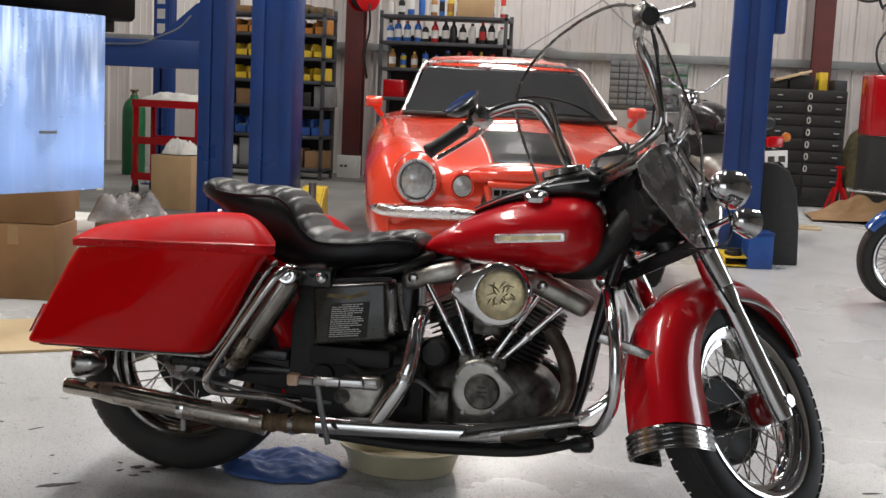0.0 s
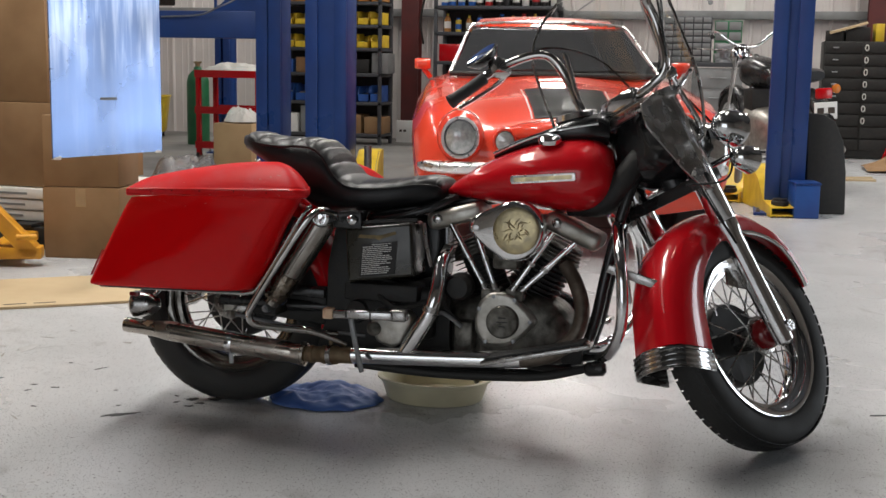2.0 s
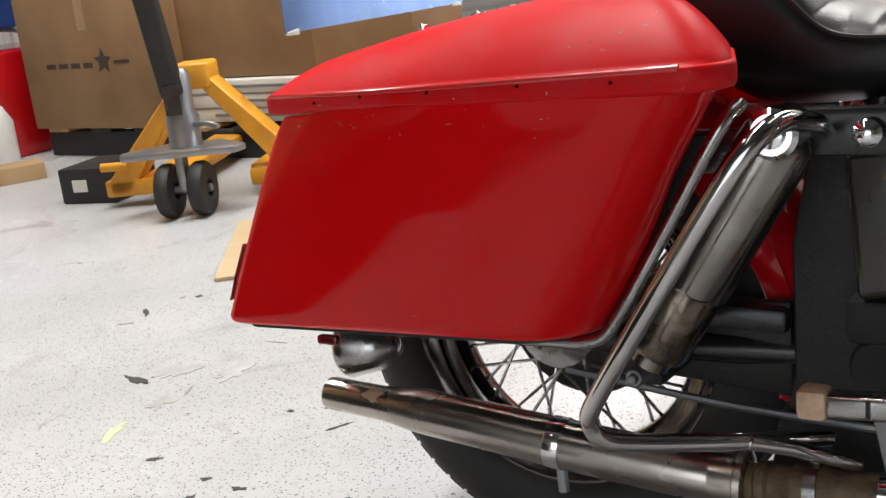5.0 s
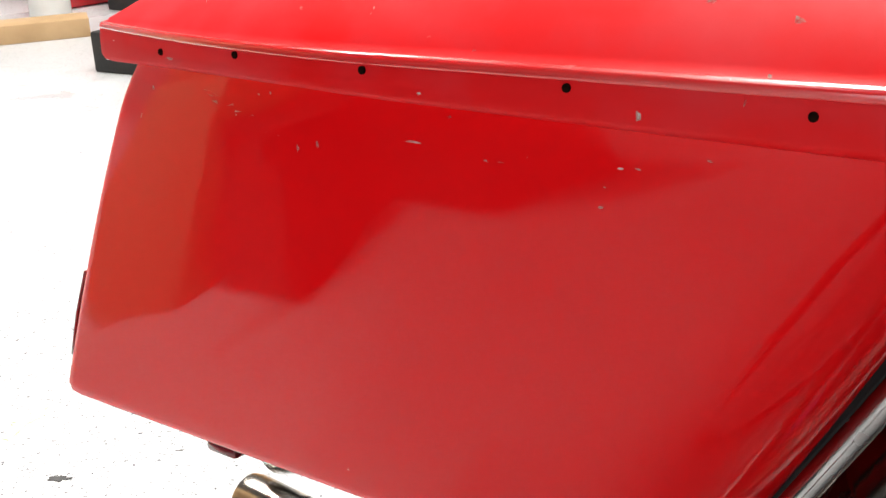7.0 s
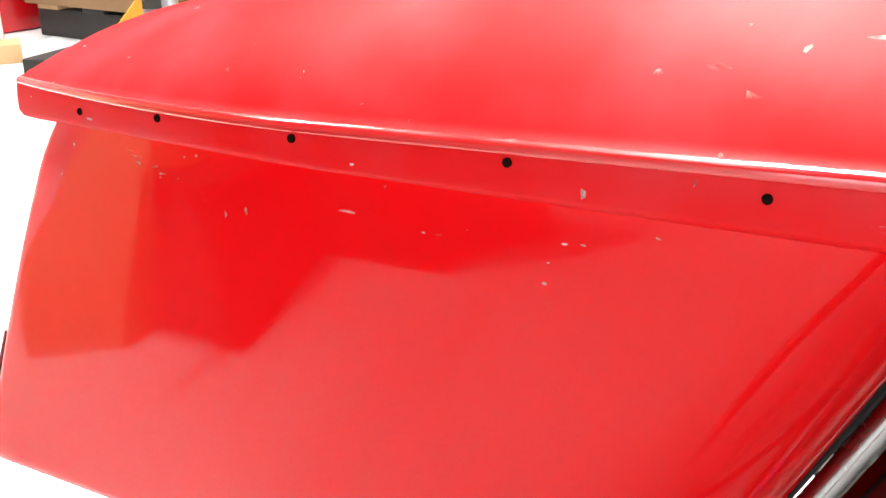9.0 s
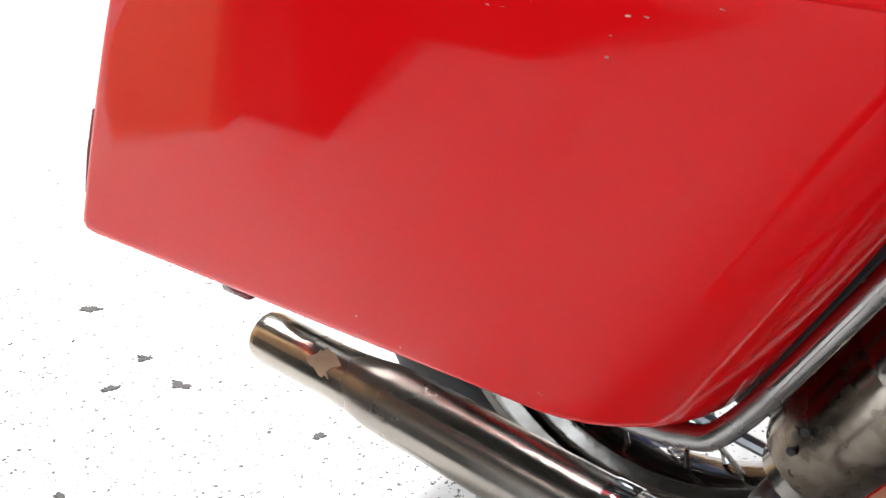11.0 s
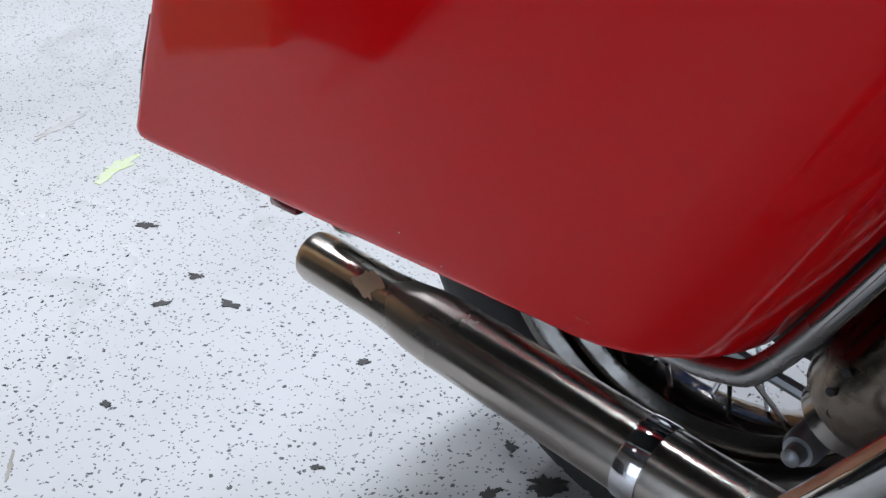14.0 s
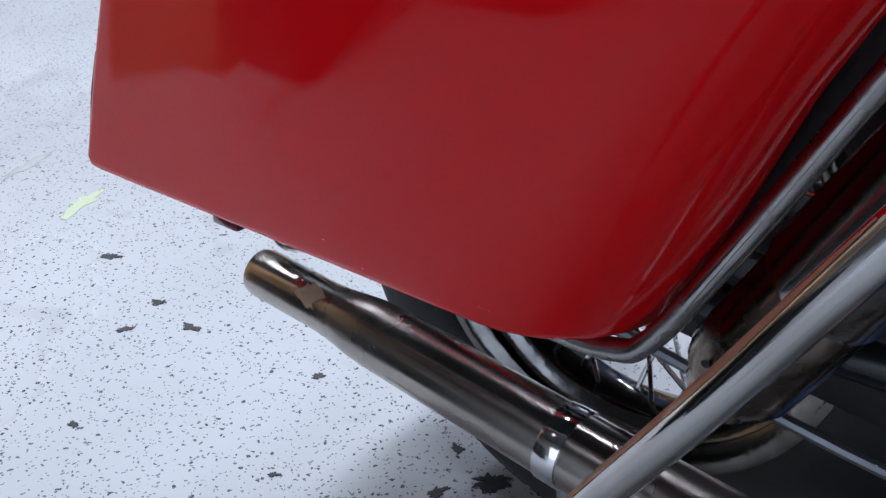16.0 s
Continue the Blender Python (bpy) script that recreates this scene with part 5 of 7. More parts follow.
acp = part("air_cleaner", ac, CHROME, bike, "chrome teardrop air cleaner", smooth=60)
part("brass_insert", lathebm([(0.064, 0.0), (0.063, 0.004), (0.058, 0.006), (0.03, 0.007), (0.002, 0.0075)], (0.915, -0.271, 0.585), (0, -1, 0), 40), BRASS, acp, "tarnished brass disc with an embossed emblem")
# worn relief of feathers and scrolls on the disc
rnd = random.Random(8)
for k in range(22):
    a0 = 2 * math.pi * k / 22 + rnd.uniform(-0.15, 0.15)
    r0 = rnd.uniform(0.006, 0.026)
    r1 = r0 + rnd.uniform(0.010, 0.026)
    bend = rnd.choice((-1, 1)) * rnd.uniform(0.2, 0.7)
    pts = [(0.915 + r * math.cos(a0 + q), -0.2776 - 0.0006 * (1 - r / 0.06), 0.585 + r * math.sin(a0 + q)) for r, q in ((r0, 0.0), ((r0 + r1) / 2, bend * 0.6), (min(r1, 0.054), bend))]
    part("relief_stroke", tubebm(pts, [0.0016, 0.0026, 0.0012], 6, 4), BRASS, acp)
part("cover_screw", lathebm([(0.009, 0), (0.008, 0.004), (0.002, 0.005)], (0.803, -0.271, 0.588), (0, -1, 0), 12), CHROME_DULL, acp)
# battery box with warning label
BQ = [(0.408, 0.566), (0.604, 0.590), (0.616, 0.437), (0.420, 0.410)]
bb = part("battery_box", bevelled(slab(bmesh.new(), BQ, 0.14, lambda a, b, c: (a, -0.20 + c, b)), 0.01, 3), BOX_OLIVE, bike, "glossy black battery box with a printed warning label")
ux2, uz2 = 0.9926, 0.1216


def on_box(a, b, c=0.0):
    return (0.510 + a * ux2 + b * 0.05, -0.2012 - c, 0.497 + a * uz2 + b)


part("label_plate", slab(bmesh.new(), [(-0.052, -0.062), (0.054, -0.062), (0.054, 0.032), (-0.052, 0.032)], 0.0012, on_box), BLACK_FLAT, bb, "dark warning label")
random.seed(4)
for k in range(16):
    z = 0.027 - 0.0055 * k
    w = 0.06 if k in (0, 5, 11) else 0.094 - random.random() * 0.014
    a0 = -0.02 if k in (0,) else -0.047
    n = 0
    while n < w - 0.006:
        step = random.uniform(0.007, 0.019)
        step = min(step, w - n)
        part("print_bar", slab(bmesh.new(), [(a0 + n, z - 0.0012), (a0 + n + step - 0.0018, z - 0.0012), (a0 + n + step - 0.0018, z + 0.0012), (a0 + n, z + 0.0012)], 0.0005, lambda a, b, c: on_box(a, b, c + 0.0014)), PRINT, bb)
        n += step
part("wing_mark", slab(bmesh.new(), [(-0.065, 0.050), (-0.01, 0.043), (0.0, 0.038), (0.01, 0.043), (0.050, 0.052), (0.045, 0.060), (0.0, 0.052), (-0.06, 0.059)], 0.0006, on_box), FADED_GOLD, bb, "faded gold wing mark")
part("box_strap", tubebm([(0.395, -0.20, 0.572), (0.50, -0.205, 0.588), (0.62, -0.20, 0.598)], 0.005, 8, 4), BLACK, bb, "")
part("clutch_cable", tubebm([(0.64, -0.20, 0.59), (0.65, -0.205, 0.53), (0.665, -0.20, 0.47)], 0.006, 8, 5), CHROME_DULL, bike, "")

# added black masses that fill the shaded gaps of the engine bay
part("oil_tank", bevelled(boxbm(0.52, 0.10, 0.50, 0.26, 0.14, 0.20), 0.03, 3), BLACK, bike, "added black box in the oil tank's place")
part("primary_cover", blob(resample([(0.42, 0.145, 0.03, 0.24, 0.36), (0.46, 0.145, 0.045, 0.21, 0.40), (0.65, 0.15, 0.05, 0.20, 0.41), (0.85, 0.15, 0.05, 0.20, 0.41), (1.0, 0.145, 0.045, 0.20, 0.38), (1.05, 0.145, 0.03, 0.23, 0.35)], 3), 4, 28), BLACK, bike, "added black cover closing the far side of the engine")
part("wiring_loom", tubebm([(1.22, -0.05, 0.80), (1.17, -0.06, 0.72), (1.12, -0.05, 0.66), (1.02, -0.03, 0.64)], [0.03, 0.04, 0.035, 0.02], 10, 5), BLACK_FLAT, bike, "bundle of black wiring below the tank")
part("horn", lathebm([(0.03, 0), (0.055, 0.01), (0.06, 0.025), (0.04, 0.035), (0.002, 0.04)], (1.15, 0.06, 0.52), (1, 0.2, 0), 24), BLACK, bike, "")
part("battery_tray", bevelled(boxbm(0.515, -0.10, 0.385, 0.22, 0.18, 0.05), 0.01), BLACK_FLAT, bike, "added black tray darkening the gap under the battery box")
part("gearbox_cover", bevelled(boxbm(0.60, -0.125, 0.325, 0.13, 0.05, 0.15), 0.02, 3), BLACK_FLAT, bike, "oily black gearbox side cover")
part("swingarm_pivot", lathebm([(0.03, -0.14), (0.034, -0.13), (0.034, 0.13), (0.03, 0.14)], (0.43, 0, 0.32), (0, 1, 0), 20), BLACK_FLAT, bike, "")
part("oil_hose", tubebm([(0.49, -0.15, 0.41), (0.52, -0.19, 0.37), (0.57, -0.19, 0.345), (0.63, -0.17, 0.36), (0.70, -0.15, 0.38)], 0.008, 8, 6), BLACK_FLAT, bike, "black oil hose")
part("oil_hose", tubebm([(0.66, -0.14, 0.43), (0.69, -0.165, 0.40), (0.70, -0.16, 0.35), (0.74, -0.15, 0.31)], 0.007, 8, 6), BLACK_FLAT, bike, "black oil hose")
# Black plates added where only shade shows ahead of the rear wheel.
part("gap_plate", bevelled(slab(bmesh.new(), [(0.305, 0.19), (0.58, 0.19), (0.58, 0.40), (0.45, 0.44), (0.45, 0.57), (0.36, 0.58), (0.335, 0.45), (0.335, 0.30)], 0.012, lambda a, b, c: (a, -0.128 + c, b)), 0.003, 1), BLACK_FLAT, bike, "added black plate darkening the gap ahead of the rear wheel")
part("chain_guard", bevelled(boxbm(0.12, -0.112, 0.375, 0.42, 0.05, 0.03, rot=Matrix.Rotation(radians(3), 4, "Y")), 0.008), BLACK, bike, "black strut beside the rear wheel")
part("gap_slab", bevelled(slab(bmesh.new(), [(0.09, 0.292), (0.33, 0.270), (0.33, 0.385), (0.20, 0.375), (0.09, 0.350)], 0.02, lambda a, b, c: (a, -0.118 + c, b)), 0.006, 2), BLACK_FLAT, bike, "added black slab darkening the gap beside the rear wheel")
part("brake_rod", tubebm([(0.05, -0.13, 0.285), (0.25, -0.135, 0.262), (0.46, -0.14, 0.25)], 0.005, 8, 4), STEEL, bike, "thin steel brake rod")
part("guard_stay", tubebm([(0.33, -0.285, 0.278), (0.37, -0.25, 0.262), (0.42, -0.20, 0.232)], [0.009, 0.009, 0.008], 10, 4), GUARD, bike, "bent chrome stay of the guard")

# ---- the orange-red coupe on the far side ----
CAR = pose(0.628, 3.09, 0, 0, 0, 13.3) @ Matrix.Diagonal((0.96, 1.04, 1.063, 1))
car = thing("car", CAR, "orange-red vintage muscle coupe with a black hood panel", "car")


def car_section(y):
    """Half width, sill, fender crest and hood middle of the body at y behind the nose."""
    ys = [0.0, 0.06, 0.2, 0.5, 0.9, 1.45, 2.2, 3.2, 4.0, 4.45, 4.6]
    return [float(np.interp(y, ys, v)) for v in (
        [0.79, 0.865, 0.908, 0.930, 0.932, 0.93, 0.92, 0.92, 0.90, 0.84, 0.76],
        [0.34, 0.27, 0.24, 0.22, 0.22, 0.22, 0.22, 0.22, 0.26, 0.32, 0.38],
        [0.62, 0.69, 0.745, 0.80, 0.84, 0.885, 0.885, 0.885, 0.87, 0.82, 0.70],
        [0.60, 0.665, 0.715, 0.775, 0.825, 0.90, 0.895, 0.89, 0.89, 0.84, 0.72])]


def hood_z(x, y):
    w, b, f, h = car_section(y)
    u = abs(x) / w
    pts = [(0, h + 0.025), (0.22, h + 0.018), (0.42, h), (0.62, h - 0.012), (0.80, f), (0.92, f - 0.03), (1.0, f - 0.14)]
    return float(np.interp(u, [p[0] for p in pts], [p[1] for p in pts]))


def car_body():
    rs = []
    yy = [0.0, 0.02, 0.06, 0.12, 0.2, 0.35, 0.5, 0.7, 0.9, 1.15, 1.45, 1.8, 2.2, 2.8, 3.4, 4.0, 4.3, 4.45, 4.55, 4.6]
    for y in yy:
        w, b, f, h = car_section(y)
        half = []
        for u in (0, 0.11, 0.22, 0.32, 0.42, 0.52, 0.62, 0.71, 0.80, 0.86, 0.92, 0.965, 1.0):
            half.append((u * w, hood_z(u * w, y)))
        half += [(w * 1.005, f - 0.22), (w, f - 0.30), (w * 0.985, b + 0.12), (w * 0.95, b + 0.04), (w * 0.88, b)]
        ring = [(x, y, z) for x, z in half] + [(-x, y, z) for x, z in half[::-1][:-1]]
        rs.append(ring)
    return rings(bmesh.new(), rs)


part("body", car_body(), ORANGE_RED, car, "orange-red painted body with long hood", smooth=55)
cab = []
for y, w, z0, z1 in ((1.40, 0.72, 0.86, 0.90), (1.75, 0.69, 0.86, 1.06), (2.06, 0.64, 0.86, 1.225), (2.35, 0.61, 0.86, 1.272), (2.8, 0.61, 0.86, 1.275), (3.2, 0.60, 0.86, 1.21), (3.8, 0.62, 0.86, 0.93)):
    wt = w * (0.86 if z1 > 1.0 else 0.97)
    cab.append([(-w, y, z0), (-wt, y, z1 - 0.035), (-wt * 0.93, y, z1 - 0.008), (-wt * 0.5, y, z1 + 0.008), (0, y, z1 + 0.012), (wt * 0.5, y, z1 + 0.008), (wt * 0.93, y, z1 - 0.008), (wt, y, z1 - 0.035), (w, y, z0)])
part("roof", rings(bmesh.new(), cab), ORANGE_RED, car, "rounded orange-red roof", smooth=50)


def glass_sheet(corners, off):
    """A bowed pane between four corners, with a thickness."""
    bm = bmesh.new()
    n = 10
    lay = []
    for c in (0, 0.006):
        g = []
        for j in range(n + 1):
            row = []
            for i in range(n + 1):
                u, v = i / n, j / n
                p = Vector(corners[0]).lerp(Vector(corners[1]), u).lerp(Vector(corners[3]).lerp(Vector(corners[2]), u), v)
                bow = off * (1 - (2 * u - 1) ** 2)
                row.append(bm.verts.new((p.x, p.y - bow - c, p.z)))
            g.append(row)
        lay.append(g)
    for g in lay:
        for j in range(n):
            for i in range(n):
                bm.faces.new((g[j][i], g[j][i + 1], g[j + 1][i + 1], g[j + 1][i]))
    a, b = lay
    ring = [(0, i) for i in range(n)] + [(j, n) for j in range(n)] + [(n, i) for i in range(n, 0, -1)] + [(j, 0) for j in range(n, 0, -1)]
    for k in range(len(ring)):
        (j0, i0), (j1, i1) = ring[k], ring[(k + 1) % len(ring)]
        bm.faces.new((a[j0][i0], b[j0][i0], b[j1][i1], a[j1][i1]))
    return bm


WC = [(-0.70, 1.42, 0.915), (0.70, 1.42, 0.915), (0.545, 2.02, 1.205), (-0.545, 2.02, 1.205)]
wsc = part("windscreen", glass_sheet(WC, 0.10), GLASS_DARK, car, "dark reflective windscreen")
trim = []
for u in range(13):
    f = u / 12
    trim.append(((-0.715 + 1.43 * f), 1.40 - 0.105 * (1 - (2 * f - 1) ** 2), 0.905))
part("windscreen_trim", tubebm([(-0.715, 1.41, 0.91), (-0.64, 1.72, 1.065), (-0.575, 1.98, 1.195), (-0.50, 2.02, 1.222), (-0.25, 1.955, 1.232), (0, 1.935, 1.235), (0.25, 1.955, 1.232), (0.50, 2.02, 1.222), (0.575, 1.98, 1.195), (0.64, 1.72, 1.065), (0.715, 1.41, 0.91)], 0.012, 8, 5), SATIN, wsc, "bright windscreen surround")
part("cowl_grille", tubebm(trim, 0.016, 8, 2), BLACK_FLAT, wsc, "black cowl strip")
part("dashboard", bevelled(boxbm(0, 1.55, 0.92, 1.25, 0.2, 0.03), 0.01), BLACK_FLAT, wsc, "")
part("wiper", tubebm([(-0.45, 1.33, 0.925), (-0.15, 1.30, 0.935), (0.10, 1.29, 0.935)], 0.007, 6, 5), BLACK, wsc, "")
part("wiper", tubebm([(0.08, 1.34, 0.925), (0.32, 1.33, 0.935), (0.55, 1.36, 0.93)], 0.007, 6, 5), BLACK, wsc, "")

# hood stripe with pale pinstripes
for x0, x1, mt, nm, lb in ((-0.25, 0.25, CAR_BLACK, "hood_stripe", "wide black painted panel on the front of the hood"), (-0.272, -0.261, WHITE, "pinstripe", "white pinstripe"), (0.261, 0.272, WHITE, "pinstripe", "white pinstripe")):
    bm = bmesh.new()
    g = []
    for j in range(15):
        y = 0.10 + 0.70 * j / 14
        g.append([bm.verts.new(((x0 + (x1 - x0) * i / 10) * (0.90 + 0.10 * j / 14), y, hood_z((x0 + (x1 - x0) * i / 10) * (0.90 + 0.10 * j / 14), y) + 0.004)) for i in range(11)])
    for j in range(14):
        for i in range(10):
            bm.faces.new((g[j][i], g[j][i + 1], g[j + 1][i + 1], g[j + 1][i]))
    bmesh.ops.solidify(bm, geom=bm.faces[:], thickness=0.003)
    part(nm, bm, mt, car, lb)
# nose: grille, lamps, bumpers
gf = bmesh.new()
for p, q, r in (((-0.27, -0.10, 0.60), (0.27, -0.10, 0.60), 0.022), ((-0.20, -0.09, 0.36), (0.20, -0.09, 0.36), 0.024), ((-0.27, -0.10, 0.60), (-0.20, -0.09, 0.36), 0.024), ((0.27, -0.10, 0.60), (0.20, -0.09, 0.36), 0.024)):
    rod(gf, p, q, r, seg=12)
part("grille_surround", gf, ORANGE_RED, car, "orange-red pointed grille surround")
part("nose_panel", blob([(-0.30, 0, 0.001, 0.48, 0.481), (-0.27, -0.0, 0.10, 0.37, 0.60), (0.0, -0.02, 0.115, 0.35, 0.61), (0.27, 0, 0.10, 0.37, 0.60), (0.30, 0, 0.001, 0.48, 0.481)], 4, 20), BLACK_FLAT, car, "dark grille cavity")
part("nose_cap", blob(resample([(-0.36, 0.06, 0.06, 0.60, 0.66), (-0.26, 0.03, 0.125, 0.60, 0.685), (0.0, 0.02, 0.145, 0.605, 0.70), (0.26, 0.03, 0.125, 0.60, 0.685), (0.36, 0.06, 0.06, 0.60, 0.66)], 4), 2.6, 24), ORANGE_RED, car, "orange-red lip of the hood above the grille")
grille = bmesh.new()
for k in range(13):
    rod(grille, (-0.24 + 0.04 * k, -0.122, 0.375), (-0.24 + 0.04 * k, -0.122, 0.59), 0.004, seg=6)
for k in range(7):
    rod(grille, (-0.25, -0.122, 0.375 + 0.035 * k), (0.25, -0.122, 0.375 + 0.035 * k), 0.004, seg=6)
part("grille", grille, GREY, car, "egg-crate grille")
for s in (-1, 1):
    hp = part("headlight_pod", lathebm([(0.138, 0.10), (0.133, 0.0), (0.117, -0.06), (0.105, -0.075), (0.102, -0.06), (0.082, -0.035), (0.002, -0.03)], (s * 0.645, 0.02, 0.605), (0, 1, 0), 36), ORANGE_RED, car, "rounded headlight pod")
    part("headlight_bezel", lathebm([(0.108, -0.070), (0.105, -0.082), (0.093, -0.082), (0.088, -0.06)], (s * 0.645, 0.02, 0.605), (0, 1, 0), 36, caps=False), SATIN, hp, "chrome headlight ring")
    part("headlight_lens", lathebm([(0.089, -0.058), (0.083, -0.07), (0.055, -0.082), (0.03, -0.088), (0.002, -0.09)], (s * 0.645, 0.02, 0.605), (0, 1, 0), 36), LAMP_GLASS, hp, "fluted headlight glass")
    mp = part("marker_lamp", lathebm([(0.075, 0.06), (0.072, -0.01), (0.066, -0.03), (0.058, -0.03), (0.05, -0.015), (0.002, -0.01)], (s * 0.395, 0.02, 0.585), (0, 1, 0), 28), ORANGE_RED, car, "round marker lamp housing")
    part("marker_lens", lathebm([(0.056, -0.018), (0.05, -0.03), (0.02, -0.038), (0.002, -0.04)], (s * 0.395, 0.02, 0.585), (0, 1, 0), 28), LAMP_GLASS, mp, "pale marker lens")
    part("bumper", tubebm([(s * 0.33, -0.10, 0.455), (s * 0.45, -0.095, 0.455), (s * 0.70, -0.06, 0.455), (s * 0.83, 0.03, 0.455), (s * 0.875, 0.18, 0.455)], [0.022, 0.032, 0.032, 0.030, 0.024], 12, 6), SATIN, car, "chrome half bumper")
    mir = part("door_mirror", blob([(s * 0.90 - 0.06, 1.62, 0.05, 0.93, 0.99), (s * 0.90 - 0.04, 1.60, 0.05, 0.925, 0.995), (s * 0.90 + 0.03, 1.60, 0.05, 0.925, 0.995), (s * 0.90 + 0.05, 1.62, 0.05, 0.93, 0.99)], 2.4, 20), ORANGE_RED, car, "body coloured door mirror")
    part("mirror_foot", rodbm((s * 0.90, 1.62, 0.93), (s * 0.85, 1.64, 0.875), 0.018, seg=10), ORANGE_RED, mir, "")
    for yw in (0.80, 3.55):
        ty = part("tyre", spin([(0.32, -0.09), (0.325, 0.0), (0.32, 0.09), (0.29, 0.11), (0.20, 0.105), (0.19, 0.0), (0.20, -0.105), (0.29, -0.11)], (s * 0.775, yw, 0.325), (1, 0, 0), 40), TYRE, car, "black road tyre")
        part("wheel_disc", lathebm([(0.20, -0.02), (0.19, 0.03), (0.13, 0.01), (0.06, 0.03), (0.002, 0.035)], (s * 0.83, yw, 0.325), (s, 0, 0), 28), STEEL, ty, "grey steel wheel")
part("front_valance", blob([(-0.78, 0.06, 0.06, 0.26, 0.40), (-0.5, 0.0, 0.075, 0.23, 0.43), (0, -0.03, 0.08, 0.22, 0.43), (0.5, 0.0, 0.075, 0.23, 0.43), (0.78, 0.06, 0.06, 0.26, 0.40)], 4, 20), ORANGE_RED, car, "orange-red front valance")

# ---- lifts ----
def lift_post(x, y, w, d, h, label, turn=0):
    p = thing("lift_post", pose(x, y, 0, 0, 0, turn), label, "vehicle lift", "lift posts")
    for px, py, sx, sy in [(0, d * 0.37, w, 0.02), (0, -d * 0.33, w - 0.052, 0.02)] + [(s * (w / 2 - 0.012), 0.005, 0.024, d * 0.68) for s in (-1, 1)] + [(s * (w / 2 - 0.05), -d * 0.33 - 0.022, 0.10, 0.02) for s in (-1, 1)]:
        part("column_plate", boxbm(px, py, h / 2, sx, sy, h, 0.005), BLUE_POST, p)
    part("base_plate", bevelled(boxbm(0, 0, 0.01, w + 0.14, d + 0.2, 0.02), 0.003), BLUE_POST, p, "bolted base plate")
    for sx in (-1, 1):
        for sy in (-1, 1):
            part("anchor_bolt", lathebm([(0.018, 0), (0.018, 0.014), (0.009, 0.016), (0.009, 0.03)], (sx * (w / 2 + 0.04), sy * (d / 2 + 0.05), 0.02), (0, 0, 1), 8), STEEL, p)
    return p


P3 = lift_post(1.80, 5.60, 0.27, 0.30, 4.2, "blue two-post lift column beside a leaning black panel")
part("control_box", bevelled(boxbm(0.17, 0.0, 1.78, 0.09, 0.16, 0.36), 0.01), BLUE_POST, P3, "blue control box")
P2 = lift_post(-1.67, 5.75, 0.335, 0.32, 4.2, "broad blue two-post lift column with yellow arms")
P1 = lift_post(-2.27, 6.05, 0.215, 0.28, 4.2, "narrow blue lift column carrying a raised arm")
arm = bmesh.new()
box(arm, -0.95, 0, 1.30, 1.9, 0.16, 0.22, 0.008)
slab(arm, [(-0.10, 1.40), (-0.10, 1.72), (-0.16, 1.70), (-0.50, 1.41)], 0.12, lambda a, b, c: (a, c - 0.06, b))
part("raised_arm", arm, BLUE_POST, P1, "blue lift arm raised to chest height")
part("hose", tubebm([(-0.16, -0.16, 1.60), (-0.26, -0.17, 1.50), (-0.42, -0.17, 1.43), (-0.60, -0.12, 1.375), (-0.95, -0.10, 1.36)], 0.007, 8, 6), STEEL, P1, "thin steel line along the arm")
P0 = lift_post(-3.95, 8.9, 0.17, 0.22, 4.2, "far blue lift column with white brand blocks")
for k in range(9):
    part("brand_block", boxbm(0, -0.115, 1.62 + 0.15 * k, 0.085, 0.004, 0.10 if k % 4 != 3 else 0.03), WHITE, P0)
part("brand_panel", boxbm(0, -0.112, 2.2, 0.13, 0.003, 1.5), BLUE_BIN, P0, "dark blue brand panel")


def floor_arm(post, post_xy, tip_xy):
    """A folded yellow arm of a lift column, lying low, with its pad and extension post."""
    a, b = Vector((*post_xy, 0)), Vector((*tip_xy, 0))
    L = (b - a).length
    m = post.matrix_basis.inverted() @ pose(a.x, a.y, 0, 0, 0, math.degrees(math.atan2(b.y - a.y, b.x - a.x)))
    bm = bmesh.new()
    for s in (-1, 1):
        slab(bm, [(0.0, 0.0), (L, 0.0), (L, 0.07), (L * 0.72, 0.10), (L * 0.55, 0.22), (L * 0.28, 0.30), (0.0, 0.30)], 0.012, lambda p, q, c, s=s: (p, s * 0.085 + c, q + 0.004))
    box(bm, L * 0.5, 0, 0.015, L, 0.17, 0.012)
    box(bm, L * 0.14, 0, 0.298, L * 0.28, 0.17, 0.012)
    slab(bm, [(L * 0.28, 0.294), (L * 0.55, 0.214), (L * 0.72, 0.094), (L, 0.064), (L, 0.072), (L * 0.72, 0.104), (L * 0.55, 0.224), (L * 0.28, 0.304)], 0.16, lambda p, q, c: (p, c - 0.08, q))
    t = part("lift_arm", bevelled(bm, 0.002, 1), YELLOW, post, "yellow folded lift arm lying low", m)
    part("pad", lathebm([(0.06, 0), (0.06, 0.03), (0.05, 0.035), (0.05, 0.05), (0.002, 0.05)], (L * 0.9, 0, 0.075), (0, 0, 1), 20), BLACK_FLAT, t, "black round lift pad", m)
    part("extension_post", rodbm((L * 0.62, 0.02, 0.03), (L * 0.62, 0.02, 0.36), 0.03, seg=14), STEEL, t, "steel extension post", m)
    return t


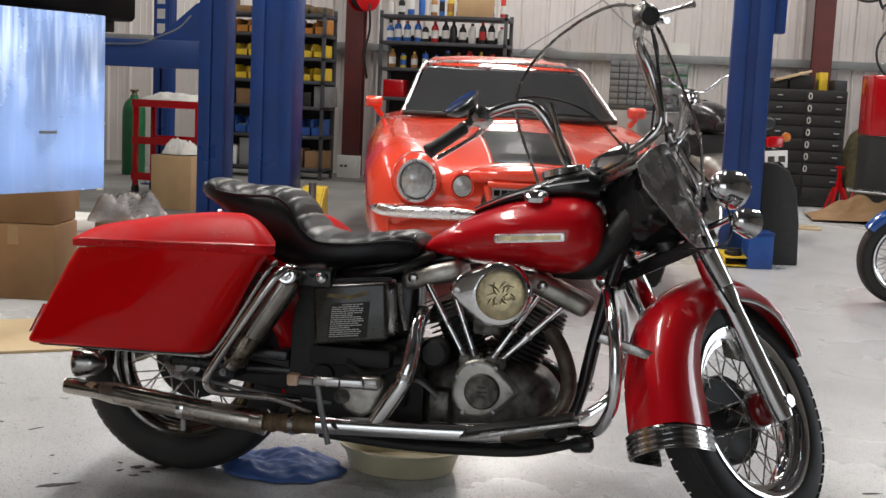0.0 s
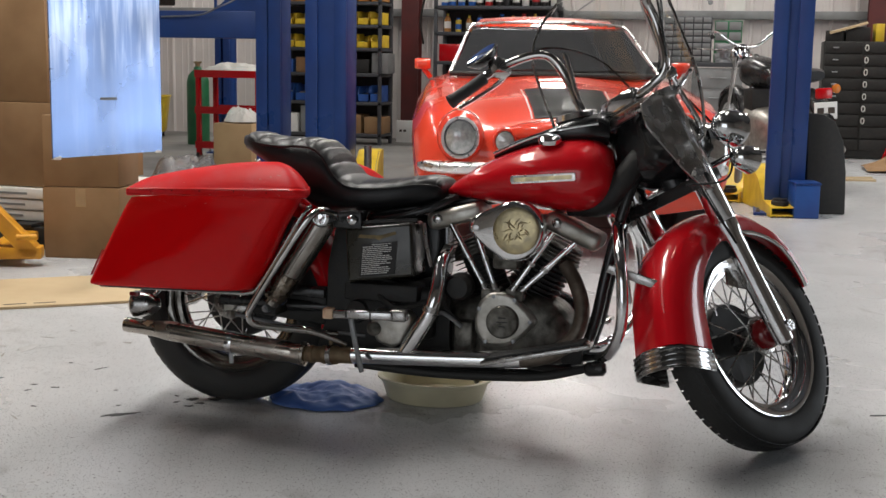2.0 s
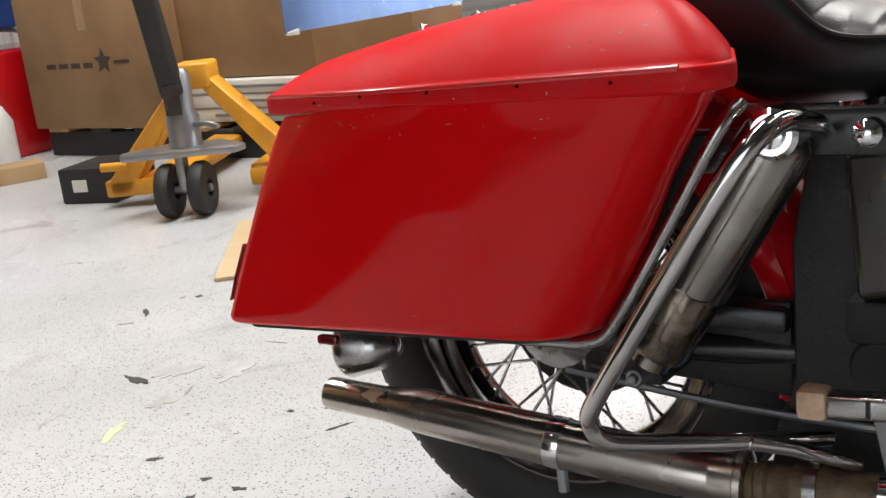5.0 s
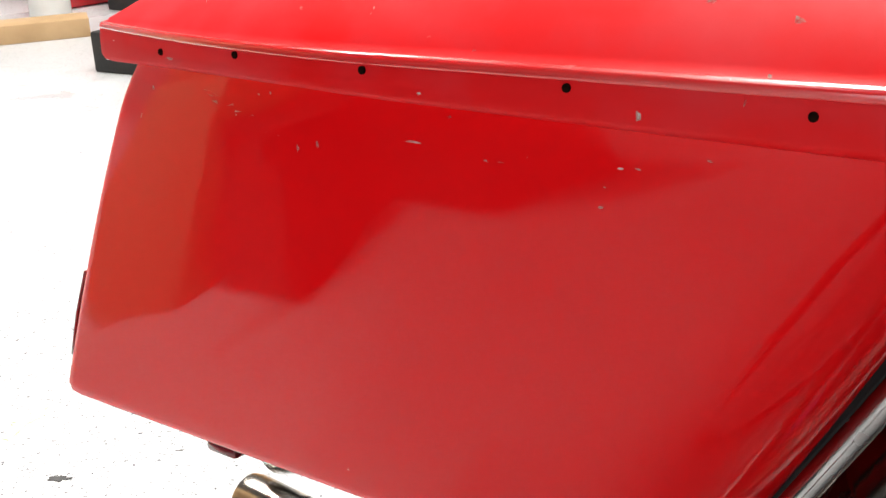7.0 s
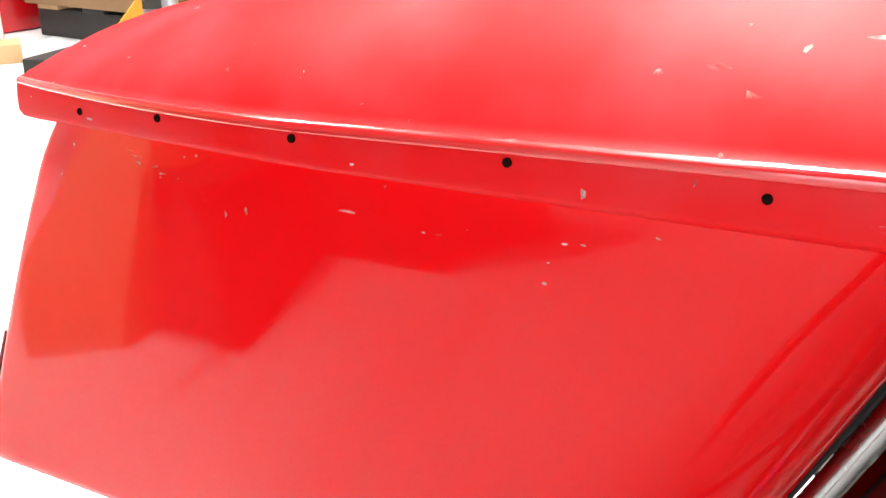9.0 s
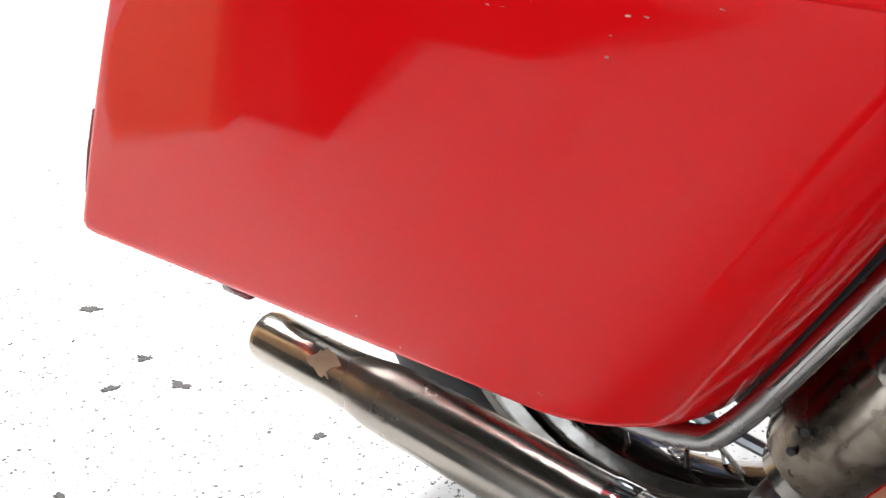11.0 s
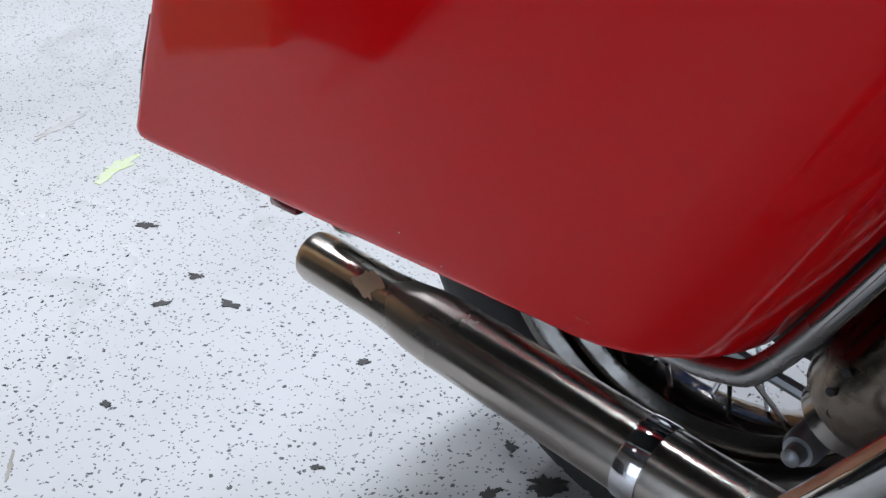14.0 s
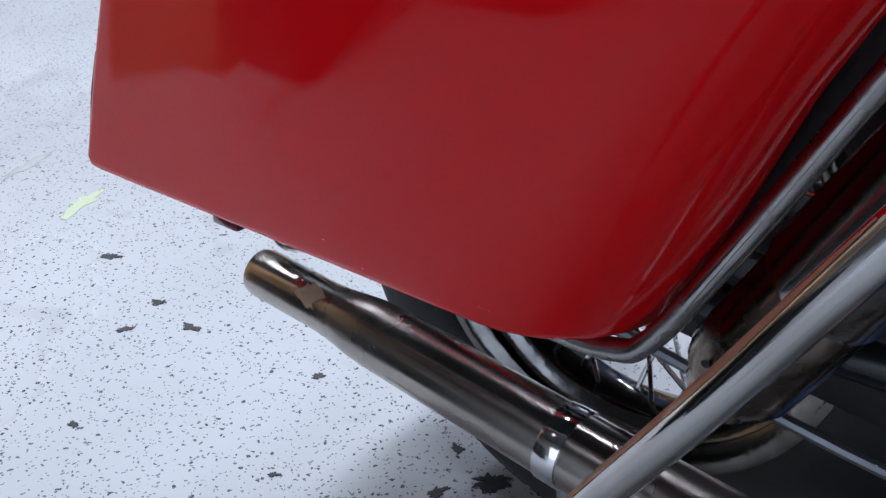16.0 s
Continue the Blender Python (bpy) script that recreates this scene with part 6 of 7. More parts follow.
floor_arm(P3, (1.60, 6.15), (1.79, 5.27))
floor_arm(P3, (1.55, 6.60), (1.40, 6.10))
floor_arm(P2, (-1.50, 6.30), (-1.38, 5.62))
pan_ = thing("trim_panel", pose(2.08, 5.58, 0.0, -6, 0, 14), "tall black upholstered panel leaning on the lift column", "panel")
part("panel", bevelled(slab(bmesh.new(), [(-0.13, 0.0), (0.155, 0.0), (0.155, 0.30), (0.13, 0.52), (0.07, 0.66), (-0.02, 0.71), (-0.13, 0.72)], 0.05, lambda a, b, c: (a, c, b + 0.002)), 0.012, 3), BLACK_FLAT, pan_)
pb = thing("parts_box", pose(1.93, 5.38, 0, 0, 0, 12), "small dark blue steel parts box on the floor", "box")
part("body", bevelled(boxbm(0, 0, 0.115, 0.17, 0.2, 0.23), 0.008), BLUE_BIN, pb)
part("lid", bevelled(boxbm(0, 0, 0.24, 0.18, 0.21, 0.02), 0.005), BLUE_POST, pb)

# black vehicle held up on the raised arm
vb = thing("raised_vehicle", pose(-3.80, 5.35, 1.50), "glossy black vehicle body raised on the lift arm", "vehicle")
part("body", bevelled(boxbm(-0.75, 0.9, 0.95, 2.2, 1.75, 1.72), 0.05, 3), CAR_BLACK, vb, "glossy black body panel")
part("window", bevelled(boxbm(-0.6, 0.02, 0.80, 1.35, 0.02, 0.34), 0.03, 2), GLASS_DARK, vb, "dark tinted window")
part("window_trim", tubebm([(-0.9, 0.008, 0.62), (0.04, 0.008, 0.62), (0.07, 0.008, 0.68), (0.06, 0.008, 0.92), (-0.02, 0.008, 0.98), (-0.9, 0.008, 0.98)], 0.008, 6, 4), CHROME_DULL, vb, "thin bright window strip")
part("sill_strip", boxbm(-0.7, 0.012, 0.36, 1.9, 0.02, 0.025, 0.005), CHROME_DULL, vb, "")
part("underframe", boxbm(-0.75, 0.9, 0.05, 1.9, 1.5, 0.12, 0.01), BLACK_FLAT, vb, "")


# ---- shelving and the things on it ----
def shelf_unit(x0, x1, y, depth, levels, top, label):
    t = thing("shelf_unit", pose((x0 + x1) / 2, y, 0), label, "shelf", "steel shelving")
    w = x1 - x0
    for sx in (-1, 1):
        for sy in (-1, 1):
            part("upright", boxbm(sx * (w / 2 - 0.02), sy * (depth / 2 - 0.02), top / 2, 0.04, 0.04, top, 0.004), DARK_GREY, t)
    for z in levels:
        bm = boxbm(0, 0, z - 0.02, w, depth, 0.04, 0.004)
        part("shelf", bm, DARK_GREY, t, "dark steel shelf")
    part("back_panel", boxbm(0, depth / 2 + 0.004, top / 2 - 0.1, w, 0.006, top - 0.3), BLACK_FLAT, t, "dark back panel")
    return t


shelf_unit(-4.15, -2.72, 10.85, 0.5, (0.14, 0.52, 0.86, 1.16, 1.43, 1.70, 1.93), 2.0, "dark steel shelf unit full of coloured parts bins")
shelf_unit(-2.08, -0.60, 10.85, 0.5, (0.14, 0.60, 1.02, 1.36, 1.66, 1.96), 2.0, "dark steel shelf unit lined with bottles and cans")


def bin_thing(x, y, z, w, d, h, material, label):
    t = thing("parts_bin", pose(x, y, z), label, "bin", "stacked parts bins")
    bm = bmesh.new()
    slab(bm, [(-d / 2, 0), (d / 2, 0), (d / 2, h), (-d / 2 + 0.05, h), (-d / 2, h * 0.5)], 0.006, lambda a, b, c: (-w / 2 + c, a, b))
    slab(bm, [(-d / 2, 0), (d / 2, 0), (d / 2, h), (-d / 2 + 0.05, h), (-d / 2, h * 0.5)], 0.006, lambda a, b, c: (w / 2 - 0.006 + c, a, b))
    box(bm, 0, -d / 2 + 0.004, h * 0.25, w, 0.008, h * 0.5)
    box(bm, 0, d / 2 - 0.004, h / 2, w, 0.008, h)
    box(bm, 0, 0, 0.004, w, d, 0.008)
    part("tray", bm, material, t, flat=True)
    part("contents", rough_up(boxbm(0, 0.02, h * 0.3, w * 0.85, d * 0.8, h * 0.5, 0.02), 0.02, 14, x), STEEL, t, "small metal parts")
    return t


random.seed(11)
for z, mt, lb, h in ((1.70, mat("orange_plastic", (0.5, 0.2, 0.03), 0.5), "orange plastic parts bin", 0.17), (1.43, YELLOW, "yellow plastic parts bin", 0.17), (1.16, YELLOW, "yellow plastic parts bin", 0.17), (0.52, BLUE_BIN, "blue plastic parts bin", 0.22)):
    for k in range(9):
        x = -4.06 + 0.158 * k + random.uniform(-0.01, 0.01)
        bin_thing(x, 10.78, z, 0.14, 0.30, h * random.uniform(0.8, 1.0), mt, lb)


def carton(x, y, z, w, d, h, material, label, turn=0, cat="box", tape=False, mark=0, group=""):
    t = thing("cardboard_box" if cat == "box" else cat, pose(x, y, z, 0, 0, turn), label, cat, group)
    bm = boxbm(0, 0, h / 2, w, d, h, 0.006)
    part("carton", bm, material, t)
    part("flap_seam", boxbm(0, 0, h + 0.0015, w * 0.99, 0.004, 0.003), INK, t)
    if tape:
        part("tape", boxbm(0, -d / 2 - 0.001, h * 0.86, 0.055, 0.002, h * 0.26), TAPE, t, "strip of packing tape")
        part("tape", boxbm(0, 0, h + 0.003, 0.055, d, 0.002), TAPE, t, "strip of packing tape")
    for k in range(mark):
        part("print_bar", boxbm(-w * 0.28 + 0.2 * w * k, -d / 2 - 0.001, h * 0.55, 0.13 * w, 0.002, h * 0.10), INK, t)
    return t


for k in range(6):
    carton(-3.95 + 0.24 * k, 10.8, 0.86, 0.20, 0.3, random.uniform(0.14, 0.24), random.choice((GREY, BLUE_BIN, BLACK_FLAT, CARD)), "small stored parts box on a dark shelf", 0, "parts box", group="boxes on shelves")
for k in range(5):
    carton(-3.9 + 0.27 * k, 10.8, 0.14, 0.23, 0.34, random.uniform(0.2, 0.32), random.choice((GREY, BLACK_FLAT, CARD, WHITE)), "dusty parts box on the lowest shelf", 0, "parts box", group="boxes on shelves")
for k in range(6):
    carton(-3.98 + 0.23 * k, 10.8, 1.93, 0.19, 0.28, random.uniform(0.07, 0.18), random.choice((CARD, BLACK_FLAT, CART_RED, RUST)), "low box on top of the shelving", 0, "parts box", group="boxes on shelves")


def bottle(x, y, z, r, h, material, cap, kind=0):
    t = thing("bottle", pose(x, y, z), "plastic workshop fluid bottle standing on a steel shelf" if kind == 0 else "slim spray can standing on a steel shelf", "bottle", "bottles on the shelf")
    if kind == 0:
        part("body", lathebm([(r * 0.9, 0), (r, 0.01), (r, h * 0.62), (r * 0.8, h * 0.76), (r * 0.4, h * 0.85), (r * 0.36, h * 0.90)], (0, 0, 0), (0, 0, 1), 14), material, t)
        part("cap", lathebm([(r * 0.42, h * 0.88), (r * 0.42, h), (r * 0.1, h)], (0, 0, 0), (0, 0, 1), 12), cap, t)
    else:
        part("body", lathebm([(r, 0), (r, h * 0.82), (r * 0.7, h * 0.88)], (0, 0, 0), (0, 0, 1), 14), material, t)
        part("cap", lathebm([(r * 0.62, h * 0.87), (r * 0.62, h), (r * 0.5, h)], (0, 0, 0), (0, 0, 1), 12), cap, t)
    part("paper_label", lathebm([(r * 1.012, h * 0.2), (r * 1.014, h * 0.22), (r * 1.014, h * 0.55), (r * 1.012, h * 0.57)], (0, 0, 0), (0, 0, 1), 14, caps=False), PAPER if random.random() < 0.6 else cap, t, "printed paper label")
    return t


BOT = [mat("bottle_" + n, c, 0.35) for n, c in (("blue", (0.03, 0.14, 0.5)), ("red", (0.5, 0.02, 0.02)), ("black", (0.02, 0.02, 0.02)), ("white", (0.7, 0.7, 0.68)), ("yellow", (0.7, 0.5, 0.05)), ("amber", (0.45, 0.2, 0.05)))]
for k in range(13):
    col = BOT[0] if k < 4 else random.choice((BOT[2], BOT[2], BOT[3], BOT[1]))
    bottle(-1.99 + 0.108 * k + random.uniform(-0.012, 0.012), 10.74, 1.66, 0.043, random.uniform(0.20, 0.25), col, random.choice((BOT[2], BOT[3], BOT[1])))
for k in range(12):
    bottle(-1.97 + 0.115 * k + random.uniform(-0.02, 0.02), 10.76 + random.uniform(-0.06, 0.06), 1.96, random.uniform(0.03, 0.042), random.uniform(0.17, 0.34), random.choice(BOT), random.choice(BOT), k % 2)
for k in range(10):
    bottle(-1.95 + 0.13 * k, 10.76, 1.36, random.uniform(0.035, 0.045), random.uniform(0.16, 0.24), random.choice(BOT), random.choice(BOT), k % 2)
carton(-1.0, 10.8, 1.96, 0.42, 0.3, 0.24, CARD_LIGHT, "open pale cardboard box on top of the bottle shelf", 8)
carton(-1.9, 10.8, 1.02, 0.25, 0.3, 0.2, CART_RED, "red boxed part on the bottle shelf", 0, "parts box")
carton(-1.5, 10.8, 0.60, 0.4, 0.3, 0.3, CARD, "cardboard box on the bottle shelf", 0)
carton(-2.60, 11.4, 0.0, 0.26, 0.2, 0.27, WHITE, "white printed carton on the floor by the column", 4, "carton", mark=2)

# hose reel on the column
hr = thing("hose_reel", pose(-2.50, 11.45, 2.22), "red hose reel fixed to the steel column", "hose reel")
part("drum", lathebm([(0.03, -0.09), (0.19, -0.085), (0.19, -0.075), (0.11, -0.07), (0.11, 0.07), (0.19, 0.075), (0.19, 0.085), (0.03, 0.09)], (0, 0, 0), (0.8, -0.6, 0), 28), CART_RED, hr)
part("hose", spin([(0.11, -0.065), (0.165, -0.06), (0.165, 0.06), (0.11, 0.065)], (0, 0, 0), (0.8, -0.6, 0), 28), BLACK_FLAT, hr, "coiled black hose")
part("bracket", boxbm(-0.08, 0.10, 0, 0.1, 0.14, 0.16, 0.01), STEEL, hr)
part("hose_tail", tubebm([(0.1, -0.1, -0.1), (0.12, -0.12, -0.4), (0.06, -0.1, -0.7), (0.1, -0.1, -1.0)], 0.014, 8, 6), BLACK_FLAT, hr)

# crossed bracing cables on the far wall
for p, q in (((-0.9, 11.10, 3.28), (1.036, 11.10, 1.766)), ((1.9, 11.13, 3.34), (-0.64, 11.13, 1.60))):
    t = thing("bracing_cable", pose(0, 0, 0), "thin taut steel bracing cable crossing the ribbed wall", "cable", "wall bracing")
    part("cable", rodbm((p[0], p[1] + 0.75, p[2]), (q[0], q[1] + 0.75, q[2]), 0.008, seg=8), STEEL, t)
    part("eye", lathebm([(0.02, -0.02), (0.03, 0), (0.02, 0.02)], (q[0], q[1] + 0.76, q[2]), (0, 1, 0), 12), STEEL, t)

# ---- bench, cabinet and things along the far wall ----
wb = thing("workbench", pose(1.22, 10.6, 0), "grey steel workbench with a drawer pedestal", "workbench")
part("top", bevelled(boxbm(-0.1, 0, 1.03, 1.9, 0.7, 0.05), 0.006), DARK_GREY, wb, "dark worn bench top")
for x in (-1.0, 0.8):
    part("leg", boxbm(x, 0, 0.5, 0.06, 0.6, 1.0, 0.006), GREY, wb)
ped = part("drawer_pedestal", bevelled(boxbm(-0.02, -0.02, 0.64, 0.52, 0.62, 0.70), 0.008), GREY, wb, "grey drawer pedestal")
for k in range(3):
    dr = part("drawer", bevelled(boxbm(-0.02, -0.335, 0.43 + 0.22 * k, 0.46, 0.02, 0.19), 0.005), GREY, ped, "grey steel drawer")
    bm = tubebm([(-0.10, -0.345, 0.45 + 0.22 * k), (-0.09, -0.37, 0.45 + 0.22 * k), (0.05, -0.37, 0.45 + 0.22 * k), (0.06, -0.345, 0.45 + 0.22 * k)], 0.007, 6, 3)
    part("pull", bm, STEEL, ped)


def organiser(x, y, z, w, h, rows, cols, material, label):
    t = thing("drawer_organiser", pose(x, y, z), label, "organiser", "small parts cabinets")
    part("case", bevelled(boxbm(0, 0, h / 2, w, 0.22, h), 0.005), material, t)
    first = None
    for r in range(rows):
        for c in range(cols):
            dw, dh = w / cols, h / rows
            m = Matrix.Translation((-w / 2 + dw * (c + 0.5), -0.113, dh * (r + 0.5)))
            if first is None:
                first = part("drawer_front", boxbm(0, 0, 0, dw * 0.86, 0.012, dh * 0.78, 0.002), GREY, t)
                first.matrix_basis = m
            else:
                shared("drawer_front", first, m, t)
    return t


organiser(0.85, 10.75, 1.055, 0.50, 0.50, 7, 5, DARK_GREY, "dark cabinet of small parts drawers on the bench")
organiser(1.28, 10.78, 1.055, 0.30, 0.46, 4, 2, GREEN, "green cabinet of small drawers on the bench")
vs = thing("bench_vise", pose(1.25, 10.35, 1.055), "worn steel bench vise on the workbench", "vise")
part("base", lathebm([(0.09, 0), (0.085, 0.03), (0.05, 0.05), (0.05, 0.10)], (0, 0, 0), (0, 0, 1), 20), STEEL, vs)
part("jaw", bevelled(boxbm(0.0, -0.02, 0.15, 0.15, 0.20, 0.10), 0.01), STEEL, vs)
part("screw", rodbm((0, -0.12, 0.13), (0, -0.28, 0.13), 0.016, seg=10), CHROME_DULL, vs)
part("handle", rodbm((-0.28, -0.26, 0.14), (0.10, -0.26, 0.13), 0.009, seg=8), CHROME_DULL, vs)
pn = thing("paper_notice", pose(1.33, 11.93, 1.52), "white paper notice pinned on the ribbed wall", "paper")
part("sheet", boxbm(0, -0.02, 0.14, 0.22, 0.004, 0.30), PAPER, pn)

tc = thing("tool_cabinet", pose(2.76, 11.33, 0), "tall black drawer cabinet with pale label tags", "tool cabinet")
part("case", bevelled(boxbm(0, 0, 0.66, 0.86, 0.55, 1.30), 0.01), BLACK_FLAT, tc)
for k in range(9):
    z = 0.10 + 0.135 * k
    for x, w in ((-0.215, 0.40), (0.215, 0.40)):
        d = part("drawer", bevelled(boxbm(x, -0.285, z + 0.06, w, 0.02, 0.118), 0.004), BLACK_FLAT, tc, "black drawer front")
    ring = [(0.028 * math.cos(2 * math.pi * q / 12) * 0.62 + 0.03, -0.302, z + 0.06 + 0.032 * math.sin(2 * math.pi * q / 12)) for q in range(13)]
    if k > 1:
        part("label_tag", tubebm(ring, 0.006, 6, 2, caps=False), PAPER, tc, "pale oval tag")
    for x in (-0.30, 0.34):
        part("drawer_pull", rodbm((x - 0.03, -0.302, z + 0.06), (x + 0.03, -0.302, z + 0.06), 0.008, seg=8), STEEL, tc)
for k, (x, w, h, mt) in enumerate(((-0.3, 0.2, 0.12, BLACK_FLAT), (-0.06, 0.26, 0.16, BLACK_FLAT), (0.16, 0.09, 0.20, YELLOW), (0.34, 0.14, 0.12, DARK_GREY))):
    carton(2.76 + x, 11.28, 1.31, w, 0.25, h, mt, "tool case set on top of the black cabinet", 6 * k - 8, "tool case", group="cases on the cabinet")
lp = thing("loose_bar", pose(2.59, 11.13, 1.46, 0, -16, 8), "pale wooden bar lying over the tool cases", "bar")
part("bar", boxbm(0, 0, 0.0, 0.42, 0.05, 0.03, 0.004), PLYWOOD, lp)
dm = thing("red_cabinet", pose(3.50, 9.75, 0, 0, 0, 6), "red steel cabinet with white lettering blocks", "cabinet")
part("base", bevelled(boxbm(0, 0, 0.43, 0.60, 0.44, 0.84), 0.01), BLACK_FLAT, dm, "dark lower cabinet")
part("case", bevelled(boxbm(0, 0, 1.16, 0.62, 0.45, 0.60), 0.02, 3), CART_RED, dm, "red upper chest")
part("door", bevelled(boxbm(0, -0.232, 1.16, 0.57, 0.016, 0.54), 0.006), CART_RED, dm, "red cabinet door")
part("door_pull", rodbm((0.22, -0.25, 1.1), (0.22, -0.25, 1.2), 0.01, seg=8), STEEL, dm)
for k in range(2):
    part("letter_block", boxbm(-0.02, -0.2425, 1.07 - 0.10 * k, 0.20, 0.004, 0.06), WHITE, dm)
gb = thing("bushy_bundle", pose(3.40, 11.35, 0.0), "dull olive bag of rags slumped by the cabinet", "bag")
part("bag", rough_up(blob([(-0.2, 0, 0.05, 0.3, 0.5), (-0.12, 0, 0.16, 0.0, 0.85), (0.05, 0, 0.18, 0.0, 0.98), (0.2, 0, 0.1, 0.0, 0.7)], 2.2, 20), 0.06, 6, 2), mat("olive_cloth", (0.12, 0.10, 0.05), 0.9, 0, (0.07, 0.06, 0.03), 20, 0.4, 60), gb)


def jack_stand(x, y, turn):
    t = thing("jack_stand", pose(x, y, 0, 0, 0, turn) @ Matrix.Diagonal((0.9, 0.9, 0.66, 1)), "bright red steel jack stand on the floor", "jack stand", "red jack stands")
    for sx in (-1, 1):
        for sy in (-1, 1):
            part("leg", boxbm(sx * 0.08, sy * 0.08, 0.20, 0.035, 0.035, 0.42, 0.003, Matrix.Rotation(radians(sx * -12), 4, "Y") @ Matrix.Rotation(radians(sy * 12), 4, "X")), CART_RED, t)
    part("sleeve", boxbm(0, 0, 0.42, 0.07, 0.07, 0.16, 0.004), CART_RED, t)
    part("post", boxbm(0, 0, 0.56, 0.045, 0.045, 0.34, 0.004), CART_RED, t)
    part("saddle", boxbm(0, 0, 0.735, 0.11, 0.06, 0.03, 0.006), CART_RED, t)


jack_stand(3.12, 10.65, 10)
jack_stand(3.36, 10.78, -15)
kp = thing("kraft_paper", pose(3.28, 9.55, 0), "crumpled brown kraft paper heaped on the floor", "paper")
g = bmesh.new()
bmesh.ops.create_grid(g, x_segments=40, y_segments=22, size=0.5)
for v in g.verts:
    q = Vector((v.co.x * 3.1, v.co.y * 3.4, 1.3))
    v.co = Vector((v.co.x * 1.15, v.co.y * 0.7, 0.02 + max(0.0, 1 - (v.co.x / 0.52) ** 2) * max(0.0, 1 - (v.co.y / 0.52) ** 2) * (0.20 + 0.16 * noise.noise(q) + 0.06 * noise.noise(q * 3.1))))
bmesh.ops.solidify(g, geom=g.faces[:], thickness=0.004)
part("sheet", g, CARD, kp, flat=True)
ps = thing("steel_pipe", pose(3.45, 9.35, 0.30, 0, 4, 12), "bright steel pipe resting on the brown paper", "pipe")
part("pipe", rodbm((-0.45, 0, 0), (0.6, 0, 0), 0.022, seg=14), CHROME_DULL, ps)
for x, y, a, L in ((2.45, 8.3, 8, 0.5), (2.52, 8.5, 24, 0.35)):
    t = thing("wood_offcut", pose(x, y, 0, 0, 0, a), "thin wooden offcut lying on the floor", "wood", "wood offcuts")
    part("strip", boxbm(0, 0, 0.01, L, 0.07, 0.02, 0.002), PLYWOOD, t)


# ---- other motorcycles ----
def plain_motorcycle(m, paint, label, tail=False):
    t = thing("motorcycle", m, label, "motorcycle")
    wire_wheel("front_wheel", t, (1.40, 0, 0.32), 0.32, 0.225, 0.09, None, "spoked wheel with chrome rim")
    wire_wheel("rear_wheel", t, (0, 0, 0.32), 0.32, 0.225, 0.10, None, "spoked wheel with chrome rim")
    arc_fender(t, "front_fender", (1.40, 0, 0.32), 0.355, 0.062, 35, 165, 0.04, 0.06, paint, "painted front fender")
    arc_fender(t, "rear_fender", (0, 0, 0.32), 0.365, 0.075, 20, 165, 0.05, 0.07, paint, "painted rear fender")
    for s in (-1, 1):
        part("fork_leg", rodbm((1.40, s * 0.085, 0.32), (1.13, s * 0.085, 0.90), 0.021, seg=14), CHROME, t, "chrome fork leg")
        part("shock", rodbm((0.03, s * 0.12, 0.34), (0.16, s * 0.12, 0.66), 0.026, seg=14), CHROME_DULL, t, "chrome shock")
        part("handlebar", tubebm([(1.10, 0, 0.96), (1.10, s * 0.10, 0.98), (1.08, s * 0.26, 1.08), (0.98, s * 0.36, 1.08), (0.90, s * 0.38, 1.06)], 0.0115, 10, 5), CHROME, t, "chrome handlebar")
        part("grip", rodbm((0.97, s * 0.362, 1.078), (0.86, s * 0.385, 1.052), 0.017, seg=12), GRIP, t, "rubber grip")
        part("indicator", lathebm([(0.02, -0.02), (0.032, 0), (0.03, 0.02), (0.002, 0.03)], (-0.14, s * 0.15, 0.68), (-1, 0, 0), 16), AMBER, t, "amber indicator")
        part("exhaust", tubebm([(0.95, s * 0.10, 0.45), (1.02, s * 0.13, 0.30), (0.8, s * 0.16, 0.22), (0.3, s * 0.17, 0.24), (-0.2, s * 0.17, 0.28)], [0.018, 0.018, 0.02, 0.034, 0.03], 12, 5), CHROME, t, "chrome exhaust")
    part("fuel_tank", blob(resample([(0.52, 0, 0.03, 0.72, 0.76), (0.60, 0, 0.09, 0.69, 0.84), (0.80, 0, 0.13, 0.67, 0.89), (1.0, 0, 0.12, 0.68, 0.90), (1.08, 0, 0.05, 0.74, 0.86)], 3), 2.4, 24), paint, t, "painted fuel tank")
    part("seat", blob(resample([(-0.12, 0, 0.08, 0.74, 0.80), (0.0, 0, 0.12, 0.72, 0.82), (0.3, 0, 0.12, 0.70, 0.79), (0.52, 0, 0.09, 0.69, 0.77), (0.58, 0, 0.04, 0.70, 0.74)], 3), 2.8, 20), LEATHER, t, "black seat")
    part("engine", blob([(0.45, 0, 0.10, 0.22, 0.45), (0.55, 0, 0.16, 0.20, 0.52), (0.85, 0, 0.16, 0.20, 0.55), (0.98, 0, 0.10, 0.24, 0.50)], 4, 24), ALU, t, "grey engine casing")
    part("cylinder_block", bevelled(boxbm(0.80, 0, 0.58, 0.18, 0.26, 0.18), 0.01), BLACK_FLAT, t, "finned cylinder block")
    part("frame", tubebm([(1.12, 0, 0.86), (0.95, 0.0, 0.66), (1.02, 0, 0.30), (0.9, 0, 0.18), (0.45, 0, 0.18), (0.36, 0, 0.40), (0.40, 0, 0.68), (0.0, 0, 0.70)], 0.018, 10, 5), BLACK, t, "black frame")
    part("headlight", lathebm([(0.03, -0.09), (0.08, -0.05), (0.095, 0.0), (0.09, 0.02), (0.002, 0.035)], (1.24, 0, 0.90), (1, 0, 0), 24), CHROME, t, "chrome headlight")
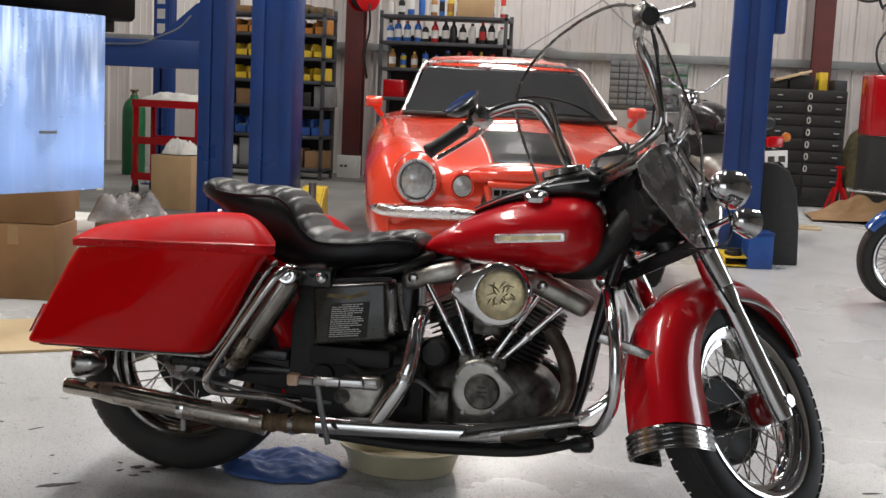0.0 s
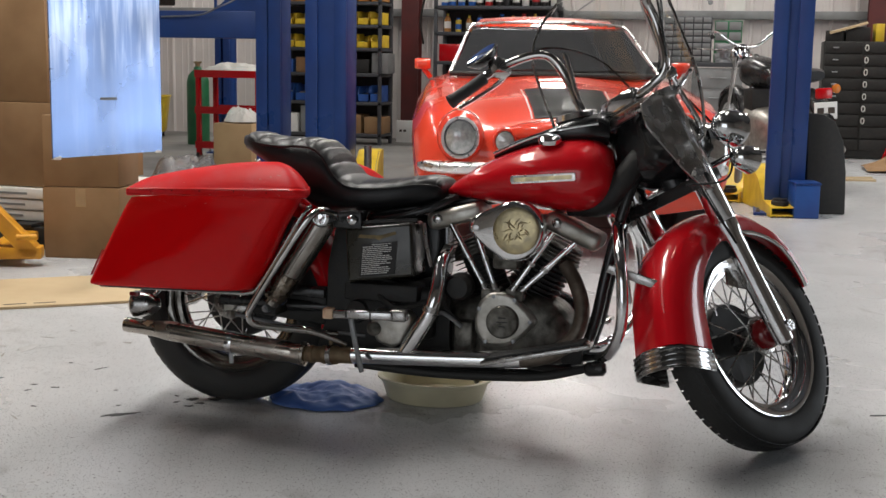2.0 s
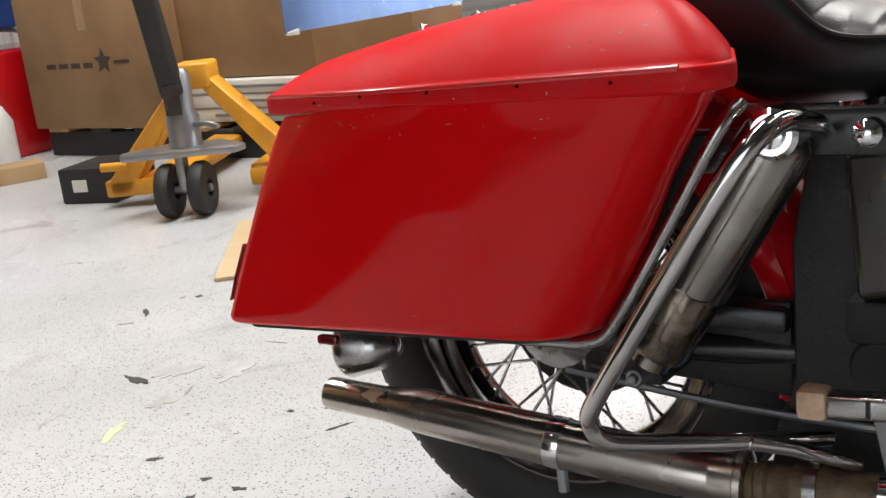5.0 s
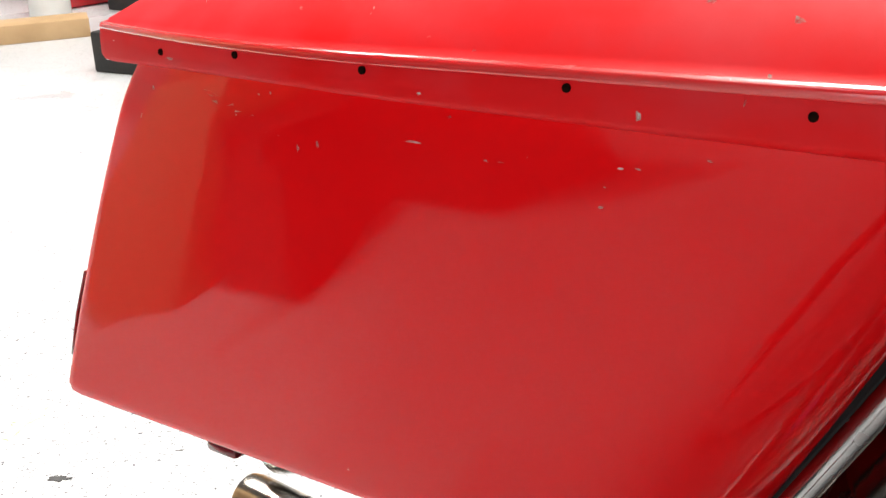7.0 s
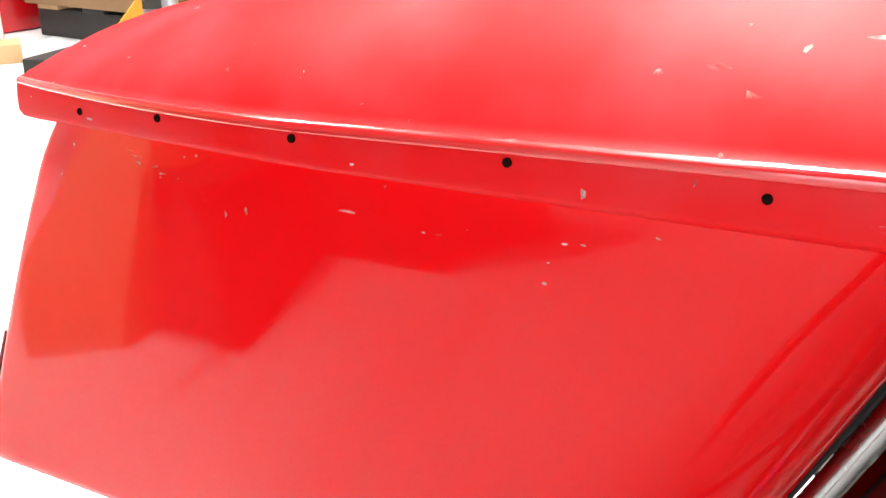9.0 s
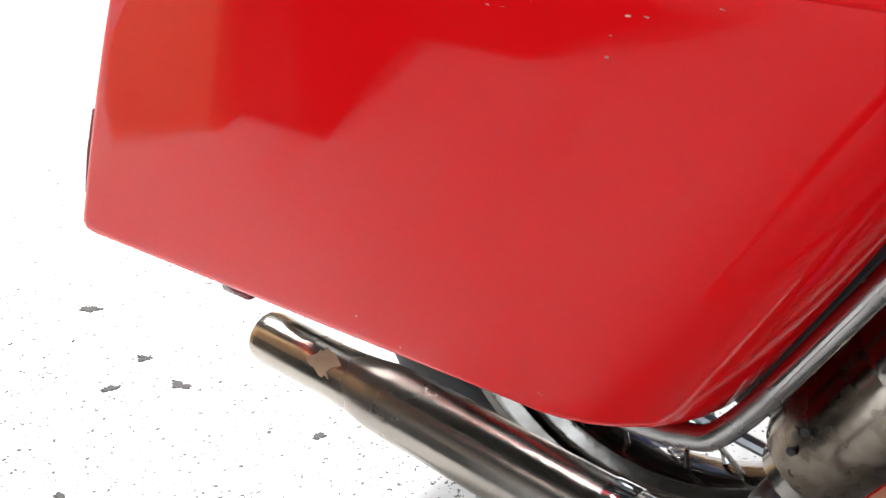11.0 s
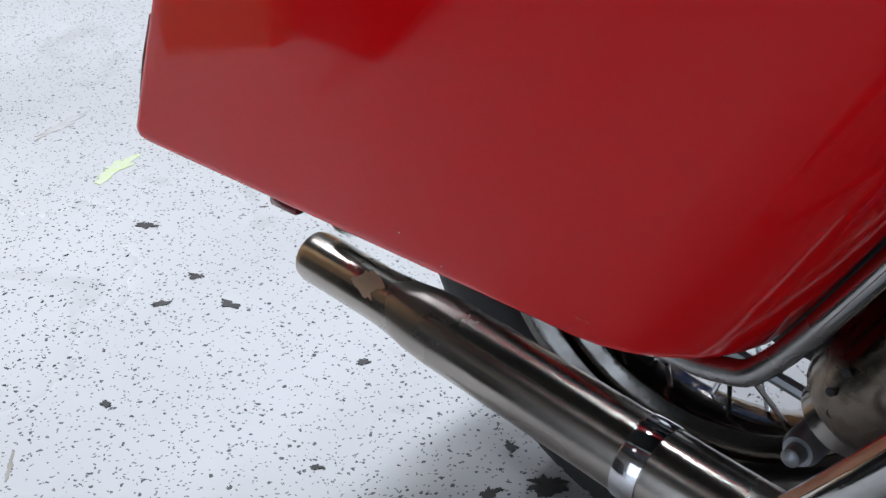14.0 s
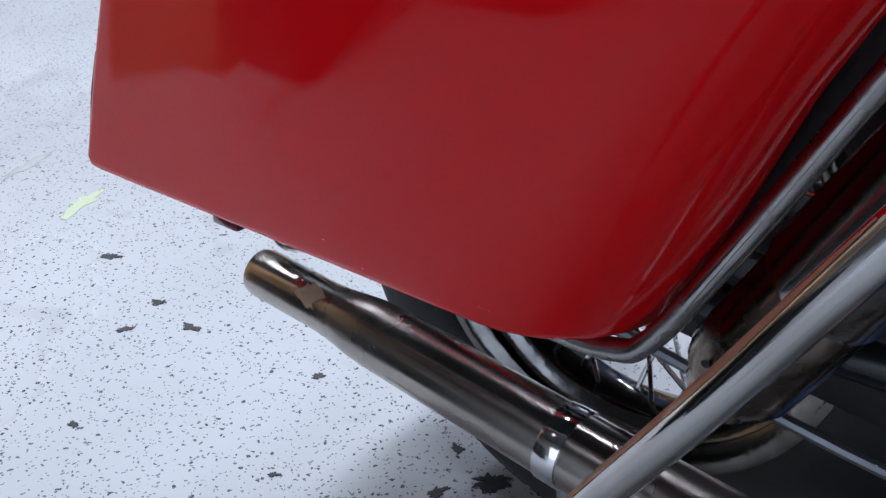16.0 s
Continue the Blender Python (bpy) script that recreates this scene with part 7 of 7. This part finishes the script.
    part("tail_light", bevelled(boxbm(-0.27, 0, 0.66, 0.06, 0.11, 0.07), 0.012), RED_LENS if not tail else CART_RED, t, "red tail light")
    part("rear_plate", bevelled(boxbm(-0.30, 0, 0.55, 0.006, 0.17, 0.11), 0.002), WHITE, t, "white rear plate with dark bars")
    for q in range(2):
        part("plate_bar", boxbm(-0.304, -0.04 + 0.08 * q, 0.55, 0.002, 0.05, 0.04), INK, t)
    part("brake_hub", lathebm([(0.02, -0.07), (0.085, -0.065), (0.09, 0.0), (0.085, 0.06), (0.02, 0.065)], (1.40, 0, 0.32), (0, 1, 0), 28), ALU, t, "wide cast brake hub")
    return t


plain_motorcycle(pose(3.80, 4.47, 0, -3, 0, 196) @ Matrix.Diagonal((0.85, 0.85, 0.85, 1)), BLUE_BIKE, "blue motorcycle with spoked wheels on the open floor")
plain_motorcycle(pose(2.05, 7.25, 0, -4, 0, 112) @ Matrix.Diagonal((1.15, 1.15, 1.25, 1)), BLACK, "dark older motorcycle parked by the lift column", True)


def bicycle(m, paint, label):
    t = thing("bicycle", m, label, "bicycle", "hung bicycles")
    for x in (-0.5, 0.5):
        wl = part("wheel", spin([(0.315, -0.012), (0.335, 0), (0.315, 0.012), (0.305, 0)], (x, 0, 0), (0, 1, 0), 40), TYRE, t, "thin bicycle tyre")
        for k in range(12):
            a = 2 * math.pi * k / 12
            part("spoke", rodbm((x, 0, 0), (x + 0.31 * math.cos(a), 0, 0.31 * math.sin(a)), 0.0025, seg=5), CHROME_DULL, wl)
    for p, q in (((-0.5, 0, 0), (-0.08, 0, -0.03)), ((-0.08, 0, -0.03), (-0.18, 0, 0.42)), ((-0.16, 0, 0.36), (0.36, 0, 0.38)), ((-0.08, 0, -0.03), (0.37, 0, 0.32)), ((-0.5, 0, 0), (-0.16, 0, 0.36)), ((0.35, 0, 0.46), (0.5, 0, 0))):
        part("frame_tube", rodbm(p, q, 0.016, seg=10), paint, t)
    part("saddle", bevelled(boxbm(-0.20, 0, 0.46, 0.24, 0.12, 0.05), 0.02), BLACK, t)
    part("handlebar", tubebm([(0.34, -0.25, 0.54), (0.36, -0.1, 0.50), (0.35, 0, 0.48), (0.36, 0.1, 0.50), (0.34, 0.25, 0.54)], 0.012, 8, 4), CHROME, t)
    part("crank", rodbm((-0.08, -0.09, -0.03), (0.06, -0.09, -0.12), 0.012, seg=8), STEEL, t)
    part("wall_hook", rodbm((0.1, 0.0, 0.38), (0.1, 0.30, 0.44), 0.014, seg=8), STEEL, t)
    return t


bicycle(pose(3.62, 11.62, 2.22, 0, 62, 10), BLACK, "dark bicycle hung on the ribbed wall")
bicycle(pose(4.05, 11.62, 2.05, 0, 70, 6), STEEL, "grey bicycle hung on the ribbed wall")

# ---- left of the car: cart, cylinder, mop bucket ----
ct = thing("tool_cart", pose(-3.38, 7.85, 0), "red steel service cart with plastic sheeting on top", "cart")
for sx in (-1, 1):
    for sy in (-1, 1):
        part("leg", boxbm(sx * 0.31, sy * 0.2, 0.46, 0.045, 0.045, 0.76, 0.004), CART_RED, ct)
        part("caster", spin([(0.03, -0.015), (0.055, -0.015), (0.055, 0.015), (0.03, 0.015)], (sx * 0.31, sy * 0.2, 0.055), (1, 0, 0), 16), BLACK_FLAT, ct)
for z in (0.16, 0.50, 0.85):
    bm = boxbm(0, 0, z, 0.68, 0.46, 0.025, 0.004)
    for s in (-1, 1):
        box(bm, 0, s * 0.225, z + 0.02, 0.68, 0.012, 0.07)
    part("tray", bm, CART_RED, ct, "red pressed steel tray")


def heap(name, x, y, z, rx, ry, h, material, label, category, seed):
    t = thing(name, pose(x, y, z), label, category)
    g = bmesh.new()
    bmesh.ops.create_grid(g, x_segments=40, y_segments=32, size=1.0)
    for v in g.verts:
        q = Vector((v.co.x * 2.2 + seed, v.co.y * 2.4, seed * 0.7))
        x, y = v.co.x * math.sqrt(1 - v.co.y ** 2 / 2), v.co.y * math.sqrt(1 - v.co.x ** 2 / 2)
        e = max(0.0, 1 - (x * x + y * y) ** 1.6) ** 0.7
        edge = 1 + 0.10 * noise.noise(Vector((x * 3, y * 3, seed)))
        v.co = Vector((x * rx * edge * 1.1, y * ry * edge * 1.1, 0.006 + e * h * (0.72 + 0.5 * noise.noise(q) + 0.28 * noise.noise(q * 2.7) + 0.12 * noise.noise(q * 6))))
        v.co.z = max(v.co.z, 0.005)
    bmesh.ops.solidify(g, geom=g.faces[:], thickness=0.003)
    part("folds", g, material, t, smooth=70)
    return t


heap("plastic_sheet", -3.38, 7.85, 0.895, 0.30, 0.2, 0.08, PAPER, "crumpled pale plastic sheeting on the red cart", "plastic sheet", 3)
carton(-2.84, 6.75, 0.0, 0.38, 0.40, 0.46, CARD_LIGHT, "pale cardboard box on the floor beside the lift", -6)
heap("cloth", -2.84, 6.72, 0.468, 0.15, 0.14, 0.12, PAPER, "white crumpled cloth on the cardboard box", "cloth", 8)
cy = thing("gas_cylinder", pose(-4.75, 9.9, 0) @ Matrix.Diagonal((1, 1, 0.86, 1)), "green gas cylinder standing by the ribbed wall", "gas cylinder")
part("shell", lathebm([(0.12, 0), (0.13, 0.02), (0.13, 0.85), (0.11, 0.95), (0.05, 1.02), (0.04, 1.06)], (0, 0, 0), (0, 0, 1), 28), GREEN, cy)
part("valve", lathebm([(0.03, 1.05), (0.03, 1.10), (0.05, 1.11), (0.05, 1.13), (0.002, 1.13)], (0, 0, 0), (0, 0, 1), 16), BRASS, cy)
mb = thing("mop_bucket", pose(-5.95, 10.9, 0, 0, 0, 20), "yellow plastic mop bucket with a wringer", "bucket")
bm = bmesh.new()
rings(bm, [[(x * k, y * k, z) for x, y in rounded(-0.30, 0.30, -0.19, 0.19, (0.08,) * 4)] for k, z in ((0.80, 0.07), (0.84, 0.09), (1.0, 0.50), (1.05, 0.51), (1.05, 0.53), (0.97, 0.53), (0.80, 0.12))])
part("tub", bm, YELLOW, mb)
part("wringer", bevelled(boxbm(-0.12, 0, 0.62, 0.26, 0.28, 0.2), 0.02), YELLOW, mb)
part("wringer_handle", tubebm([(-0.2, -0.1, 0.6), (-0.32, -0.1, 0.9), (-0.36, -0.1, 1.1)], 0.014, 8, 4), STEEL, mb)
for sx in (-1, 1):
    for sy in (-1, 1):
        part("caster", spin([(0.01, -0.015), (0.035, -0.015), (0.035, 0.015), (0.01, 0.015)], (sx * 0.2, sy * 0.12, 0.036), (1, 0, 0), 14), BLACK_FLAT, mb)

# ---- boxes, pallet jack and metal sheet near the motorcycle ----
pl = thing("pallet", pose(-2.85, 2.98, 0, 0, 0, -4), "dark worn wooden pallet under stacked cardboard boxes", "pallet")
for k in range(7):
    part("deck_board", boxbm(-0.9 + 0.3 * k, 0, 0.125, 0.14, 1.1, 0.02, 0.003), BLACK_FLAT if k % 3 else WOOD, pl)
for y in (-0.5, 0, 0.5):
    part("stringer", boxbm(0, y, 0.058, 2.0, 0.06, 0.115, 0.003), BLACK_FLAT, pl)
b1 = carton(-3.42, 2.92, 0.137, 0.92, 0.95, 0.60, CARD, "large brown cardboard box with a dark star mark on the pallet", -4, tape=True)
star = []
for k in range(10):
    a = math.pi / 2 + math.pi * k / 5
    r = 0.058 if k % 2 == 0 else 0.026
    star.append((0.10 + r * math.cos(a), 0.30 + r * math.sin(a)))
part("star_mark", slab(bmesh.new(), star, 0.002, lambda a, b, c: (a, -0.4765 - c, b)), INK, b1, "printed star outline")
for k in range(4):
    part("print_bar", boxbm(-0.26 + 0.085 * k, -0.4765, 0.285, 0.06, 0.002, 0.022), INK, b1)
part("print_bar", boxbm(0.22, -0.4765, 0.295, 0.10, 0.002, 0.014), INK, b1)
b2 = carton(-2.56, 2.95, 0.325, 0.98, 0.85, 0.46, CARD, "wide brown cardboard box on the pallet stack", -3, tape=True)
b3 = carton(-2.90, 2.98, 0.787, 1.5, 0.85, 0.62, CARD, "upper brown carton with large dark lettering blocks", -3)
for k, w in enumerate((0.10, 0.16, 0.15, 0.15, 0.15)):
    part("letter_block", boxbm(-0.42 + 0.19 * k, -0.4265, 0.13, w * 0.82, 0.002, 0.10), INK, b3)
part("print_bar", boxbm(0.22, -0.4265, 0.04, 0.26, 0.002, 0.03), INK, b3)
for k in range(3):
    t = thing("flat_package", pose(-2.46 + 0.02 * k, 2.92 - 0.01 * k, 0.137 + 0.062 * k, 0, 0, -3), "long white flat package with faint print on the pallet", "package", "white packages")
    part("package", bevelled(boxbm(0, 0, 0.03, 1.2, 0.84, 0.058), 0.006), PAPER if k != 1 else WHITE, t)
    part("print_bar", boxbm(-0.1, -0.4215, 0.03, 0.5, 0.002, 0.012), GREY, t)
kb = thing("black_case", pose(-2.80, 1.80, 0, 0, 0, 8), "low black box with a white label on the floor", "box")
part("case", bevelled(boxbm(0.03, 0, 0.066, 0.25, 0.26, 0.132), 0.008), BLACK_FLAT, kb)
part("white_label", boxbm(0.0, -0.1315, 0.068, 0.065, 0.003, 0.045), PAPER, kb)

JK = pose(-2.24, 1.80, 0, 0, 0, 22)
pj = thing("pallet_jack", JK, "worn orange-yellow pallet jack with a dark pump handle", "pallet jack")
bm = bmesh.new()
for s in (-1, 1):
    slab(bm, [(s * 0.035, 0.46), (s * -0.02, 0.46), (s * 0.30, 0.05), (s * 0.37, 0.05), (s * 0.37, 0.10)], 0.10, lambda a, b, c: (a, c - 0.05, b))
box(bm, 0, 0.0, 0.44, 0.13, 0.12, 0.09, 0.01)
part("mast_frame", bevelled(bm, 0.004, 1), JACK_YELLOW, pj, "orange A-shaped mast")
for s in (-1, 1):
    part("fork", bevelled(boxbm(s * 0.20, 0.62, 0.075, 0.15, 1.15, 0.05), 0.01), JACK_YELLOW, pj, "orange fork")
    part("fork_foot", bevelled(boxbm(s * 0.27, -0.0, 0.07, 0.24, 0.10, 0.06), 0.008), JACK_YELLOW, pj, "orange cross foot")
    part("load_roller", spin([(0.01, -0.03), (0.04, -0.03), (0.04, 0.03), (0.01, 0.03)], (s * 0.20, 1.08, 0.041), (1, 0, 0), 16), BLACK_FLAT, pj)
    part("steer_wheel", spin([(0.03, -0.026), (0.085, -0.024), (0.092, -0.012), (0.092, 0.012), (0.085, 0.024), (0.03, 0.026)], (s * 0.058, -0.27, 0.092), (1, 0, 0), 28), BLACK_FLAT, pj, "black rubber steering wheel")
    part("frame_pin", rodbm((s * 0.28, -0.07, 0.155), (s * 0.38, -0.07, 0.155), 0.016, seg=10), JACK_YELLOW, pj)
part("steer_plate", bevelled(slab(bmesh.new(), [(-0.20, -0.30), (0.20, -0.30), (0.22, -0.24), (0.10, -0.12), (-0.10, -0.12), (-0.22, -0.24)], 0.022, lambda a, b, c: (a, b, 0.205 + c)), 0.004), STEEL, pj, "grey steering plate")
part("axle", rodbm((-0.09, -0.27, 0.092), (0.09, -0.27, 0.092), 0.014, seg=10), STEEL, pj)
part("wheel_yoke", boxbm(0, -0.27, 0.15, 0.03, 0.05, 0.12, 0.004), STEEL, pj)
pc = part("pump_cylinder", lathebm([(0.055, 0), (0.055, 0.10), (0.045, 0.12), (0.045, 0.24), (0.03, 0.26)], (0, -0.20, 0.225), (0, 0.05, 1), 20), STEEL, pj, "grey hydraulic pump")
part("warning_decal", slab(bmesh.new(), [(-0.028, 0.0), (0.028, 0.0), (0.028, 0.10), (-0.028, 0.10)], 0.002, lambda a, b, c: (a, -0.257 - c, 0.34 + b)), BLACK, pc, "dark warning decal")
part("pump_lever", tubebm([(0.05, -0.22, 0.30), (0.10, -0.24, 0.30), (0.14, -0.25, 0.29)], 0.01, 8, 4), STEEL, pj)
part("handle_pole", bevelled(boxbm(0, 0, 0.50, 0.075, 0.055, 1.0, rot=None), 0.012, 3), BLACK_FLAT, pj, "black handle pole", pose(-0.005, -0.225, 0.40, 4, -5, 0))
part("handle_loop", tubebm([(-0.10, -0.30, 1.40), (-0.24, -0.31, 1.46), (-0.22, -0.32, 1.62), (-0.09, -0.32, 1.66), (0.05, -0.32, 1.62), (0.04, -0.31, 1.46), (-0.08, -0.30, 1.40)], 0.016, 8, 5), DARK_GREY, pj)

# filmed metal sheet on its post
A, B = Vector((-1.345, 1.198, 0)), Vector((-1.12, 1.754, 0))
ang = math.degrees(math.atan2(B.y - A.y, B.x - A.x))
ms = thing("metal_sheet", pose(A.x, A.y, 0, 0, 0, ang), "blue filmed aluminium sheet propped up before cardboard boxes", "metal sheet")
part("sheet", bevelled(boxbm(0.30, 0.0, 0.985, 0.60, 0.008, 0.745), 0.001, 1), SHEET, ms, "streaky pale blue protective film on metal")
for x in (0.2, 0.4):
    part("bracket", rodbm((x, 0.004, 0.752), (x + 0.50, 0.72, 0.752), 0.008, seg=8), STEEL, ms, "thin steel bracket resting on the box behind")
for x in (0.02, 0.575):
    part("tape", rough_up(boxbm(x, -0.002, 0.613, 0.034, 0.012, 0.012, 0.003), 0.006, 40, x), PAPER, ms, "torn white tape at the sheet's corner")
part("scuff_bar", boxbm(0.30, -0.0055, 0.86, 0.09, 0.002, 0.012), GREY, ms, "grey scuff on the film")
carton(-1.83, 2.36, 0.0, 0.41, 0.32, 0.37, CARD, "brown cardboard box at the foot of a stack", 8, tape=True, group="stack behind the sheet")
carton(-1.83, 2.36, 0.374, 0.40, 0.31, 0.366, CARD, "brown cardboard box on top of another", 9, tape=True, group="stack behind the sheet")
heap("plastic_bag", -1.27, 2.34, 0.40, 0.18, 0.14, 0.16, clear("clear_plastic_film", (0.8, 0.8, 0.82), 0.25), "crumpled clear plastic bag on a small box", "plastic bag", 5)
carton(-1.27, 2.36, 0.0, 0.24, 0.26, 0.40, CARD, "small brown box under a plastic bag", -8)

# plywood and tub
pw = thing("plywood_sheet", pose(-1.49, 0.92, 0, 0, 0, 34), "thin pale plywood sheet lying on the floor", "plywood")
part("sheet", boxbm(0.62, 0.33, 0.0065, 1.24, 0.66, 0.011, 0.001), PLYWOOD, pw)
for k in range(2):
    part("print_bar", boxbm(0.10 + 0.12 * k, 0.05, 0.0125, 0.09, 0.012, 0.0012), INK, pw)
tb = thing("oil_drain_tub", pose(0.590, 0.20, 0), "low cream plastic drain tub under the engine", "tub")
bm = bmesh.new()
rings(bm, [[(r * x, r * y * 0.8, z) for x, y in [(math.cos(2 * math.pi * k / 40), math.sin(2 * math.pi * k / 40)) for k in range(40)]] for r, z in ((0.150, 0.002), (0.154, 0.008), (0.172, 0.062), (0.183, 0.066), (0.183, 0.073), (0.168, 0.073), (0.146, 0.012))])
part("tub", bm, CREAM, tb)
BLUE_RAG = mat("blue_plastic_film", (0.06, 0.13, 0.40), 0.5, 0, (0.11, 0.20, 0.50), 9, 0.3, 40, spec=0.35)
heap("blue_film", 0.265, 0.085, 0.0, 0.165, 0.13, 0.035, BLUE_RAG, "crumpled blue plastic film spread on the floor by the rear wheel", "plastic film", 12)

# things at the far left
rb = thing("red_toolbox", pose(-4.35, 2.75, 0, 0, 0, -12), "red steel toolbox on the floor past the boxes", "toolbox")
part("box", bevelled(boxbm(0, 0, 0.25, 0.7, 0.5, 0.5), 0.02), CART_RED, rb)
part("handle", tubebm([(-0.2, 0, 0.5), (-0.18, 0, 0.58), (0.18, 0, 0.58), (0.2, 0, 0.5)], 0.012, 8, 4), STEEL, rb)
bc = thing("blue_crate", pose(-4.5, 2.8, 0.60), "blue plastic crate on the red toolbox", "crate")
part("crate", bevelled(boxbm(0, 0, 0.16, 0.6, 0.45, 0.32), 0.02), BLUE_BIN, bc)
jg = thing("jug", pose(-3.98, 2.30, 0), "white plastic jug on the floor", "jug")
part("body", lathebm([(0.08, 0), (0.085, 0.01), (0.085, 0.20), (0.05, 0.27), (0.025, 0.29), (0.025, 0.32)], (0, 0, 0), (0, 0, 1), 20), WHITE, jg)
part("cap", lathebm([(0.03, 0.315), (0.03, 0.34), (0.01, 0.34)], (0, 0, 0), (0, 0, 1), 14), BLUE_BIN, jg)
wp2 = thing("timber_plank", pose(-3.75, 1.75, 0, 0, 0, 55), "rough timber plank lying on the floor", "plank")
part("plank", boxbm(0, 0, 0.035, 0.9, 0.16, 0.07, 0.004), WOOD, wp2)


# ---- beside the walk: cartons inferred from reflections, cases added to darken them ----
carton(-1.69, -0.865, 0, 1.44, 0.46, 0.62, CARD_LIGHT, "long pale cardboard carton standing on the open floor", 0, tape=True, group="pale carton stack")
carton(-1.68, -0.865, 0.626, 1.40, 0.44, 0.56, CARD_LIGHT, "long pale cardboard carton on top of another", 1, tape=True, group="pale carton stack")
# Unseen black case, added to darken the reflection in the saddlebag paint.
def reflection_case(x, y, turn, label):
    case = thing("reflection_case", pose(x, y, 0, 0, 0, turn), label, "case", "black cases")
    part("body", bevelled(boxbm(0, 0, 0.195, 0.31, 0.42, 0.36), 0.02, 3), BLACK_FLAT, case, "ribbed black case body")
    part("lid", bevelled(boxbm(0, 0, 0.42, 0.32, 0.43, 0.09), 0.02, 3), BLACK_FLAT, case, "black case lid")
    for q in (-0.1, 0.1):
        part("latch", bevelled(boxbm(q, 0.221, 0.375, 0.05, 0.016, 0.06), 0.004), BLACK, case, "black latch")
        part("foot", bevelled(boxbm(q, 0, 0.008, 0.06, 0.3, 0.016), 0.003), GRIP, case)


reflection_case(-0.80, -0.875, 0, "unseen black case added as a dark reflection beside a carton")
reflection_case(-0.558, -1.13, 0, "unseen black case added as a dark reflection behind another")

# ---- marks on the floor ----
def floor_mark(x, y, lx, ly, turn, material, seed, label):
    rnd = random.Random(seed)
    n = 40
    out = []
    off = rnd.uniform(0, 50)
    for k in range(n):
        a = 2 * math.pi * k / n
        c = Vector((math.cos(a) * 1.3, math.sin(a) * 1.3, off))
        r = max(0.25, 0.80 + 0.75 * noise.noise(c) + 0.42 * noise.noise(c * 3.1) + 0.25 * noise.noise(c * 7.3))
        out.append((lx / 2 * r * math.cos(a), ly / 2 * r * math.sin(a)))
    m = pose(x, y, 0.0003, 0, 0, turn)
    bm = slab(bmesh.new(), out, 0.0009, lambda a, b, c: m @ Vector((a, b, c)))
    tagged(part("floor_mark", bm, material, flat=True), label, "floor mark", kind="structure")


for i, (x, y, lx, ly, a) in enumerate(((-0.834, 0.003, 0.030, 0.014, 30), (-0.684, -0.032, 0.026, 0.014, 20), (-0.665, -0.098, 0.026, 0.014, 55), (-0.265, -0.254, 0.11, 0.030, 35), (-0.128, -0.040, 0.045, 0.03, 40), (-0.085, -0.075, 0.035, 0.022, 10), (-0.16, -0.085, 0.022, 0.016, 80), (-0.105, -0.115, 0.03, 0.014, 25), (-0.19, -0.02, 0.018, 0.012, 0), (-0.06, -0.02, 0.06, 0.035, 35), (-0.31, -0.17, 0.014, 0.010, 60), (-1.177, 0.30, 0.11, 0.022, -15), (2.05, -0.1, 0.07, 0.02, 10), (2.25, 0.55, 0.06, 0.018, 0), (1.95, 0.4, 0.08, 0.012, 20), (-0.55, -0.25, 0.016, 0.010, 0), (-0.72, 0.25, 0.02, 0.012, 0), (-0.40, -0.02, 0.015, 0.012, 70))):
    floor_mark(x, y, lx, ly, a, STAIN, i, "dark scuff mark on the painted floor")
SMUDGE = mat("grey_floor_smudge", (0.40, 0.395, 0.385), 0.5, 0, (0.52, 0.52, 0.52), 18, 0.1, 90)
DIRT = mat("brown_floor_dirt", (0.27, 0.25, 0.215), 0.6, 0, (0.42, 0.40, 0.37), 22, 0.15, 90)
for i, (x, y, lx, ly, a) in enumerate(((-1.02, 0.22, 0.05, 0.10, 25), (-1.12, 0.36, 0.12, 0.07, 60), (-0.98, 0.40, 0.06, 0.13, 10), (-1.20, 0.10, 0.03, 0.10, 15))):
    floor_mark(x, y, lx, ly, a, SMUDGE, 60 + i, "faint grey smudge on the painted floor")
rnd = random.Random(77)
for i in range(26):
    x, y = rnd.uniform(-1.6, -0.35), rnd.uniform(-0.5, 0.9)
    if i > 17:
        x, y = rnd.uniform(1.9, 3.2), rnd.uniform(-0.2, 2.4)
    floor_mark(x, y, rnd.uniform(0.015, 0.07), rnd.uniform(0.006, 0.022), rnd.uniform(0, 180), DIRT if i % 3 else STAIN, 100 + i, "small dirty scuff on the painted floor")
floor_mark(-1.009, 0.072, 0.035, 0.085, 20, GREEN_MARK, 40, "faint green paint mark on the floor")
